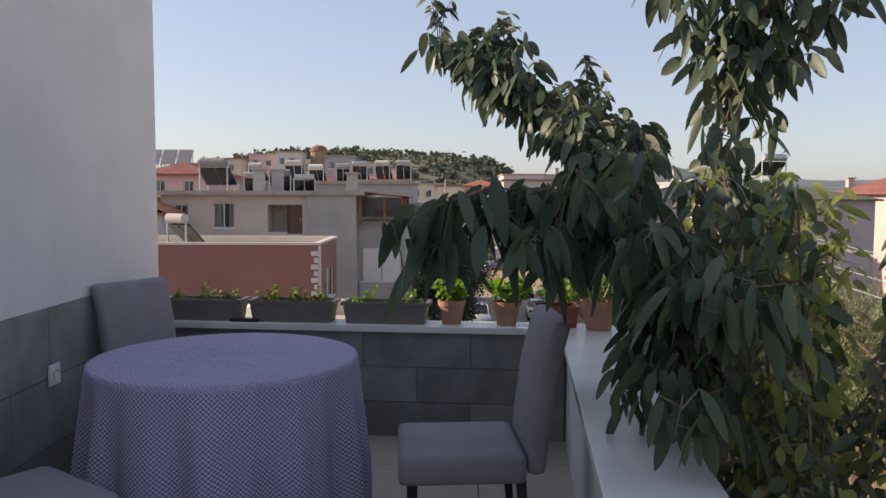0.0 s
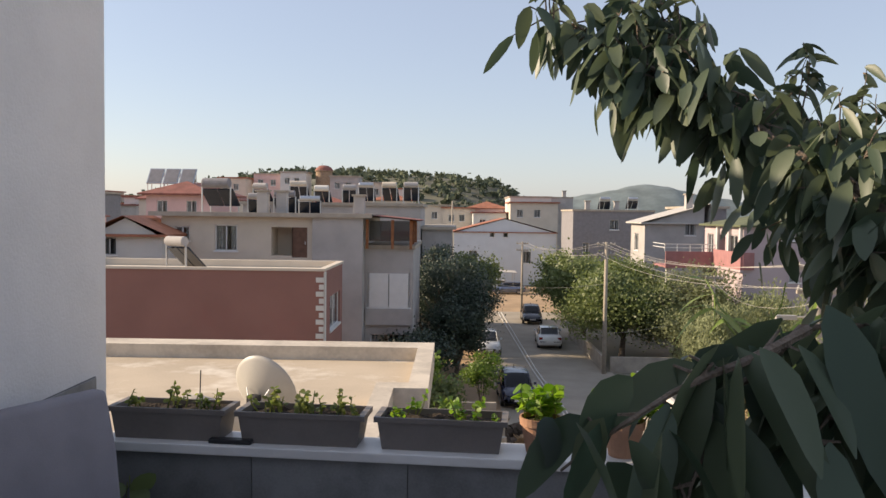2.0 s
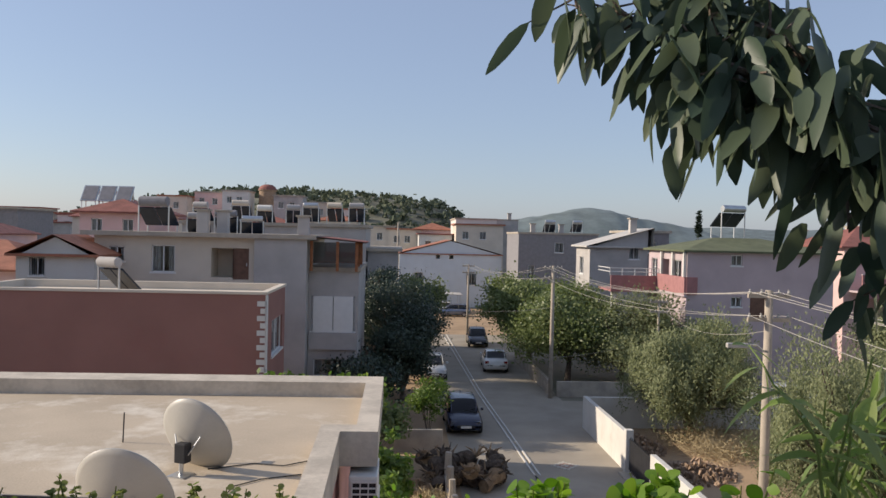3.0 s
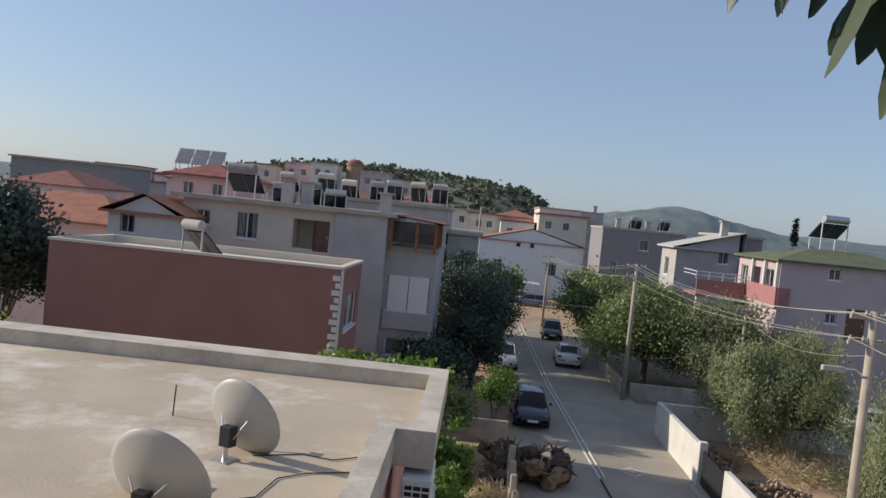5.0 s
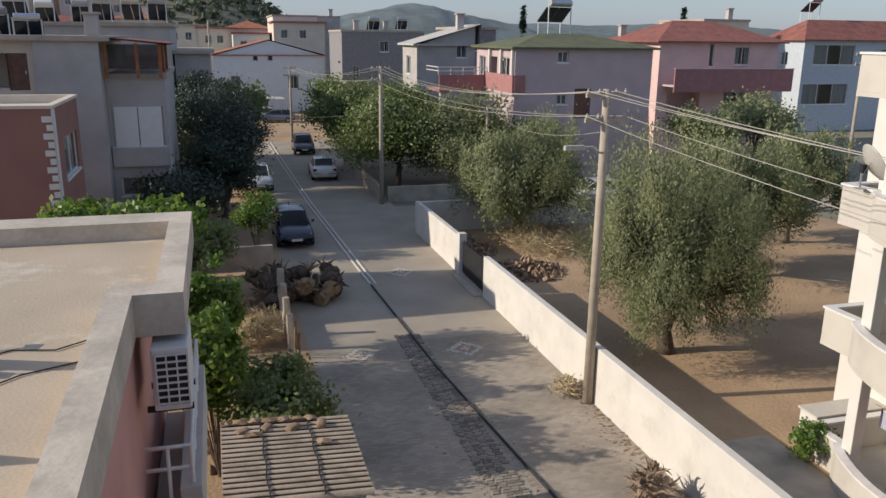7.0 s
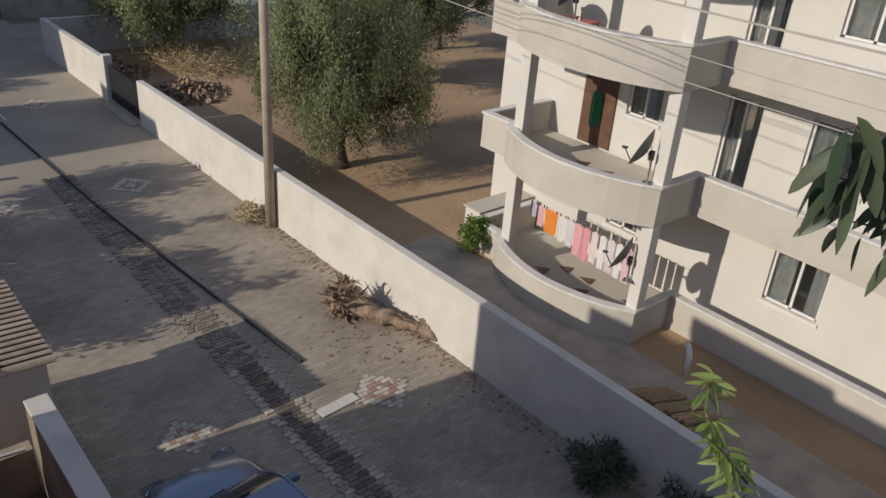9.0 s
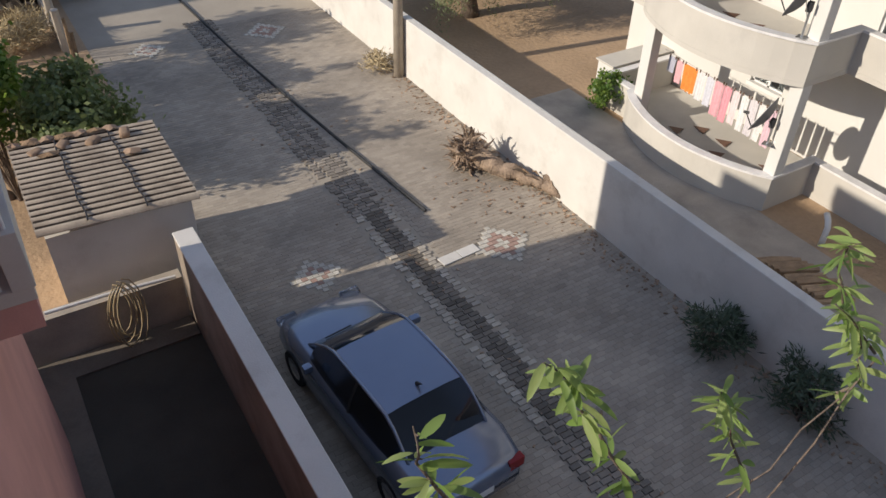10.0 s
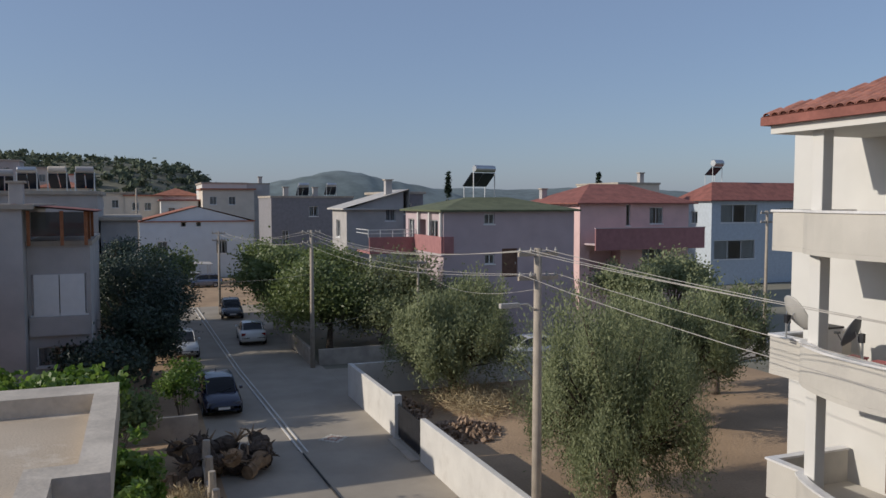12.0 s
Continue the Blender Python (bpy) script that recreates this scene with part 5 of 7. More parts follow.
part("foliage", leaf_mesh("foliage", leaves, 0.3, 0.2), YOUNG, pe)


# ================= roofs and yard of the neighbour =================
def satellite_dish(x, y, z, r, rz, tilt, mast=0.55, label="pale grey satellite dish on a steel mast", mat=None):
    """The dish looks along -y before it is turned."""
    d = thing("satellite_dish", label, "satellite dish", x, y, z, rz, "satellite dishes")
    m = pose(0, -0.12, mast + 0.04, 90 - tilt, 0, 0)
    prof = [(r * t, 0.16 * r * t * t * 2.2) for t in (0, 0.2, 0.4, 0.6, 0.8, 0.97)] + [(r, 0.16 * r * 2.1), (r, 0.16 * r * 2.1 - 0.012)] + [(r * t, 0.16 * r * t * t * 2.2 - 0.012) for t in (0.9, 0.6, 0.3, 0)]
    part("reflector", Shape().lathe(prof, 40, m @ Matrix.Diagonal((0.93, 1.0, 1, 1))), mat or DISH_GREY, d, smooth=True)
    part("mast", Shape().tube([(0, 0, 0), (0, 0, mast * 0.9), (0, -0.06, mast)], 0.022, 8), STEEL, d)
    part("base_plate", box(-0.09, 0.09, -0.09, 0.09, 0, 0.012), STEEL, d)
    part("bracket", Shape().box(-0.06, 0.06, -0.07, 0.03, mast - 0.12, mast + 0.06), DARK_IRON, d, bevel=0.01)
    tip = m @ Vector((0, -r * 0.5, r * 0.95))
    part("feed_arm", Shape().tube([m @ Vector((0, -r * 0.95, 0.1)), tip], 0.012, 6), DARK_IRON, d)
    part("receiver", Shape().tube([tip - Vector((0, 0.05, 0)), tip + Vector((0, 0.06, 0.01))], [0.03, 0.025], 10), BLACK, d)
    for i in (-1, 1):
        part("strut", Shape().tube([(i * 0.03, 0, mast * 0.6), m @ Vector((i * r * 0.35, r * 0.2, 0.0))], 0.008, 5), STEEL, d)


satellite_dish(-1.50, 8.52, -0.78, 0.40, 158, 22, 0.24)
satellite_dish(-1.70, 7.25, -0.78, 0.44, 170, 24, 0.08)
rod = thing("steel_rod", "rusty reinforcing rod standing from the roof", "rod", -2.42, 9.67, -0.78)
part("rod", Shape().tube([(0, 0, 0), (0.01, 0, 0.32)], 0.008, 6), DARK_IRON, rod)
rc = thing("roof_cable", "thin black cable lying across the roof", "cable", 0, 0, -0.78)
part("cable", Shape().tube([(-1.3, 8.7, 0.01), (-0.9, 8.9, 0.008), (-0.6, 8.82, 0.012), (-0.25, 9.1, 0.01)], 0.006, 5), CABLE, rc)
rc = thing("roof_cable", "thin black cable lying across the roof", "cable", 0, 0, -0.78)
part("cable", Shape().tube([(-1.5, 7.4, 0.01), (-1.0, 7.75, 0.008), (-0.95, 8.2, 0.01), (-0.75, 8.4, 0.01), (-0.4, 8.55, 0.01)], 0.006, 5), CABLE, rc)

ac = thing("air_conditioner", "white air conditioner unit bracketed to the pink wall", "air conditioner", 0.15, 9.66, -1.30)
part("case", box(-0.15, 0.15, -0.36, 0.36, -0.28, 0.28), WHITE_METAL, ac, bevel=0.015)
# flat black plate paints the shade of the fan recess behind the slats
part("recess_shade_plate", Shape().box(-0.11, 0.13, -0.364, -0.361, -0.23, 0.22), BLACK, ac)
for i in range(8):
    z = -0.22 + i * 0.062
    part("slat", box(-0.12, 0.14, -0.378, -0.365, z, z + 0.016), WHITE_METAL, ac)
for i in range(4):
    x = -0.12 + i * 0.084
    part("slat", box(x, x + 0.012, -0.382, -0.366, -0.23, 0.23), WHITE_METAL, ac)
for y in (-0.25, 0.25):
    part("bracket", box(-0.22, 0.16, y - 0.02, y + 0.02, -0.33, -0.285), DARK_IRON, ac)
bl = thing("balcony", "small pink balcony with a steel rail", "balcony", -0.1, 10.4, -2.75)
part("slab", box(-0.02, 0.42, -1.30, 1.3, -0.14, 0.0), BALC_GREY, bl, bevel=0.01)
part("apron", box(-0.02, 0.40, -1.28, -1.16, -0.45, -0.142), PINK, bl)
part("apron", box(0.28, 0.40, -1.16, 1.28, -0.45, -0.142), PINK, bl)
part("kerb", box(0.26, 0.44, -1.32, 1.32, 0.002, 0.55), BALC_GREY, bl, "pale stone balcony front", bevel=0.01)
for z in (0.70, 0.90):
    part("rail", Shape().tube([(0.0, -1.24, z), (0.37, -1.24, z), (0.37, 1.2, z), (0.0, 1.2, z)], 0.02, 8), WHITE_METAL, bl, smooth=True)
for y in (-1.24, -0.65, 0.0, 0.6, 1.2):
    part("post", Shape().tube([(0.37, y, 0.53), (0.37, y, 0.90)], 0.016, 8), WHITE_METAL, bl)
part("post", Shape().tube([(0.18, -1.24, 0.0), (0.18, -1.24, 0.90)], 0.016, 8), WHITE_METAL, bl)

hz = thing("garden_hose", "coiled pale garden hose hanging on the yard pipe", "hose", 1.2, 13.95, -6.82)
for k in range(6):
    pts = [(0.07 * (k % 3 - 1) + 0.17 * (1 + 0.09 * k) * math.sin(a * 0.45), -0.06 - 0.03 * k, -0.45 + 0.46 * (1 + 0.12 * k) * math.cos(a * 0.42)) for a in range(15)]
    part("coil", Shape().tube(pts, 0.012, 6), ROPE, hz, smooth=True)
pp = thing("water_pipe", "pale plastic water pipe along the shed wall", "pipe", 0, 14.0, -6.98)
part("pipe", Shape().tube([(0.1, 0, 0.05), (1.2, 0, 0.02), (2.1, 0, -0.05)], 0.03, 8), WHITE_METAL, pp)
structure("yard_wall_back", box(-0.4, 2.208, 14.06, 14.30, G - 0.1, -7.12), CONCRETE, "rough rendered wall at the back of the yard")
for x, y in ((0.76, 17.1), (1.21, 17.15), (1.71, 17.05), (2.26, 17.1)):
    st = thing("stone", "loose brown stone weighing down the shed roof", "stone", x, y - 0.2, G + 2.11, rng.uniform(0, 90), "stones on the shed roof")
    q = Shape().box(-0.14, 0.14, -0.09, 0.09, 0, 0.13).mesh("stone", 0.05, True)
    part("stone", q, RUBBLE, st)


# ================= street =================
def utility_pole(x, y, top, label, arms=True, lean=0.0, r=0.14):
    p = thing("utility_pole", label, "utility pole", x, y, G, 0, "poles along the street")
    h = top - G
    part("shaft", Shape().tube([(0, 0, -0.2), (lean * 0.5, 0, h * 0.5), (lean, 0, h)], [r, r * 0.85, r * 0.7], 12), POLE_WOOD, p, smooth=True)
    if arms:
        for z in (0.15, 0.75):
            part("crossarm", box(-0.55, 0.55, -0.05, 0.03, h - z - 0.05, h - z + 0.05), POLE_WOOD, p)
            for i in (-0.5, -0.2, 0.25, 0.5):
                part("insulator", Shape().lathe([(0, 0), (0.03, 0), (0.045, 0.04), (0.02, 0.08), (0.03, 0.11), (0, 0.12)], 10, pose(i, -0.01, h - z + 0.05)), DISH_GREY, p)
    return p


P2 = utility_pole(9.83, 20.45, 0.32, "tall tapered concrete utility pole beside the street wall")
part("lamp_arm", Shape().tube([(0, 0, 6.7), (-0.35, -0.1, 6.95), (-0.7, -0.2, 6.95)], 0.025, 8), STEEL, P2)
part("lamp_head", Shape().box(-1.15, -0.62, -0.28, -0.14, 6.88, 7.0), DISH_GREY, P2, "street lamp head", bevel=0.02)
utility_pole(9.72, 47.4, -0.12, "concrete utility pole with crossarms at the street corner")
utility_pole(2.35, 50.5, -2.75, "plain thin pole leaning over the street", False, 0.25, 0.1)
utility_pole(6.9, 72.0, -1.0, "utility pole at the far street end", True, 0, 0.12)
utility_pole(0.45, 88.0, 2.9, "tall thin pole at the street end", False, 0, 0.12)
utility_pole(39.2, 43.6, 0.9, "utility pole beside the side street", True, 0, 0.12)
utility_pole(16.5, 48.4, -2.1, "short pole at the house corner", True, 0, 0.1)


def wire(a, b, sag, mat=WIRE, r=0.008, label="thin overhead wire between poles"):
    a, b = Vector(a), Vector(b)
    w = thing("overhead_wire", label, "wire", 0, 0, 0, 0, "overhead wires")
    part("wire", Shape().tube([a.lerp(b, t / 14) - Vector((0, 0, 4 * sag * (t / 14) * (1 - t / 14))) for t in range(15)], r, 4, False), mat, w)


for i, (dx, z) in enumerate(((-0.5, 0.24), (-0.2, 0.24), (0.25, 0.24), (0.5, -0.36), (-0.5, -0.36))):
    wire((9.83 + dx, 20.42, z + 0.03), (9.72 + dx, 47.35, z - 0.4), 0.55)
    wire((9.83 + dx, 20.42, z + 0.03), (10.0 + dx, -14, z + 0.4), 0.55 + 0.08 * i)
for dx, z in ((-0.5, -0.2), (0.25, -0.2), (0.5, -0.8), (-0.2, -0.8)):
    wire((9.72 + dx, 47.35, z), (6.9 + dx, 72, -1.1), 0.5)
    wire((9.72 + dx, 47.35, z), (16.5 + dx, 48.4, -2.2), 0.3)
wire((9.83, 20.42, -0.7), (16.5, 48.4, -2.4), 0.7)
wire((9.72, 47.4, -2.6), (2.5, 50.5, -2.9), 0.3)
wire((9.72, 47.4, -5.6), (16.3, 48.4, -4.5), 0.2)
utility_pole(10.05, -14, 0.6, "concrete utility pole further down the street")

gt = thing("metal_gate", "dark iron double gate in the garden wall", "gate", WALL_X + 0.1, 29.7, G)
for z in (0.15, 1.35):
    part("gate_frame", box(-0.02, 0.02, 0.05, 2.95, z, z + 0.05), DARK_IRON, gt)
for i in range(15):
    y = 0.08 + i * 0.205
    part("bar", box(-0.012, 0.012, y - 0.02, y + 0.02, 0.08, 1.5), DARK_IRON, gt)
part("panel", box(-0.008, 0.008, 0.06, 2.94, 0.2, 1.34), DARK_IRON, gt)
gp = thing("gate_post", "white rendered gate post", "post", WALL_X + 0.1, 32.75, G)
part("post", box(-0.16, 0.16, -0.16, 0.16, -0.1, 1.75), WALL_WHITE, gp, bevel=0.03)
structure("road_kerb", box(WALL_X - 0.35, WALL_X - 0.05, 29.7, 32.6, G - 0.1, G + 0.06), CONCRETE, "worn concrete threshold under the gate", "kerb", bevel=0.01)

# dark gutter of pavers, cable and rail lines
cb = thing("ground_cable", "black cable lying along the paved street", "cable", 0, 0, G)
part("cable", Shape().tube([(7.3, 14.7, 0.03), (7.0, 17.8, 0.03), (6.5, 23.8, 0.03), (6.14, 32.0, 0.03)], 0.035, 6), CABLE, cb)
for dx in (0, 0.22):
    kl = thing("drain_edge", "pale edge line of the street drain", "drain", 0, 0, G)
    part("edge", Shape().tube([(6.12 + dx, 32.2, 0.0), (5.52 + dx, 48, 0.0), (5.0 + dx * 1.5, 76.5, 0.0)], 0.05, 4), WALL_WHITE, kl)


# ---- cars ----
def car(label, x, y, rz, paint_mat, ln=4.3, wd=1.74, ht=1.46, hatch=True, open_z=0.0):
    """Built nose towards +y."""
    c = thing("car", label, "car", x, y, G + open_z, rz, "parked cars")
    h, w = ln / 2, wd / 2
    st = [(-h, 0.42, 0.78, 0.80), (-h + 0.12, 0.28, 0.92, 0.92), (-h + 0.55, 0.20, 0.95 if hatch else 0.98, 1.0), (-h + 1.2, 0.18, 0.97, 1.0), (0.1, 0.18, 0.95, 1.0),
          (h - 1.35, 0.18, 0.93, 1.0), (h - 0.7, 0.20, 0.84, 0.98), (h - 0.2, 0.26, 0.72, 0.90), (h, 0.36, 0.58, 0.74)]
    s = Shape()
    for yy, z0, z1, k in st:
        ww = w * k
        ring = [(-ww * 0.9, z0), (-ww, z0 + 0.16), (-ww, z1 - 0.26), (-ww * 0.95, z1 - 0.07), (-ww * 0.80, z1), (0, z1 + 0.025), (ww * 0.80, z1), (ww * 0.95, z1 - 0.07), (ww, z1 - 0.26), (ww, z0 + 0.16), (ww * 0.9, z0)]
        s.v += [(a, yy, b) for a, b in ring]
    m = 11
    for i in range(len(st) - 1):
        for k in range(m - 1):
            a = i * m + k
            s.f.append((a, a + m, a + m + 1, a + 1))
        s.f.append((i * m + m - 1, (i + 1) * m + m - 1, (i + 1) * m, i * m))
    s.f += [tuple(range(m)), tuple(range((len(st) - 1) * m + m - 1, (len(st) - 1) * m - 1, -1))]
    part("body", s, paint_mat, c, smooth=True)
    # greenhouse: a curved shell of tinted glass with a painted roof, pillars between the windows
    yr, yf = -h + (0.22 if hatch else 0.62), h - 1.05
    rb, rf = -h + (0.62 if hatch else 1.25), h - 1.82
    zl, zt = 0.90, ht
    ys = [yr + (rb - yr) * q for q in (0, 0.35, 0.7, 1.0)] + [rb + (rf - rb) * q for q in (0.25, 0.5, 0.75, 1.0)] + [rf + (yf - rf) * q for q in (0.3, 0.65, 1.0)]
    arch = [0.0, 0.42, 0.78, 0.94, 0.985, 1.0, 0.995, 0.95, 0.76, 0.42, 0.0]
    belt = [0.86, 0.90, 0.92, 0.93, 0.94, 0.94, 0.94, 0.93, 0.92, 0.90, 0.88]

    def shell(i, k):
        """A point of the shell: station i, k from 0 (one side) to 8 (the other)."""
        u = (-1, -0.955, -0.84, -0.5, 0, 0.5, 0.84, 0.955, 1)[k]
        lift = (0, 0.5, 0.93, 0.985, 1, 0.985, 0.93, 0.5, 0)[k]
        tuck = 1 - 0.10 * arch[i] * min(1, lift * 1.1)
        return w * belt[i] * u * tuck, ys[i], zl + (zt - zl) * arch[i] * lift

    def patch(i0, i1, k0, k1, off=0.0):
        q, n = Shape(), k1 - k0 + 1
        q.v = [(x, y, z - off) for i in range(i0, i1 + 1) for x, y, z in (shell(i, k) for k in range(k0, k1 + 1))]
        q.f = [(a, a + 1, a + 1 + n, a + n) for i in range(i1 - i0) for a in range(i * n, i * n + n - 1)]
        return q
    part("roof", patch(3, 7, 2, 6), paint_mat, c, smooth=True)
    part("headliner", patch(3, 7, 2, 6, 0.03), BLACK, c, smooth=True)
    part("rear_window", patch(0, 3, 2, 6), CAR_GLASS, c, "tinted window", smooth=True)
    part("windscreen", patch(7, 10, 2, 6), CAR_GLASS, c, "tinted window", smooth=True)
    for k in (0, 6):
        part("side_window", patch(1, 9, k, k + 2), CAR_GLASS, c, "tinted window", smooth=True)
        e = 2 if k == 0 else 6
        part("roof_rail", Shape().tube([shell(i, e) for i in range(11)], 0.028, 6), paint_mat, c, smooth=True)
        part("pillar", Shape().tube([shell(5, 0 if k == 0 else 8), shell(5, 1 if k == 0 else 7), shell(5, e)], 0.03, 6), BLACK, c)
    part("wiper", Shape().tube([(0.05, yf - 0.06, zl + 0.08), (-0.45, yf - 0.16, zl + 0.16)], 0.012, 5), BLACK, c)
    part("cabin", box(-w * 0.85, w * 0.85, yr + 0.1, h - 1.3, 0.5, 0.86), BLACK, c)
    for sx in (-1, 1):
        part("mirror", Shape().box(sx * w * 0.98 - 0.02, sx * w * 0.98 + 0.16 * sx, h - 1.62, h - 1.5, 0.93, 1.06), paint_mat, c, bevel=0.03)
        part("headlight", Shape().box(sx * w * 0.66 - 0.17, sx * w * 0.66 + 0.17, h - 0.22, h - 0.03, 0.58, 0.70), HEADLIGHT, c, bevel=0.03)
        part("tail_light", Shape().box(sx * w * 0.74 - 0.13, sx * w * 0.74 + 0.13, -h + 0.0, -h + 0.12, 0.68, 0.86), TAIL_RED, c, bevel=0.02)
        for yy in (-h + 0.82, h - 0.85):
            wh = part("wheel", Shape().lathe([(0.2, -0.1), (0.30, -0.1), (0.315, -0.07), (0.315, 0.07), (0.30, 0.1), (0.2, 0.1), (0.2, -0.1)], 22, pose(sx * (w - 0.10), yy, 0.315, 0, 90, 0)), TYRE, c)
            part("rim", Shape().lathe([(0, 0.06), (0.05, 0.09), (0.19, 0.07), (0.21, 0.10)] if sx > 0 else [(0.21, -0.10), (0.19, -0.07), (0.05, -0.09), (0, -0.06)], 18, pose(sx * (w - 0.10), yy, 0.315, 0, 90, 0)), STEEL, wh)
    part("grille", Shape().box(-0.42, 0.42, h - 0.05, h + 0.012, 0.42, 0.54), BLACK, c, bevel=0.01)
    for yy in (-h - 0.012, h + 0.014):
        part("number_plate", Shape().box(-0.25, 0.25, yy - 0.006, yy + 0.006, 0.40 if yy > 0 else 0.52, 0.51 if yy > 0 else 0.63), WINDOW_FRAME, c, "white number plate")
    part("antenna", Shape().tube([(0, rb + 0.2, zt - 0.01), (0, rb + 0.07, zt + 0.09)], [0.03, 0.006], 6), BLACK, c)
    return c


HEADLIGHT = glass("headlight_glass", (0.8, 0.82, 0.85), 0.1)
TAIL_RED = material("tail_light_plastic", (0.25, 0.01, 0.01), 0.25, vary=0.05, bump=0)
SILVER = paint("silver_blue_car_paint", (0.21, 0.25, 0.34))
NAVY = paint("navy_car_paint", (0.018, 0.022, 0.05))
CAR_WHITE = paint("white_car_paint", (0.74, 0.74, 0.72))
DARK_CAR = paint("dark_grey_car_paint", (0.05, 0.05, 0.055))
SILVER.node_tree.nodes["Principled BSDF"].inputs["Metallic"].default_value = 0.6
car("silver-blue saloon car parked by the yard wall", 4.12, 10.4, 4, SILVER, 4.45, 1.74, 1.44, False)
car("navy hatchback parked facing along the street", 3.85, 40.2, 181, NAVY, 4.1, 1.72, 1.5)
car("white saloon car parked at the street side", 7.6, 57.6, -3, CAR_WHITE, 4.4, 1.74, 1.42, False)
car("white hatchback half hidden by the trees", 3.0, 54.2, 182, CAR_WHITE, 4.0, 1.7, 1.48)
car("dark hatchback parked under the trees", 7.6, 69.9, 178, DARK_CAR, 4.1, 1.74, 1.5)
car("white saloon car standing in the side street", 22.4, 45.0, 92, CAR_WHITE, 4.5, 1.74, 1.44, False)
car("silver car parked at the street end", 7.2, 94.5, 90, SILVER, 4.2, 1.74, 1.45)
car("silver-grey car under the shelter", 5.6, 97.5, 80, CAR_WHITE, 4.2, 1.74, 1.45)
ca = thing("carport", "simple sheet shelter over parked cars", "shelter", 6.3, 100.0, G)
part("roof", Shape().box(-2.6, 2.2, -2.0, 2.0, 2.3, 2.38, pose(0, 0, 0, 0, 3, 0)), GREY_ROOF, ca)
for x, y in ((-2.4, -1.8), (2.0, -1.8), (-2.4, 1.8), (2.0, 1.8)):
    part("post", Shape().tube([(x, y, 0), (x, y, 2.3)], 0.05, 6), STEEL, ca)


# ---- trees and planting of the street ----
def tree(name, label, x, y, height, rx, rz_, trunk_h, leaf_mat, seed, clumps=90, per=110, leaf=(0.16, 0.06), lumps=0.5, conical=False, trunk_r=0.2, z=G, trunk_mat=None, category="tree", upright=0.0):
    """Trunk, limbs, and a crown of small leaves in clumps with gaps."""
    g = random.Random(seed)
    t = thing(name, label, category, x, y, z)
    cz = height - rz_
    wood = Shape()
    p = [Vector((0, 0, -0.1)), Vector((g.uniform(-0.1, 0.1), g.uniform(-0.1, 0.1), trunk_h * 0.5)), Vector((g.uniform(-0.2, 0.2), g.uniform(-0.2, 0.2), trunk_h))]
    if trunk_r:
        part("trunk", Shape().tube([p[0], p[0] + Vector((0, 0, 0.3)), p[1], p[2]], [trunk_r * 1.5, trunk_r * 1.1, trunk_r, trunk_r * 0.8], 10), trunk_mat or BARK, t, smooth=True)
    v, f = [], []
    centres = []
    k_lobes = 1 if conical or rx < 0.7 else 9 if upright else 6
    lobe = [(Vector((0, 0, 0)), 0.72 if k_lobes > 1 else 1.0)]
    for i in range(k_lobes - 1):
        a = 6.283 * (i + g.random() * 0.7) / (k_lobes - 1)
        if upright and i % 2:
            lobe.append((Vector((math.cos(a) * 0.62, math.sin(a) * 0.62, g.uniform(-0.5, -0.28))), g.uniform(0.36, 0.46)))
        else:
            lobe.append((Vector((math.cos(a) * 0.55, math.sin(a) * 0.55, g.uniform(-0.3, 0.35))), g.uniform(0.4, 0.55)))
    if upright:
        clumps, per = int(clumps * 2.1), int(per * 0.56)
    for i in range(clumps):
        d = rand_dir(g, -0.85, 1.0)
        rad = g.uniform(0.35, 1.0) ** 0.5
        wob = 1 + lumps * noise.noise(d * 1.7 + Vector((seed * 3.1, 0, 0)))
        lc, lr = lobe[i % k_lobes]
        q = lc + d * (lr * rad * wob)
        c = Vector((q.x * rx, q.y * rx, cz + q.z * rz_))
        if conical:
            k = max(0.08, 1 - (c.z - (cz - rz_)) / (2 * rz_)) ** 0.8
            c.x *= k * 1.25
            c.y *= k * 1.25
        centres.append(c)
    for c in centres[::4] if trunk_r else []:
        q = p[2].lerp(c, 0.5) + Vector((0, 0, 0.15))
        wood.tube([p[2] * 0.95, q, c], [trunk_r * 0.35, trunk_r * 0.2, trunk_r * 0.06], 5, False)
    sc = rx * (0.085 if upright else 0.14)
    for c in centres:
        s0 = sc * g.uniform(0.7, 1.4)
        for _ in range(per):
            wide = s0 * (0.6 if upright else 1.0)
            q = c + Vector((g.gauss(0, wide), g.gauss(0, wide), g.gauss(0, s0 * (0.8 + upright))))
            d = (rand_dir(g, -0.4, 0.9) + (q - c).normalized() * 0.5 + Vector((0, 0, upright * 1.6))).normalized()
            out = (q - Vector((0, 0, cz))).normalized() + rand_dir(g) * 0.45
            sd = d.cross(out)
            sd = (sd if sd.length > 1e-3 else d.orthogonal()).normalized() * leaf[1] * g.uniform(0.6, 1.1)
            ln = leaf[0] * g.uniform(0.6, 1.2)
            o = len(v)
            v += [tuple(q), tuple(q + d * ln * 0.5 + sd), tuple(q + d * ln), tuple(q + d * ln * 0.5 - sd)]
            f.append((o, o + 1, o + 2, o + 3))
    if trunk_r:
        part("limb", wood, trunk_mat or BARK, t)
    me = bpy.data.meshes.new("crown")
    me.from_pydata(v, [], f)
    part("crown", me, leaf_mat, t, kind="stuff")
    return t


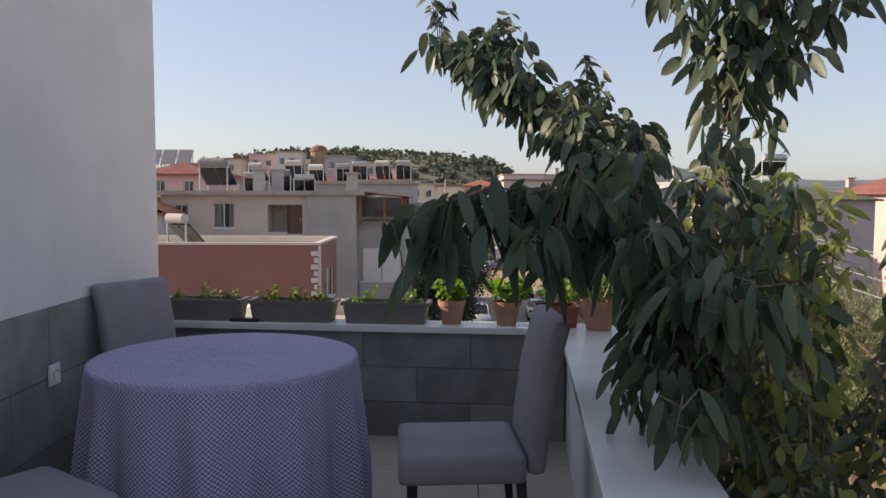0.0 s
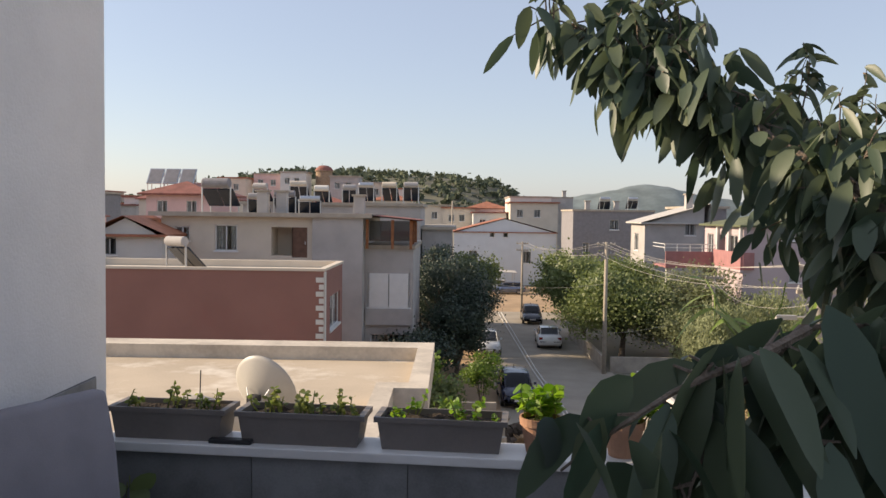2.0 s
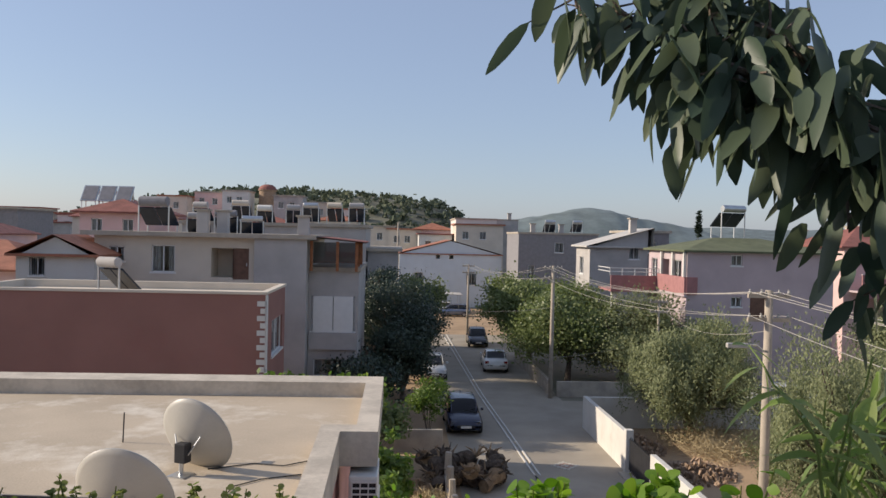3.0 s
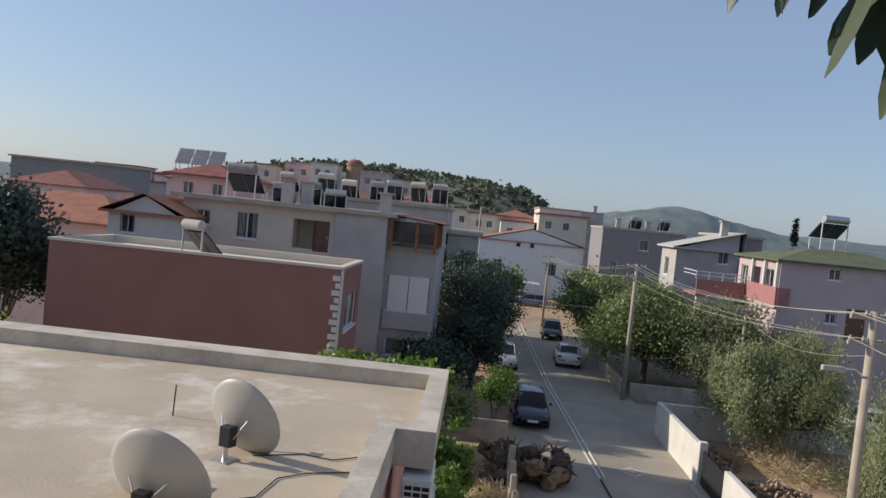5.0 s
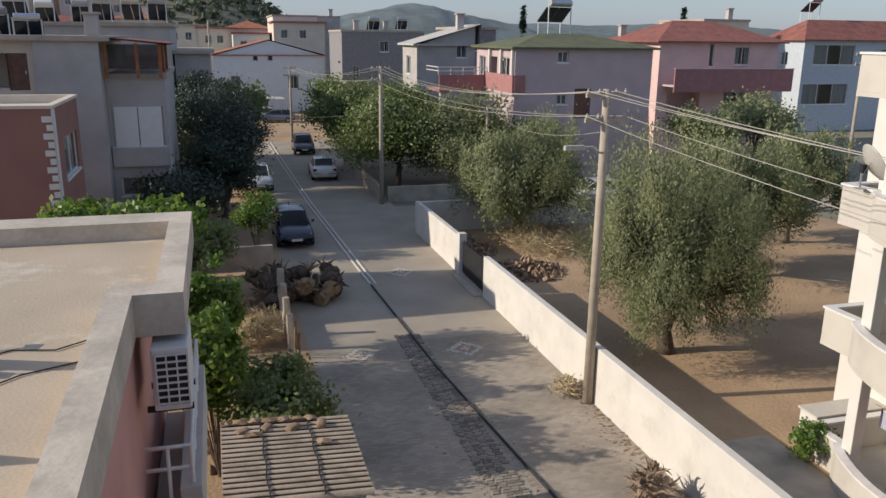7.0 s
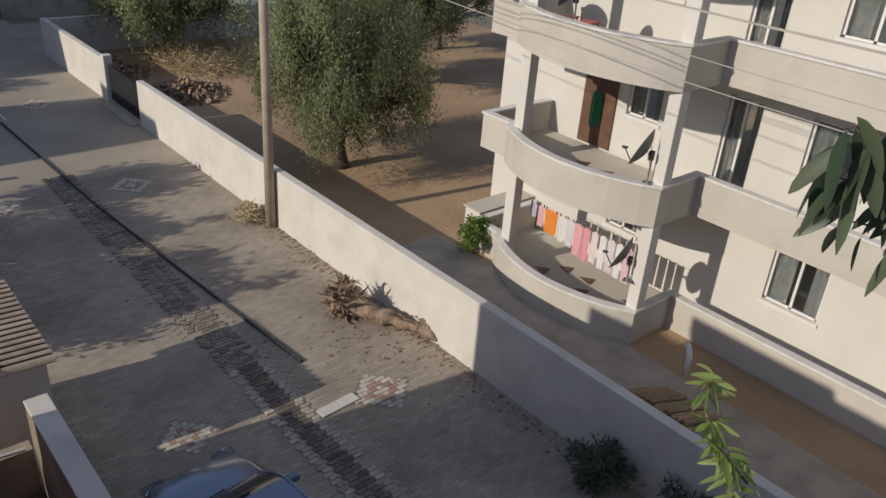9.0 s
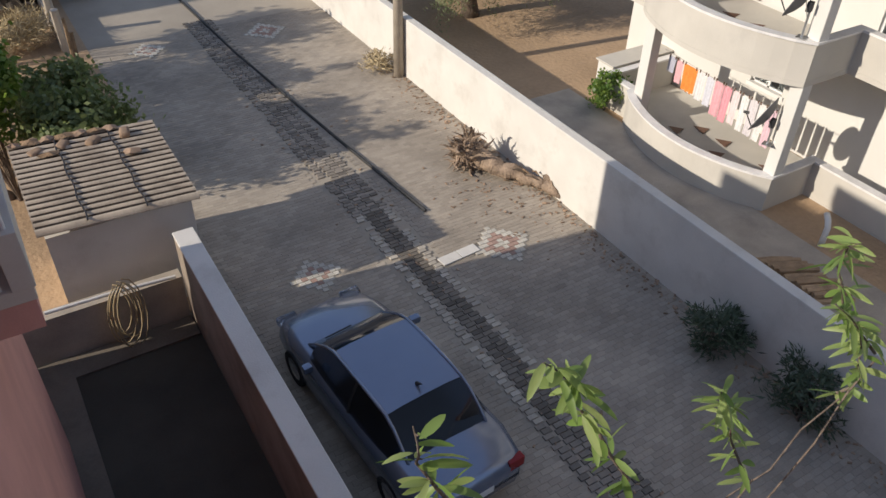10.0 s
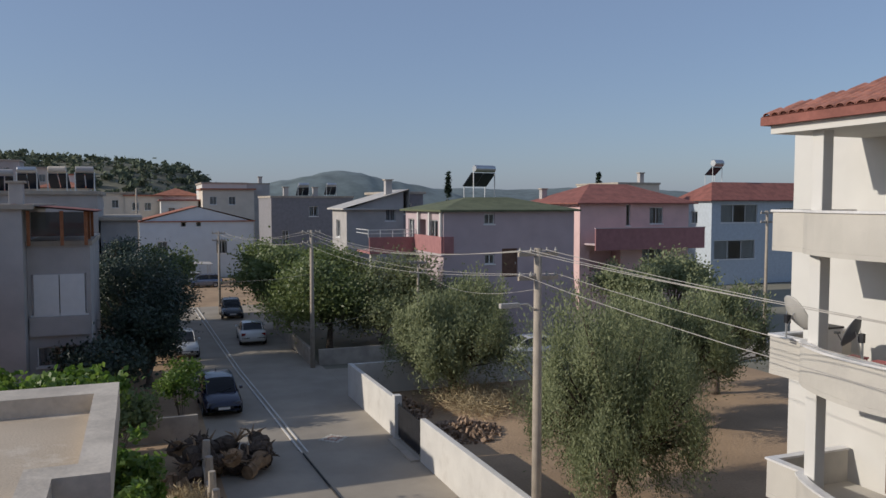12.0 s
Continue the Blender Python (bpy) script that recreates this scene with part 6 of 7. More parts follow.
ol = "grey-green olive tree with a gnarled trunk"
tree("olive_tree", ol + " in bare earth", 13.8, 23.1, 6.8, 2.9, 3.0, 1.5, OLIVE, 1, 250, 250, (0.15, 0.022), 1.0, trunk_r=0.24, trunk_mat=DARK_BARK, upright=0.6)
tree("olive_tree", ol + " inside the garden wall", 14.6, 38.0, 6.0, 3.3, 2.6, 1.1, OLIVE, 2, 180, 210, (0.2, 0.04), 1.0, trunk_r=0.24, trunk_mat=DARK_BARK, upright=0.5)
tree("olive_tree", ol + " beside the apartment house", 20.6, 29.6, 6.4, 2.9, 2.5, 1.2, OLIVE, 3, 165, 190, (0.18, 0.036), 1.0, trunk_mat=DARK_BARK, upright=0.5)
tree("olive_tree", ol + " beyond the garden", 27.0, 34.0, 5.9, 2.6, 2.3, 1.1, OLIVE, 4, 110, 130, (0.2, 0.05), 0.5, upright=0.5)
tree("garden_tree", "leafy green tree at the street corner", 12.0, 53.0, 7.0, 3.6, 3.1, 1.3, BROAD, 5, 170, 150, (0.24, 0.09), 0.5)
tree("garden_tree", "leafy green tree over the side wall", 10.6, 60.5, 7.0, 3.3, 3.1, 1.3, BROAD, 6, 140, 130, (0.26, 0.1), 0.5)
tree("olive_tree", ol + " behind the corner pole", 15.0, 51.0, 6.4, 3.3, 2.9, 1.1, OLIVE, 7, 150, 140, (0.22, 0.07), 0.5)
tree("olive_tree", ol + " in the side street", 19.3, 48.3, 5.2, 2.2, 2.0, 1.2, OLIVE, 8, 80, 100, (0.22, 0.07), 0.5)
tree("garden_tree", "dense dark tree beside the grey house", 0.5, 51.5, 7.9, 2.6, 3.8, 0.8, DARK_LEAF, 9, 170, 140, (0.2, 0.05), 0.35)
tree("garden_tree", "dense dark tree between house and street", -0.2, 57.0, 7.8, 2.3, 3.3, 1.0, DARK_LEAF, 18, 120, 110, (0.2, 0.06), 0.35)
tree("garden_tree", "dense dark bush beside the street", 0.9, 45.5, 6.2, 2.0, 3.0, 0.5, DARK_LEAF, 19, 120, 120, (0.2, 0.06), 0.4)
tree("garden_tree", "green tree by the white gable house", 2.6, 69.0, 6.2, 2.2, 2.2, 1.4, BROAD, 10, 80, 90, (0.28, 0.12), 0.5)
tree("garden_tree", "green tree by the street end", 11.6, 74.0, 6.0, 2.6, 2.4, 1.4, BROAD, 11, 80, 90, (0.28, 0.12), 0.5)
tree("garden_tree", "green tree beside the mauve house", 31.5, 48.0, 5.7, 2.4, 2.0, 1.2, OLIVE, 12, 80, 90, (0.25, 0.08), 0.5)
tree("garden_tree", "green tree among the far gardens", 40.0, 54.0, 5.6, 3.4, 2.0, 1.0, OLIVE, 13, 80, 90, (0.3, 0.1), 0.5)
tree("garden_tree", "broad tree beside the red house", -19.2, 33.5, 10.0, 2.5, 3.6, 2.5, DARK_LEAF, 14, 150, 130, (0.25, 0.09), 0.5)
tree("garden_tree", "low green tree below the roofs", -16.6, 26.5, 5.0, 2.6, 2.0, 1.0, OLIVE, 15, 90, 100, (0.22, 0.07), 0.5)
for x, y, h in ((40.9, 105, 13.8), (65.2, 105, 13.9)):
    tree("cypress", "narrow dark cypress on the skyline", x, y, h, 0.55, h / 2, 1.0, DARK_LEAF, int(x), 60, 60, (0.5, 0.16), 0.2, conical=True)
# vines, hedges and weeds left of the street
tree("grape_vine", "bright green grape vine climbing over a trellis", -1.2, 26.4, 4.8, 1.3, 0.55, 0, VINE, 21, 40, 70, (0.2, 0.1), 0.6, trunk_r=0.07, category="vine")
tree("grape_vine", "bright green grape vine over the trellis edge", -3.2, 26.6, 4.85, 1.0, 0.5, 0, VINE, 22, 26, 60, (0.2, 0.1), 0.6, trunk_r=0.07, category="vine")
tree("grape_vine", "bright green vine hanging beside the pink wall", 0.1, 19.3, 4.4, 0.75, 1.8, 0, VINE, 23, 70, 60, (0.16, 0.08), 0.6, trunk_r=0.06, category="vine")
tree("grape_vine", "bright green vine hanging beside the fence", 0.1, 23.2, 4.2, 0.8, 1.7, 0, VINE, 24, 60, 60, (0.17, 0.085), 0.6, trunk_r=0.06, category="vine")
# two trees hidden by the roof, added to throw dappled shade on the road
tree("garden_tree", "unseen green tree added behind the pink house to shade the street", -2.3, 20.5, 4.7, 1.6, 1.7, 1.0, BROAD, 35, 70, 100, (0.2, 0.09), 0.4)
tree("garden_tree", "unseen green tree added among the vines to shade the street", -2.5, 23.9, 4.7, 1.6, 1.7, 1.0, BROAD, 36, 70, 100, (0.2, 0.09), 0.4)
tree("bush", "dark green bush behind the shed", 1.6, 19.0, 2.4, 1.2, 1.1, 0, BROAD, 25, 60, 80, (0.14, 0.06), 0.5, trunk_r=0.05, category="bush")
tree("bush", "dark green bush beside the street fence", 1.5, 21.4, 1.9, 1.0, 0.9, 0, BROAD, 26, 50, 70, (0.14, 0.06), 0.5, trunk_r=0.05, category="bush")
tree("bush", "pale green feathery bush beside the car", 1.9, 37.2, 3.4, 0.9, 1.5, 0, VINE, 27, 50, 60, (0.16, 0.05), 0.5, trunk_r=0.06, category="bush")
tree("bush", "leafy bush in the walled garden", -0.4, 33.6, 2.8, 1.5, 1.2, 0, BROAD, 28, 50, 60, (0.2, 0.08), 0.5, trunk_r=0.06, category="bush")
tree("bush", "dark garden bush behind the vines", -1.0, 40.3, 4.0, 1.9, 1.7, 0, DARK_LEAF, 29, 70, 70, (0.2, 0.08), 0.5, trunk_r=0.06, category="bush")
tree("oleander", "low dark oleander growing from the paving", 9.55, 8.9, 0.85, 0.5, 0.42, 0, DARK_OLIVE, 30, 34, 40, (0.16, 0.02), 0.4, trunk_r=0.03, category="shrub")
tree("oleander", "low dark oleander against the street wall", 9.62, 7.2, 0.95, 0.55, 0.46, 0, DARK_OLIVE, 31, 34, 40, (0.16, 0.02), 0.4, trunk_r=0.03, category="shrub")
tree("bush", "small round bright green bush by the balcony", 13.45, 16.3, 0.95, 0.48, 0.45, 0, VINE, 32, 30, 60, (0.1, 0.05), 0.3, trunk_r=0.03, category="bush")
tree("weeds", "dry weeds at the foot of the pole", 9.5, 20.9, 0.5, 0.45, 0.25, 0, STRAW, 33, 20, 40, (0.16, 0.015), 0.4, trunk_r=0, category="weeds")


# ---- dead wood, stones, straw ----
def stump_log(x, y, rz, label):
    t = thing("uprooted_log", label, "log", x, y, G, rz)
    g = random.Random(41)
    n = 15
    path = [Vector((2.0 * k / n, 0.05 * math.sin(k * 0.9) + g.uniform(-0.02, 0.02), 0.34 - 0.16 * min(1, 1.6 * k / n) + 0.02 * math.sin(k * 1.7))) for k in range(n + 1)]
    part("trunk", Shape().tube(path, [max(0.12, 0.25 - 0.011 * k) + g.uniform(-0.022, 0.022) for k in range(n + 1)], 14), LOG_WOOD, t, smooth=False)
    for k in range(9):
        a = g.uniform(0.5, 2.6)
        x0, w = g.uniform(0.4, 1.5), g.uniform(0.15, 0.4)
        part("bark_strip", Shape().tube([(x0, -0.18 * math.cos(a), 0.19 + 0.17 * math.sin(a)), (x0 + w / 2, -0.19 * math.cos(a + 0.1), 0.2 + 0.17 * math.sin(a)), (x0 + w, -0.15 * math.cos(a), 0.17 + 0.15 * math.sin(a))], [0.012, 0.024, 0.008], 5), DARK_BARK if k % 3 else DEAD_WOOD, t)
    part("broken_stub", Shape().tube([(1.78, 0.04, 0.24), (2.02, 0.20, 0.36), (2.16, 0.27, 0.30), (2.26, 0.30, 0.10)], [0.12, 0.085, 0.075, 0.045], 8), LOG_WOOD, t)
    part("broken_stub", Shape().tube([(1.85, -0.04, 0.18), (2.12, -0.14, 0.14), (2.25, -0.17, 0.08)], [0.13, 0.09, 0.04], 8), LOG_WOOD, t)
    # a solid black plug paints the darkness of the hollow end
    part("hollow_shade_plug", Shape().tube([(1.96, 0.03, 0.18), (2.05, 0.05, 0.16)], [0.10, 0.08], 9), BLACK, t)
    part("root_ball", Shape().tube([(-0.16, 0.02, 0.42), (-0.1, 0, 0.44), (0.02, -0.02, 0.40), (0.14, 0.02, 0.37), (0.22, 0, 0.34)], [0.12, 0.26, 0.32, 0.27, 0.2], 11), LOG_WOOD, t)
    roots = Shape()
    for i in range(300):
        d = rand_dir(g, -0.8, 1.0)
        d.x = -abs(d.x) * 0.5 + 0.12
        q = Vector((-0.04, 0, 0.42)) + rand_dir(g) * 0.27
        path = [q]
        reach = g.uniform(0.05, 0.12) * (1.3 if i % 9 == 0 else 1.0)
        for k in range(4):
            d = (d + rand_dir(g) * 0.6).normalized()
            q = q + d * reach
            q.z = max(0.02, q.z)
            path.append(q)
        r0 = g.uniform(0.04, 0.06) if i % 9 == 0 else g.uniform(0.012, 0.04)
        roots.tube(path, [r0 * k for k in (1.0, 0.85, 0.7, 0.45, 0.15)], 5)
    part("root_tangle", roots, LOG_WOOD, t, "tangled dry roots", kind="stuff")


stump_log(9.0, 15.7, -60, "uprooted tree log with tangled roots lying by the street wall")
g = random.Random(8)
for i in range(24):
    st = thing("tree_stump", "weathered uprooted stump heaped at the roadside", "stump", 3.3 + g.uniform(-1.4, 1.3), 31.2 + g.uniform(-1.1, 1.1), G + 0.04, g.uniform(0, 360), "stumps heaped at the roadside")
    up = 0.0 if i < 13 else 0.42
    a, b = Vector((-0.5, 0, 0.2 + up)), Vector((0.5, g.uniform(-0.25, 0.25), 0.22 + up + g.uniform(-0.08, 0.3)))
    path = [a.lerp(b, k / 6) + rand_dir(g) * 0.06 for k in range(7)]
    part("trunk", Shape().tube(path, [g.uniform(0.14, 0.32) for _ in path], 9), DEAD_WOOD if i % 5 == 0 else DARK_BARK, st, smooth=False)
    rt = Shape()
    for k in range(12):
        q = path[-1] if k < 7 else path[g.randrange(7)]
        d = rand_dir(g, -0.4, 0.9)
        ln = g.uniform(0.25, 0.65)
        rt.tube([q, q + d * ln * 0.5 + rand_dir(g) * 0.06, q + d * ln + rand_dir(g) * 0.1], [g.uniform(0.04, 0.1), 0.045, 0.008], 5)
    part("root_end", rt, DARK_BARK if i % 2 else DEAD_WOOD, st, "splintered roots", kind="stuff")


def gutter_line(y, g):
    """A place near the street gutter at y."""
    return 6.3 + g.gauss(0, 0.35), y


def rubble(x, y, rx, ry, h, count, seed, label, mat=None, size=0.2):
    t = thing("rubble_heap", label, "rubble", x, y, G)
    gg = random.Random(seed)
    s = Shape()
    for _ in range(count):
        a, r = gg.uniform(0, 6.28), gg.random() ** 0.6
        z = h * (1 - r) * gg.random()
        m = pose(rx * r * math.cos(a), ry * r * math.sin(a), z + 0.04, gg.uniform(0, 360), gg.uniform(0, 360), gg.uniform(0, 360))
        k = size * gg.uniform(0.4, 1.1)
        s.box(-k * 0.7, k * 0.7, -k * 0.4, k * 0.4, -k * 0.25, k * 0.25, m)
    part("broken_stone", s, mat or RUBBLE, t, kind="stuff")


rubble(12.7, 32.3, 1.7, 1.5, 0.65, 330, 1, "heap of broken bricks and stones in the garden")
rubble(11.7, 36.6, 1.1, 1.9, 0.6, 210, 2, "heap of stones along the garden wall")
ts = thing("tile_stack", "stack of old tan clay tiles laid in rows on the earth", "tiles", 12.3, 9.35, G)
for k in range(22):
    lay, j = k // 12, k % 12
    yy = -0.72 + 0.125 * j + 0.06 * lay + g.uniform(-0.02, 0.02)
    sx = g.uniform(-0.06, 0.06)
    part("tile", Shape().tube([(sx - 0.36, yy + 0.16, 0.05 + 0.10 * lay), (sx, yy, 0.06 + 0.10 * lay), (sx + 0.36, yy - 0.18, 0.05 + 0.10 * lay)], [0.062, 0.056, 0.05], 7), TAN_TILE, ts)
rubble(1.3, 29.8, 1.1, 1.0, 0.6, 110, 3, "heap of dry roots and stones by the fence", DEAD_WOOD, 0.3)
tree("straw_patch", "patch of tall dry straw-coloured grass", 15.2, 36.0, 0.5, 2.4, 0.25, 0, STRAW, 61, 120, 60, (0.4, 0.012), 0.3, trunk_r=0, category="grass")
tree("straw_patch", "mound of dry straw-coloured grass by the fence", 1.5, 27.0, 0.95, 0.9, 0.5, 0, STRAW, 62, 60, 60, (0.3, 0.012), 0.3, trunk_r=0, category="grass")
fe = thing("roadside_fence", "rough fence of concrete and wooden posts", "fence", 2.5, 24.8, G)
for i, (dy, h, w) in enumerate(((-4.5, 1.0, 0.07), (-3.0, 1.1, 0.06), (-0.6, 1.3, 0.06), (0.2, 1.35, 0.05), (1.4, 1.2, 0.14), (2.6, 1.3, 0.14), (4.2, 1.3, 0.16), (5.6, 1.4, 0.16))):
    part("post", Shape().tube([(0, dy, -0.1), (g.uniform(-0.06, 0.06), dy + g.uniform(-0.08, 0.08), h)], [w, w * 0.8], 6), CONCRETE if w > 0.1 else DEAD_WOOD, fe)
part("low_wall", box(-0.12, 0.1, 1.3, 6.0, -0.1, 0.55), CONCRETE, fe, bevel=0.02)
structure("garden_side_wall", box(10.2, 16.6, 47.9, 48.1, G - 0.1, G + 0.9), CONCRETE, "low concrete wall round the corner garden", bevel=0.02)
structure("street_side_wall", box(9.75, 9.95, 47.9, 62, G - 0.1, G + 0.9), CONCRETE, "low concrete wall along the street", bevel=0.02)
structure("left_garden_wall", box(-3, 2.6, 35.4, 35.6, G - 0.1, G + 1.0), CONCRETE, "low rough garden wall", bevel=0.02)

lt = thing("leaf_litter", "dry leaves, twigs and grit scattered along the street wall", "litter", 0, 0, G)
gg, s = random.Random(91), Shape()
for _ in range(900):
    if gg.random() < 0.6:
        x, y = WALL_X - abs(gg.gauss(0, 0.28)) - 0.03, gg.uniform(4, 21)
    elif gg.random() < 0.5:
        x, y = 9.1 + gg.gauss(0, 0.6), 14.6 + gg.gauss(0, 0.9)
    else:
        x, y = gutter_line(gg.uniform(6, 24), gg)
    if x > WALL_X - 0.02:
        continue
    k = gg.uniform(0.012, 0.04)
    s.box(-k, k, -k * 0.5, k * 0.5, 0, k * 0.5, pose(x, y, 0.003, gg.uniform(-20, 20), gg.uniform(-20, 20), gg.uniform(0, 360)))
part("grit", s, RUBBLE, lt, kind="stuff")

# scrub over the near hill
g = random.Random(77)
v, f = [], []
for _ in range(1500):
    u = g.random()
    x = -150 + 198 * u
    t = g.random()
    hz_ = NEAR_RIDGE(u)
    z = G - 0.1 + (hz_ - G) * math.sin(math.pi * min(1, t * 0.62))
    y = 190 + 180 * t
    if t > 0.85:
        continue
    r = g.uniform(0.6, 1.9)
    c = Vector((x + 27 * (t - 0.5), y, z + r * 0.4))
    for _ in range(16):
        q = c + Vector((g.gauss(0, r * 0.6), g.gauss(0, r * 0.6), abs(g.gauss(0, r * 0.5))))
        d, e = rand_dir(g) * r * 0.55, rand_dir(g) * r * 0.55
        o = len(v)
        v += [tuple(q - d), tuple(q + e), tuple(q + d), tuple(q - e)]
        f.append((o, o + 1, o + 2, o + 3))
me = bpy.data.meshes.new("hill_scrub")
me.from_pydata(v, [], f)
tagged(part("hill_scrub", me, HILL_BUSH), "dark scrub and olive bushes over the hill", "bushes", kind="stuff")

# ================= apartment house: what hangs and stands on its balconies =================
def washing(y, z, w, h, color, label, x=14.1):
    t = thing("laundry", label, "laundry", x, y, z, 0, "washing on the line")
    m = material("cloth_" + label.split()[0], color, 0.9, vary=0.08, scale=14, fine=120, bump=0.2)
    s = Shape()
    nx = 10
    for i in range(nx + 1):
        for j in range(6):
            u = i / nx - 0.5
            s.v.append((0.02 * math.sin(i * 1.9 + y * 7) * (0.3 + j / 5) + 0.004, u * w * (1 - 0.08 * j / 5), -h * j / 5 + 0.01 * math.sin(i * 2.3) * j / 5))
    for i in range(nx):
        for j in range(5):
            a = i * 6 + j
            s.f.append((a, a + 6, a + 7, a + 1))
    part("cloth", s, m, t, smooth=True)
    for k in (-0.4, 0.4):
        part("peg", box(-0.012, 0.012, k * w - 0.01, k * w + 0.01, -0.03, 0.04), WOOD_BROWN, t)


ln = thing("clothes_line", "thin white clothes line across the balcony", "clothes line", 14.1, 0, 0)
part("line", Shape().tube([(0, 15.3, -6.12), (0, 13.5, -6.21), (0, 11.6, -6.18)], 0.006, 5), WIRE, ln)
items = ((15.02, 0.22, 0.38, (0.45, 0.46, 0.55), "grey small cloth pegged on the line"), (14.78, 0.2, 0.55, (0.70, 0.42, 0.45), "pink garment pegged on the line"), (14.45, 0.42, 0.62, (0.75, 0.25, 0.05), "orange towel pegged on the line"),
         (14.08, 0.22, 0.68, (0.72, 0.70, 0.70), "white garment pegged on the line"), (13.84, 0.22, 0.7, (0.62, 0.62, 0.68), "pale garment pegged on the line"), (13.58, 0.26, 0.82, (0.72, 0.38, 0.42), "pinkish towel pegged on the line"), (13.32, 0.22, 0.86, (0.70, 0.33, 0.38), "rose towel pegged on the line"),
         (13.08, 0.2, 0.8, (0.73, 0.62, 0.62), "cream garment pegged on the line"), (12.84, 0.2, 0.84, (0.74, 0.73, 0.72), "whitish shirt pegged on the line"), (12.60, 0.22, 0.84, (0.66, 0.62, 0.64), "greyish shirt pegged on the line"), (12.36, 0.2, 0.86, (0.74, 0.72, 0.70), "light shirt pegged on the line"), (12.12, 0.22, 0.88, (0.70, 0.50, 0.56), "lilac garment pegged on the line"))
for y, w, h, col, lab in items:
    washing(y, -6.2, w, h, col, lab)
# three of these dishes carry back-side shade in their darker paint
satellite_dish(13.36, 11.55, -6.5, 0.42, 200, 24, 0.5, "satellite dish with shade in its dark colour, fixed to the balcony column", DISH_SHADED)
satellite_dish(13.36, 11.55, -4.25, 0.42, 200, 24, 0.6, "satellite dish with shade in its dark colour, fixed to the balcony column", DISH_SHADED)
satellite_dish(13.42, 15.95, -1.45, 0.42, 75, 28, 0.45, "grey satellite dish standing on the balcony front")
satellite_dish(13.6, 14.2, LV[2], 0.34, 200, 25, 1.1, "grey satellite dish on a tall mast on the balcony", DISH_SHADED)
hs = thing("green_hose", "bundle of green hose hanging on the balcony wall", "hose", X_W - 0.10, 15.0, -4.1)
for k in range(4):
    pts = [(-0.02 * k, 0.05 * (k - 1.5) + 0.045 * math.sin(a * 0.45), 0.38 * (1 + 0.05 * k) * math.cos(a * 0.45)) for a in range(15)]
    part("coil", Shape().tube(pts, 0.024, 6), HOSE_GREEN, hs, smooth=True)
sd = thing("brown_shutter", "brown wooden shutter door on the balcony wall", "shutter", X_W - 0.03, 15.0, -5.05)
part("leaf", box(-0.03, 0.02, -0.5, 0.5, 0.02, 2.0), WOOD_BROWN, sd, bevel=0.01)
for z in (0.4, 1.0, 1.6):
    part("batten", box(-0.045, -0.03, -0.48, 0.48, z - 0.05, z + 0.05), WOOD_BROWN, sd)
RED_PLASTIC = material("red_plastic", (0.42, 0.05, 0.06), 0.45, vary=0.06, bump=0.03)
for y, z in ((15.2, LV[2]), (14.6, LV[2])):
    st = thing("plastic_stool", "red plastic stool on the balcony", "stool", 14.6, y, z, 10)
    part("seat", box(-0.18, 0.18, -0.18, 0.18, 0.42, 0.46), RED_PLASTIC, st, bevel=0.015)
    for i in (-1, 1):
        for j in (-1, 1):
            part("leg", Shape().tube([(i * 0.18, j * 0.18, 0), (i * 0.14, j * 0.14, 0.42)], 0.02, 6), RED_PLASTIC, st)
bk = thing("storage_box", "low white cabinet on the balcony", "cabinet", 14.4, 15.9, LV[2])
part("body", box(-0.25, 0.25, -0.3, 0.3, 0.0, 1.0), WHITE_METAL, bk, bevel=0.01)
part("lid", box(-0.27, 0.27, -0.32, 0.32, 1.0, 1.04), BLACK, bk)
# low side walls and path in front of the apartment house
structure("apartment_path", box(11.7, 13.35, 2, 17.6, G - 0.1, G + 0.04), CONCRETE, "grey concrete path beside the apartment house", "path")
lb = thing("garden_box", "low rendered block at the end of the balcony", "block", 14.4, 17.0, G)
part("body", box(-0.45, 1.6, -0.28, 0.28, -0.05, 0.85), HOUSE_WHITE, lb, bevel=0.015)
part("top", box(-0.5, 1.65, -0.33, 0.33, 0.852, 0.9), BALC_GREY, lb, bevel=0.01)
vp = thing("vent_pipe", "bent white vent pipe rising beside the wall", "pipe", 13.54, 9.84, G)
part("pipe", Shape().tube([(0, 0, -0.1), (0, 0, 0.45), (0.05, 0.08, 0.58), (0.16, 0.2, 0.6)], 0.06, 10), WHITE_METAL, vp, smooth=True)

# clay tiles along the eaves of the apartment house
ridge_x0, eave_z, slope = 13.1, 3.30, (5.6 - 3.29) / (19 - 13.1)
tile = Shape()
for k in range(7):
    a = math.pi * k / 6
    for yy, rr in ((0.0, 0.11), (0.40, 0.095)):
        tile.v += [(yy, rr * math.cos(a), rr * 0.62 * math.sin(a)), (yy, (rr - 0.014) * math.cos(a), (rr - 0.014) * 0.62 * math.sin(a))]
for k in range(6):
    o, q = 4 * k, 4 * k + 4
    tile.f += [(o, q, q + 2, o + 2), (o + 1, o + 3, q + 3, q + 1), (o, o + 1, q + 1, q), (o + 2, q + 2, q + 3, o + 3)]
tile_mesh = tile.mesh("tile", smooth=False)
roof_ob = [c for c in apt.children if c.name.startswith("roof")][0]
tilt = -math.degrees(math.atan(slope))
count = 0
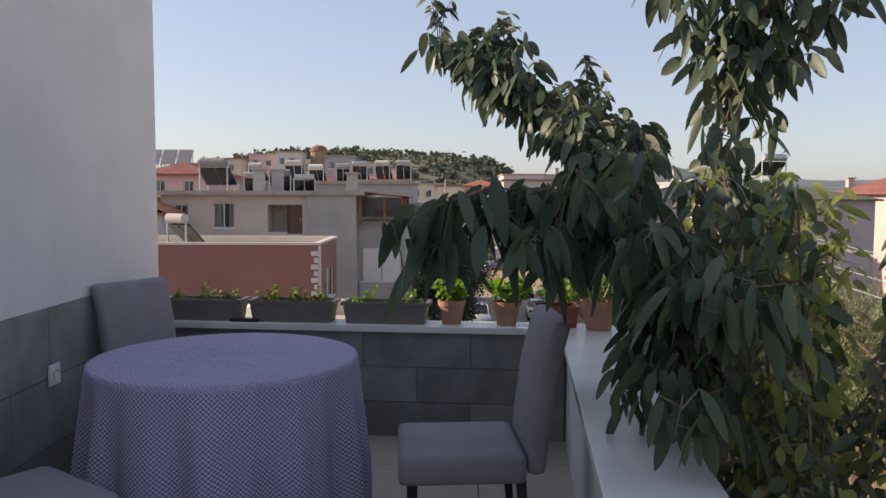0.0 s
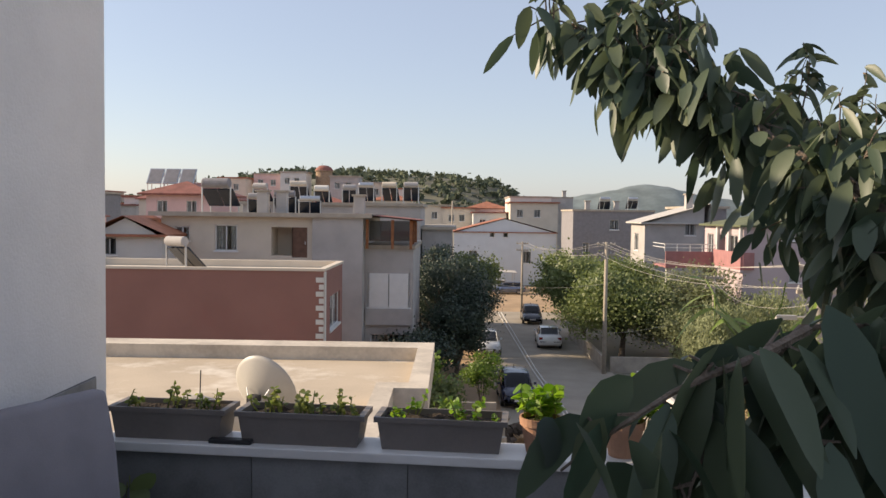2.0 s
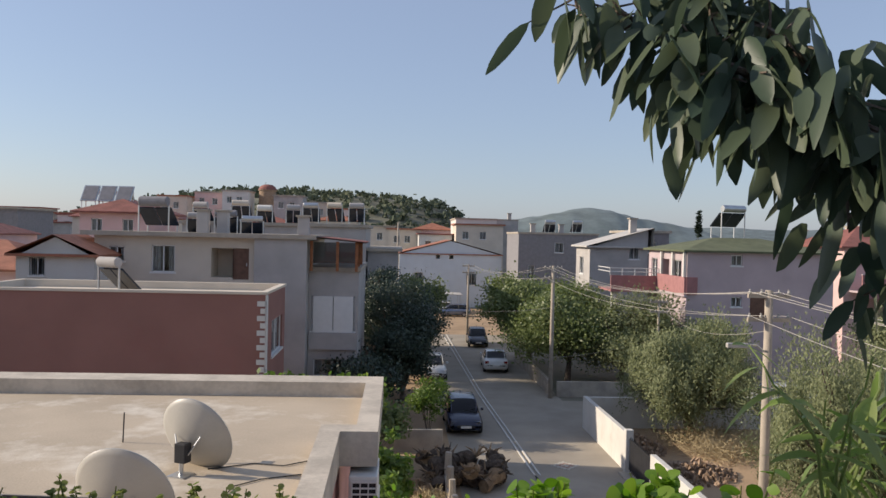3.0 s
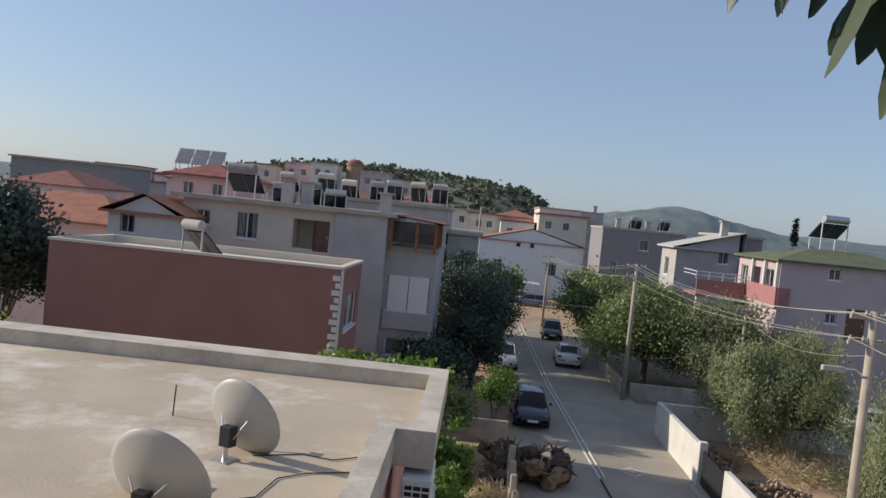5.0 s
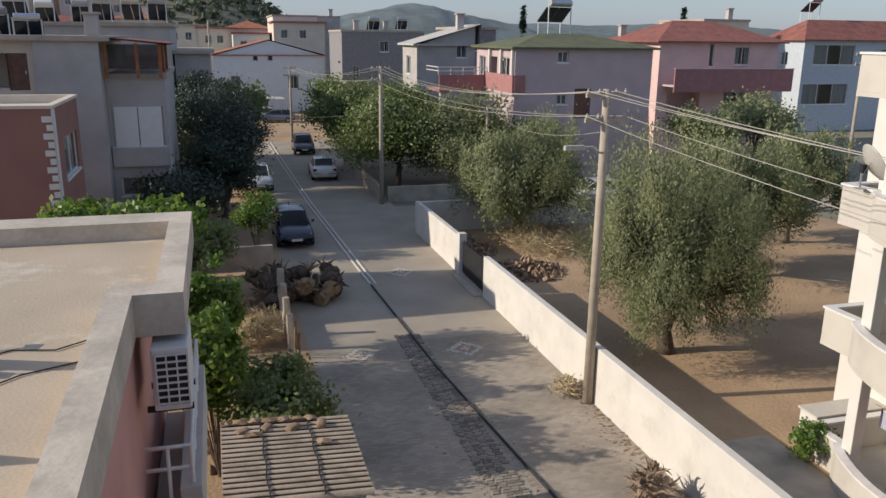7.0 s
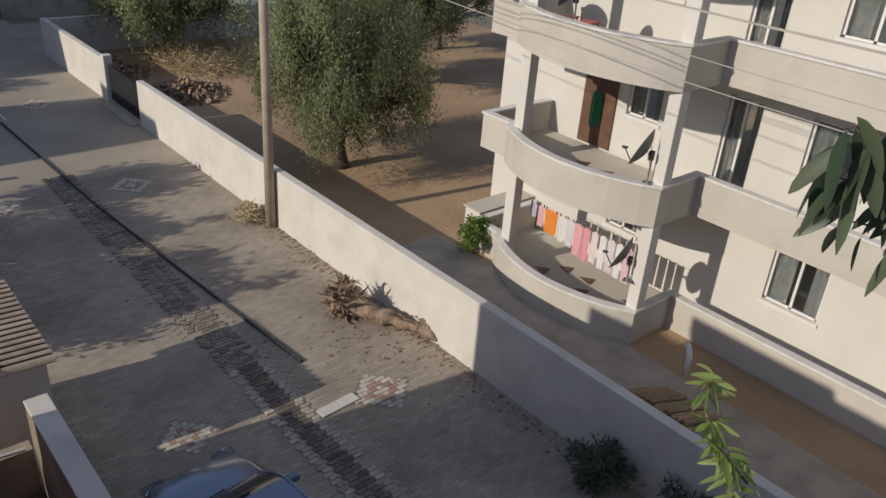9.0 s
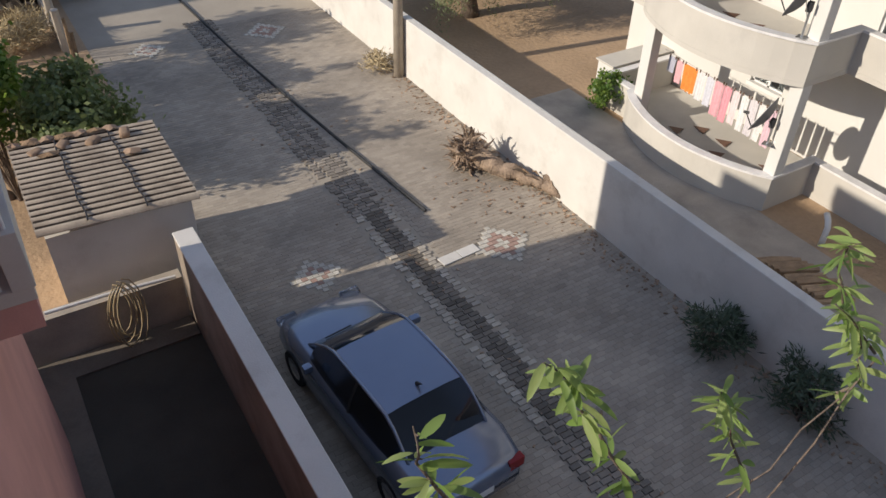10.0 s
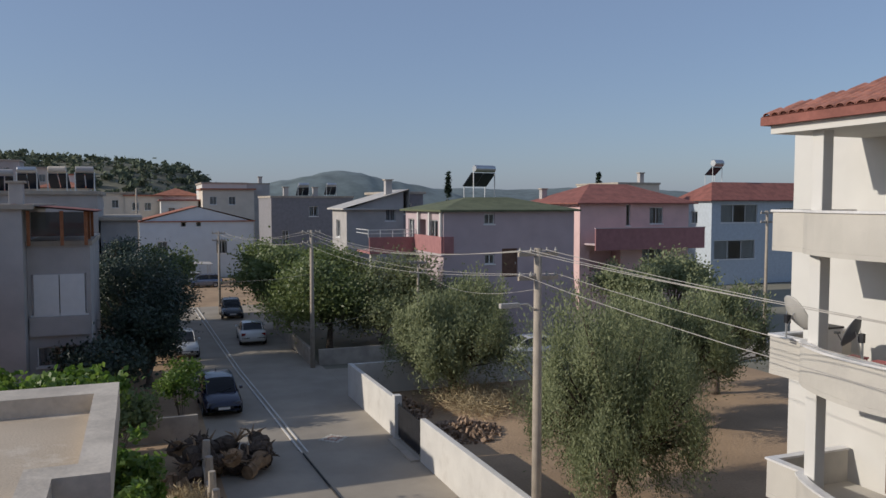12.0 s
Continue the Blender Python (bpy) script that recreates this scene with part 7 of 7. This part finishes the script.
for row in range(9):
    for col in range(33):
        x, y = ridge_x0 - 0.02 + row * 0.36, 16.3 - col * 0.235
        if y > 16.45 - row * 0.36 * 1.05:
            continue
        t = part("tile", tile_mesh, TILE_PIECE, roof_ob)
        t.matrix_basis = pose(*L(x, y, eave_z + (x - ridge_x0) * slope), 0, tilt, 0)
        count += 1

# ================= surface pieces =================
# grey tiles of the terrace walls
def tiles_on(parent, plane, a0, a1, z_rows, length, depth, mat):
    """Tiles in staggered rows; plane is 'x' or 'y' with its place."""
    axis, at, sign = plane
    made = {}
    for r, (z0, z1) in enumerate(z_rows):
        a = a0 - (length / 2 if r % 2 else 0)
        while a < a1 - 0.01:
            b0, b1 = max(a, a0) + 0.002, min(a + length, a1) - 0.002
            w = round(b1 - b0, 3)
            if w > 0.03:
                key = (w, round(z1 - z0, 3))
                if key not in made:
                    h = z1 - z0 - 0.004
                    lo, hi = min(0, sign * depth), max(0, sign * depth)
                    made[key] = (box(lo, hi, 0, w, 0, h) if axis == "x" else box(0, w, lo, hi, 0, h)).mesh("wall_tile")
                t = part("wall_tile", made[key], mat, parent)
                t.location = (at, b0, TZ + z0 + 0.002) if axis == "x" else (b0, at, TZ + z0 + 0.002)
            a += length


structure("dado_bed", box(T_L, T_L + 0.004, -3.19, T_F - 0.02, TZ - 0.01, TZ + 0.89), GROUT, "grout bed of the wall tiling", "grout")
dado = bpy.data.objects["wall_left"]
tiles_on(dado, ("x", T_L + 0.004, 1), -3.19, T_F - 0.03, ((0.0, 0.295), (0.295, 0.59), (0.59, 0.89)), 0.61, 0.008, DADO)
tiles_on(pf, ("y", T_F + 0.012, -1), T_L + 0.015, T_R, ((0.0, 0.2), (0.2, 0.4), (0.4, 0.6)), 0.61, 0.009, DADO)
fl = bpy.data.objects["terrace_floor"]
fm = box(0, 0.596, 0, 0.596, 0, 0.01).mesh("floor_tile", 0.002)
for i in range(4):
    for j in range(12):
        t = part("floor_tile", fm, FLOOR_TILE, fl)
        t.location = (T_L + 0.06 + i * 0.6 if i else T_L + 0.06, T_F - 0.01 - (j + 1) * 0.6, TZ - 0.011)

# street paving
road = bpy.data.objects["road"]


def paver_mesh(w, d, h, name="paver"):
    s = Shape()
    q, b = 0.006, 0.0
    s.v += [(0, 0, 0), (w, 0, 0), (w, d, 0), (0, d, 0), (q, q, h), (w - q, q, h), (w - q, d - q, h), (q, d - q, h)]
    s.f += [(4, 5, 6, 7), (0, 1, 5, 4), (1, 2, 6, 5), (2, 3, 7, 6), (3, 0, 4, 7)]
    return s


def gutter_x(y):
    return 6.34 - 0.006 * (y - 10) + 0.02 * math.sin(y * 1.3)


g = random.Random(12)
dark, pale = paver_mesh(0.19, 0.098, 0.02).mesh("paver"), paver_mesh(0.165, 0.098, 0.024).mesh("paver")
rest = Shape()
for k in range(215):
    y = 4.2 + k * 0.104
    gx = gutter_x(y)
    near = 9.0 < y < 15.2
    for i, dx in enumerate((-0.42, -0.2, 0.0, 0.2)):
        off = 0.045 if k % 2 else 0
        x = gx + dx + off + g.uniform(-0.008, 0.008)
        edge = i in (0, 3)
        lift = g.uniform(-0.006, 0.006) - (0 if edge else 0.004)
        if edge and g.random() < 0.12:
            continue
        if near:
            t = part("paver", pale if edge else dark, PAVER_PALE if edge and k % 2 else PAVER_DARK, road)
            t.matrix_basis = pose(x, y, G - 0.005 + lift, 0, 0, g.uniform(-3, 3))
        else:
            q = paver_mesh(0.165 if edge else 0.19, 0.098, 0.022)
            o = len(rest.v)
            rest.v += [(a + x, b + y, c + G - 0.004 + lift) for a, b, c in q.v]
            rest.f += [tuple(n + o for n in f) for f in q.f]
PAVER_GUTTER = material("gutter_paver", (0.27, 0.235, 0.195), 0.9, vary=0.15, scale=1.5, fine=40, bump=0.4, per_island=0.35)
part("gutter_paving", rest, PAVER_GUTTER, road, kind="stuff")


def diamond(cx, cy, size=5, cell=0.112, pieces=True):
    """A stepped diamond of white and red pavers."""
    m = paver_mesh(cell * 1.0, cell * 0.94, 0.012).mesh("paver")
    for i in range(-size, size + 1):
        for j in range(-size, size + 1):
            k = abs(i) + abs(j)
            if k > size:
                continue
            mat = PAVER_WHITE if k >= size - 1 or k <= 1 else PAVER_RED
            key = mat.name
            if key not in diamond_meshes:
                diamond_meshes[key] = m.copy()
                diamond_meshes[key].materials.clear()
                diamond_meshes[key].materials.append(mat)
            t = part("paver", diamond_meshes[key], mat, road)
            t.location = (cx + i * cell + (0.03 if j % 2 else 0), cy + j * cell, G - 0.002)


diamond_meshes = {}
diamond(8.0, 12.98)
diamond(7.72, 24.85)
diamond(7.6, 33.5)
diamond(4.45, 13.9, 4)
diamond(4.36, 25.1, 4)
slab = box(0, 0.42, 0, 0.24, 0, 0.03).mesh("kerb_slab", 0.006)
for k in range(2):
    t = part("kerb_slab", slab, WALL_WHITE, road)
    t.matrix_basis = pose(6.72 + k * 0.43, 13.0 + k * 0.03, G + 0.003, 0, 0, 4)

# the rest of the block paving near the building
s = Shape()
W, D = 0.2, 0.1
for j in range(int((26 - 3) / D)):
    y = 3 + j * D
    x = ROAD_L + (0.1 if j % 2 else 0)
    gx = gutter_x(y)
    while x < WALL_X - 0.2:
        if not (gx - 0.62 < x < gx + 0.42) and not any(abs(x + 0.1 - cx) + abs(y + 0.05 - cy) < r for cx, cy, r in ((8.03, 12.98, 0.72), (7.75, 24.85, 0.72), (4.5, 13.9, 0.6), (4.4, 25.1, 0.6))):
            z = G - 0.012 + 0.004 * noise.noise(Vector((x * 1.3, y * 1.3, 0))) + g.uniform(0, 0.0025)
            q = 0.005
            o = len(s.v)
            s.v += [(x, y, z + 0.007), (x + W, y, z + 0.007), (x + W, y + D, z + 0.007), (x, y + D, z + 0.007), (x + q, y + q, z + 0.012), (x + W - q, y + q, z + 0.012), (x + W - q, y + D - q, z + 0.012), (x + q, y + D - q, z + 0.012)]
            s.f += [(o + 4, o + 5, o + 6, o + 7), (o, o + 1, o + 5, o + 4), (o + 1, o + 2, o + 6, o + 5), (o + 2, o + 3, o + 7, o + 6), (o + 3, o, o + 4, o + 7)]
        x += W
part("block_paving", s, PAVER, road, kind="stuff")
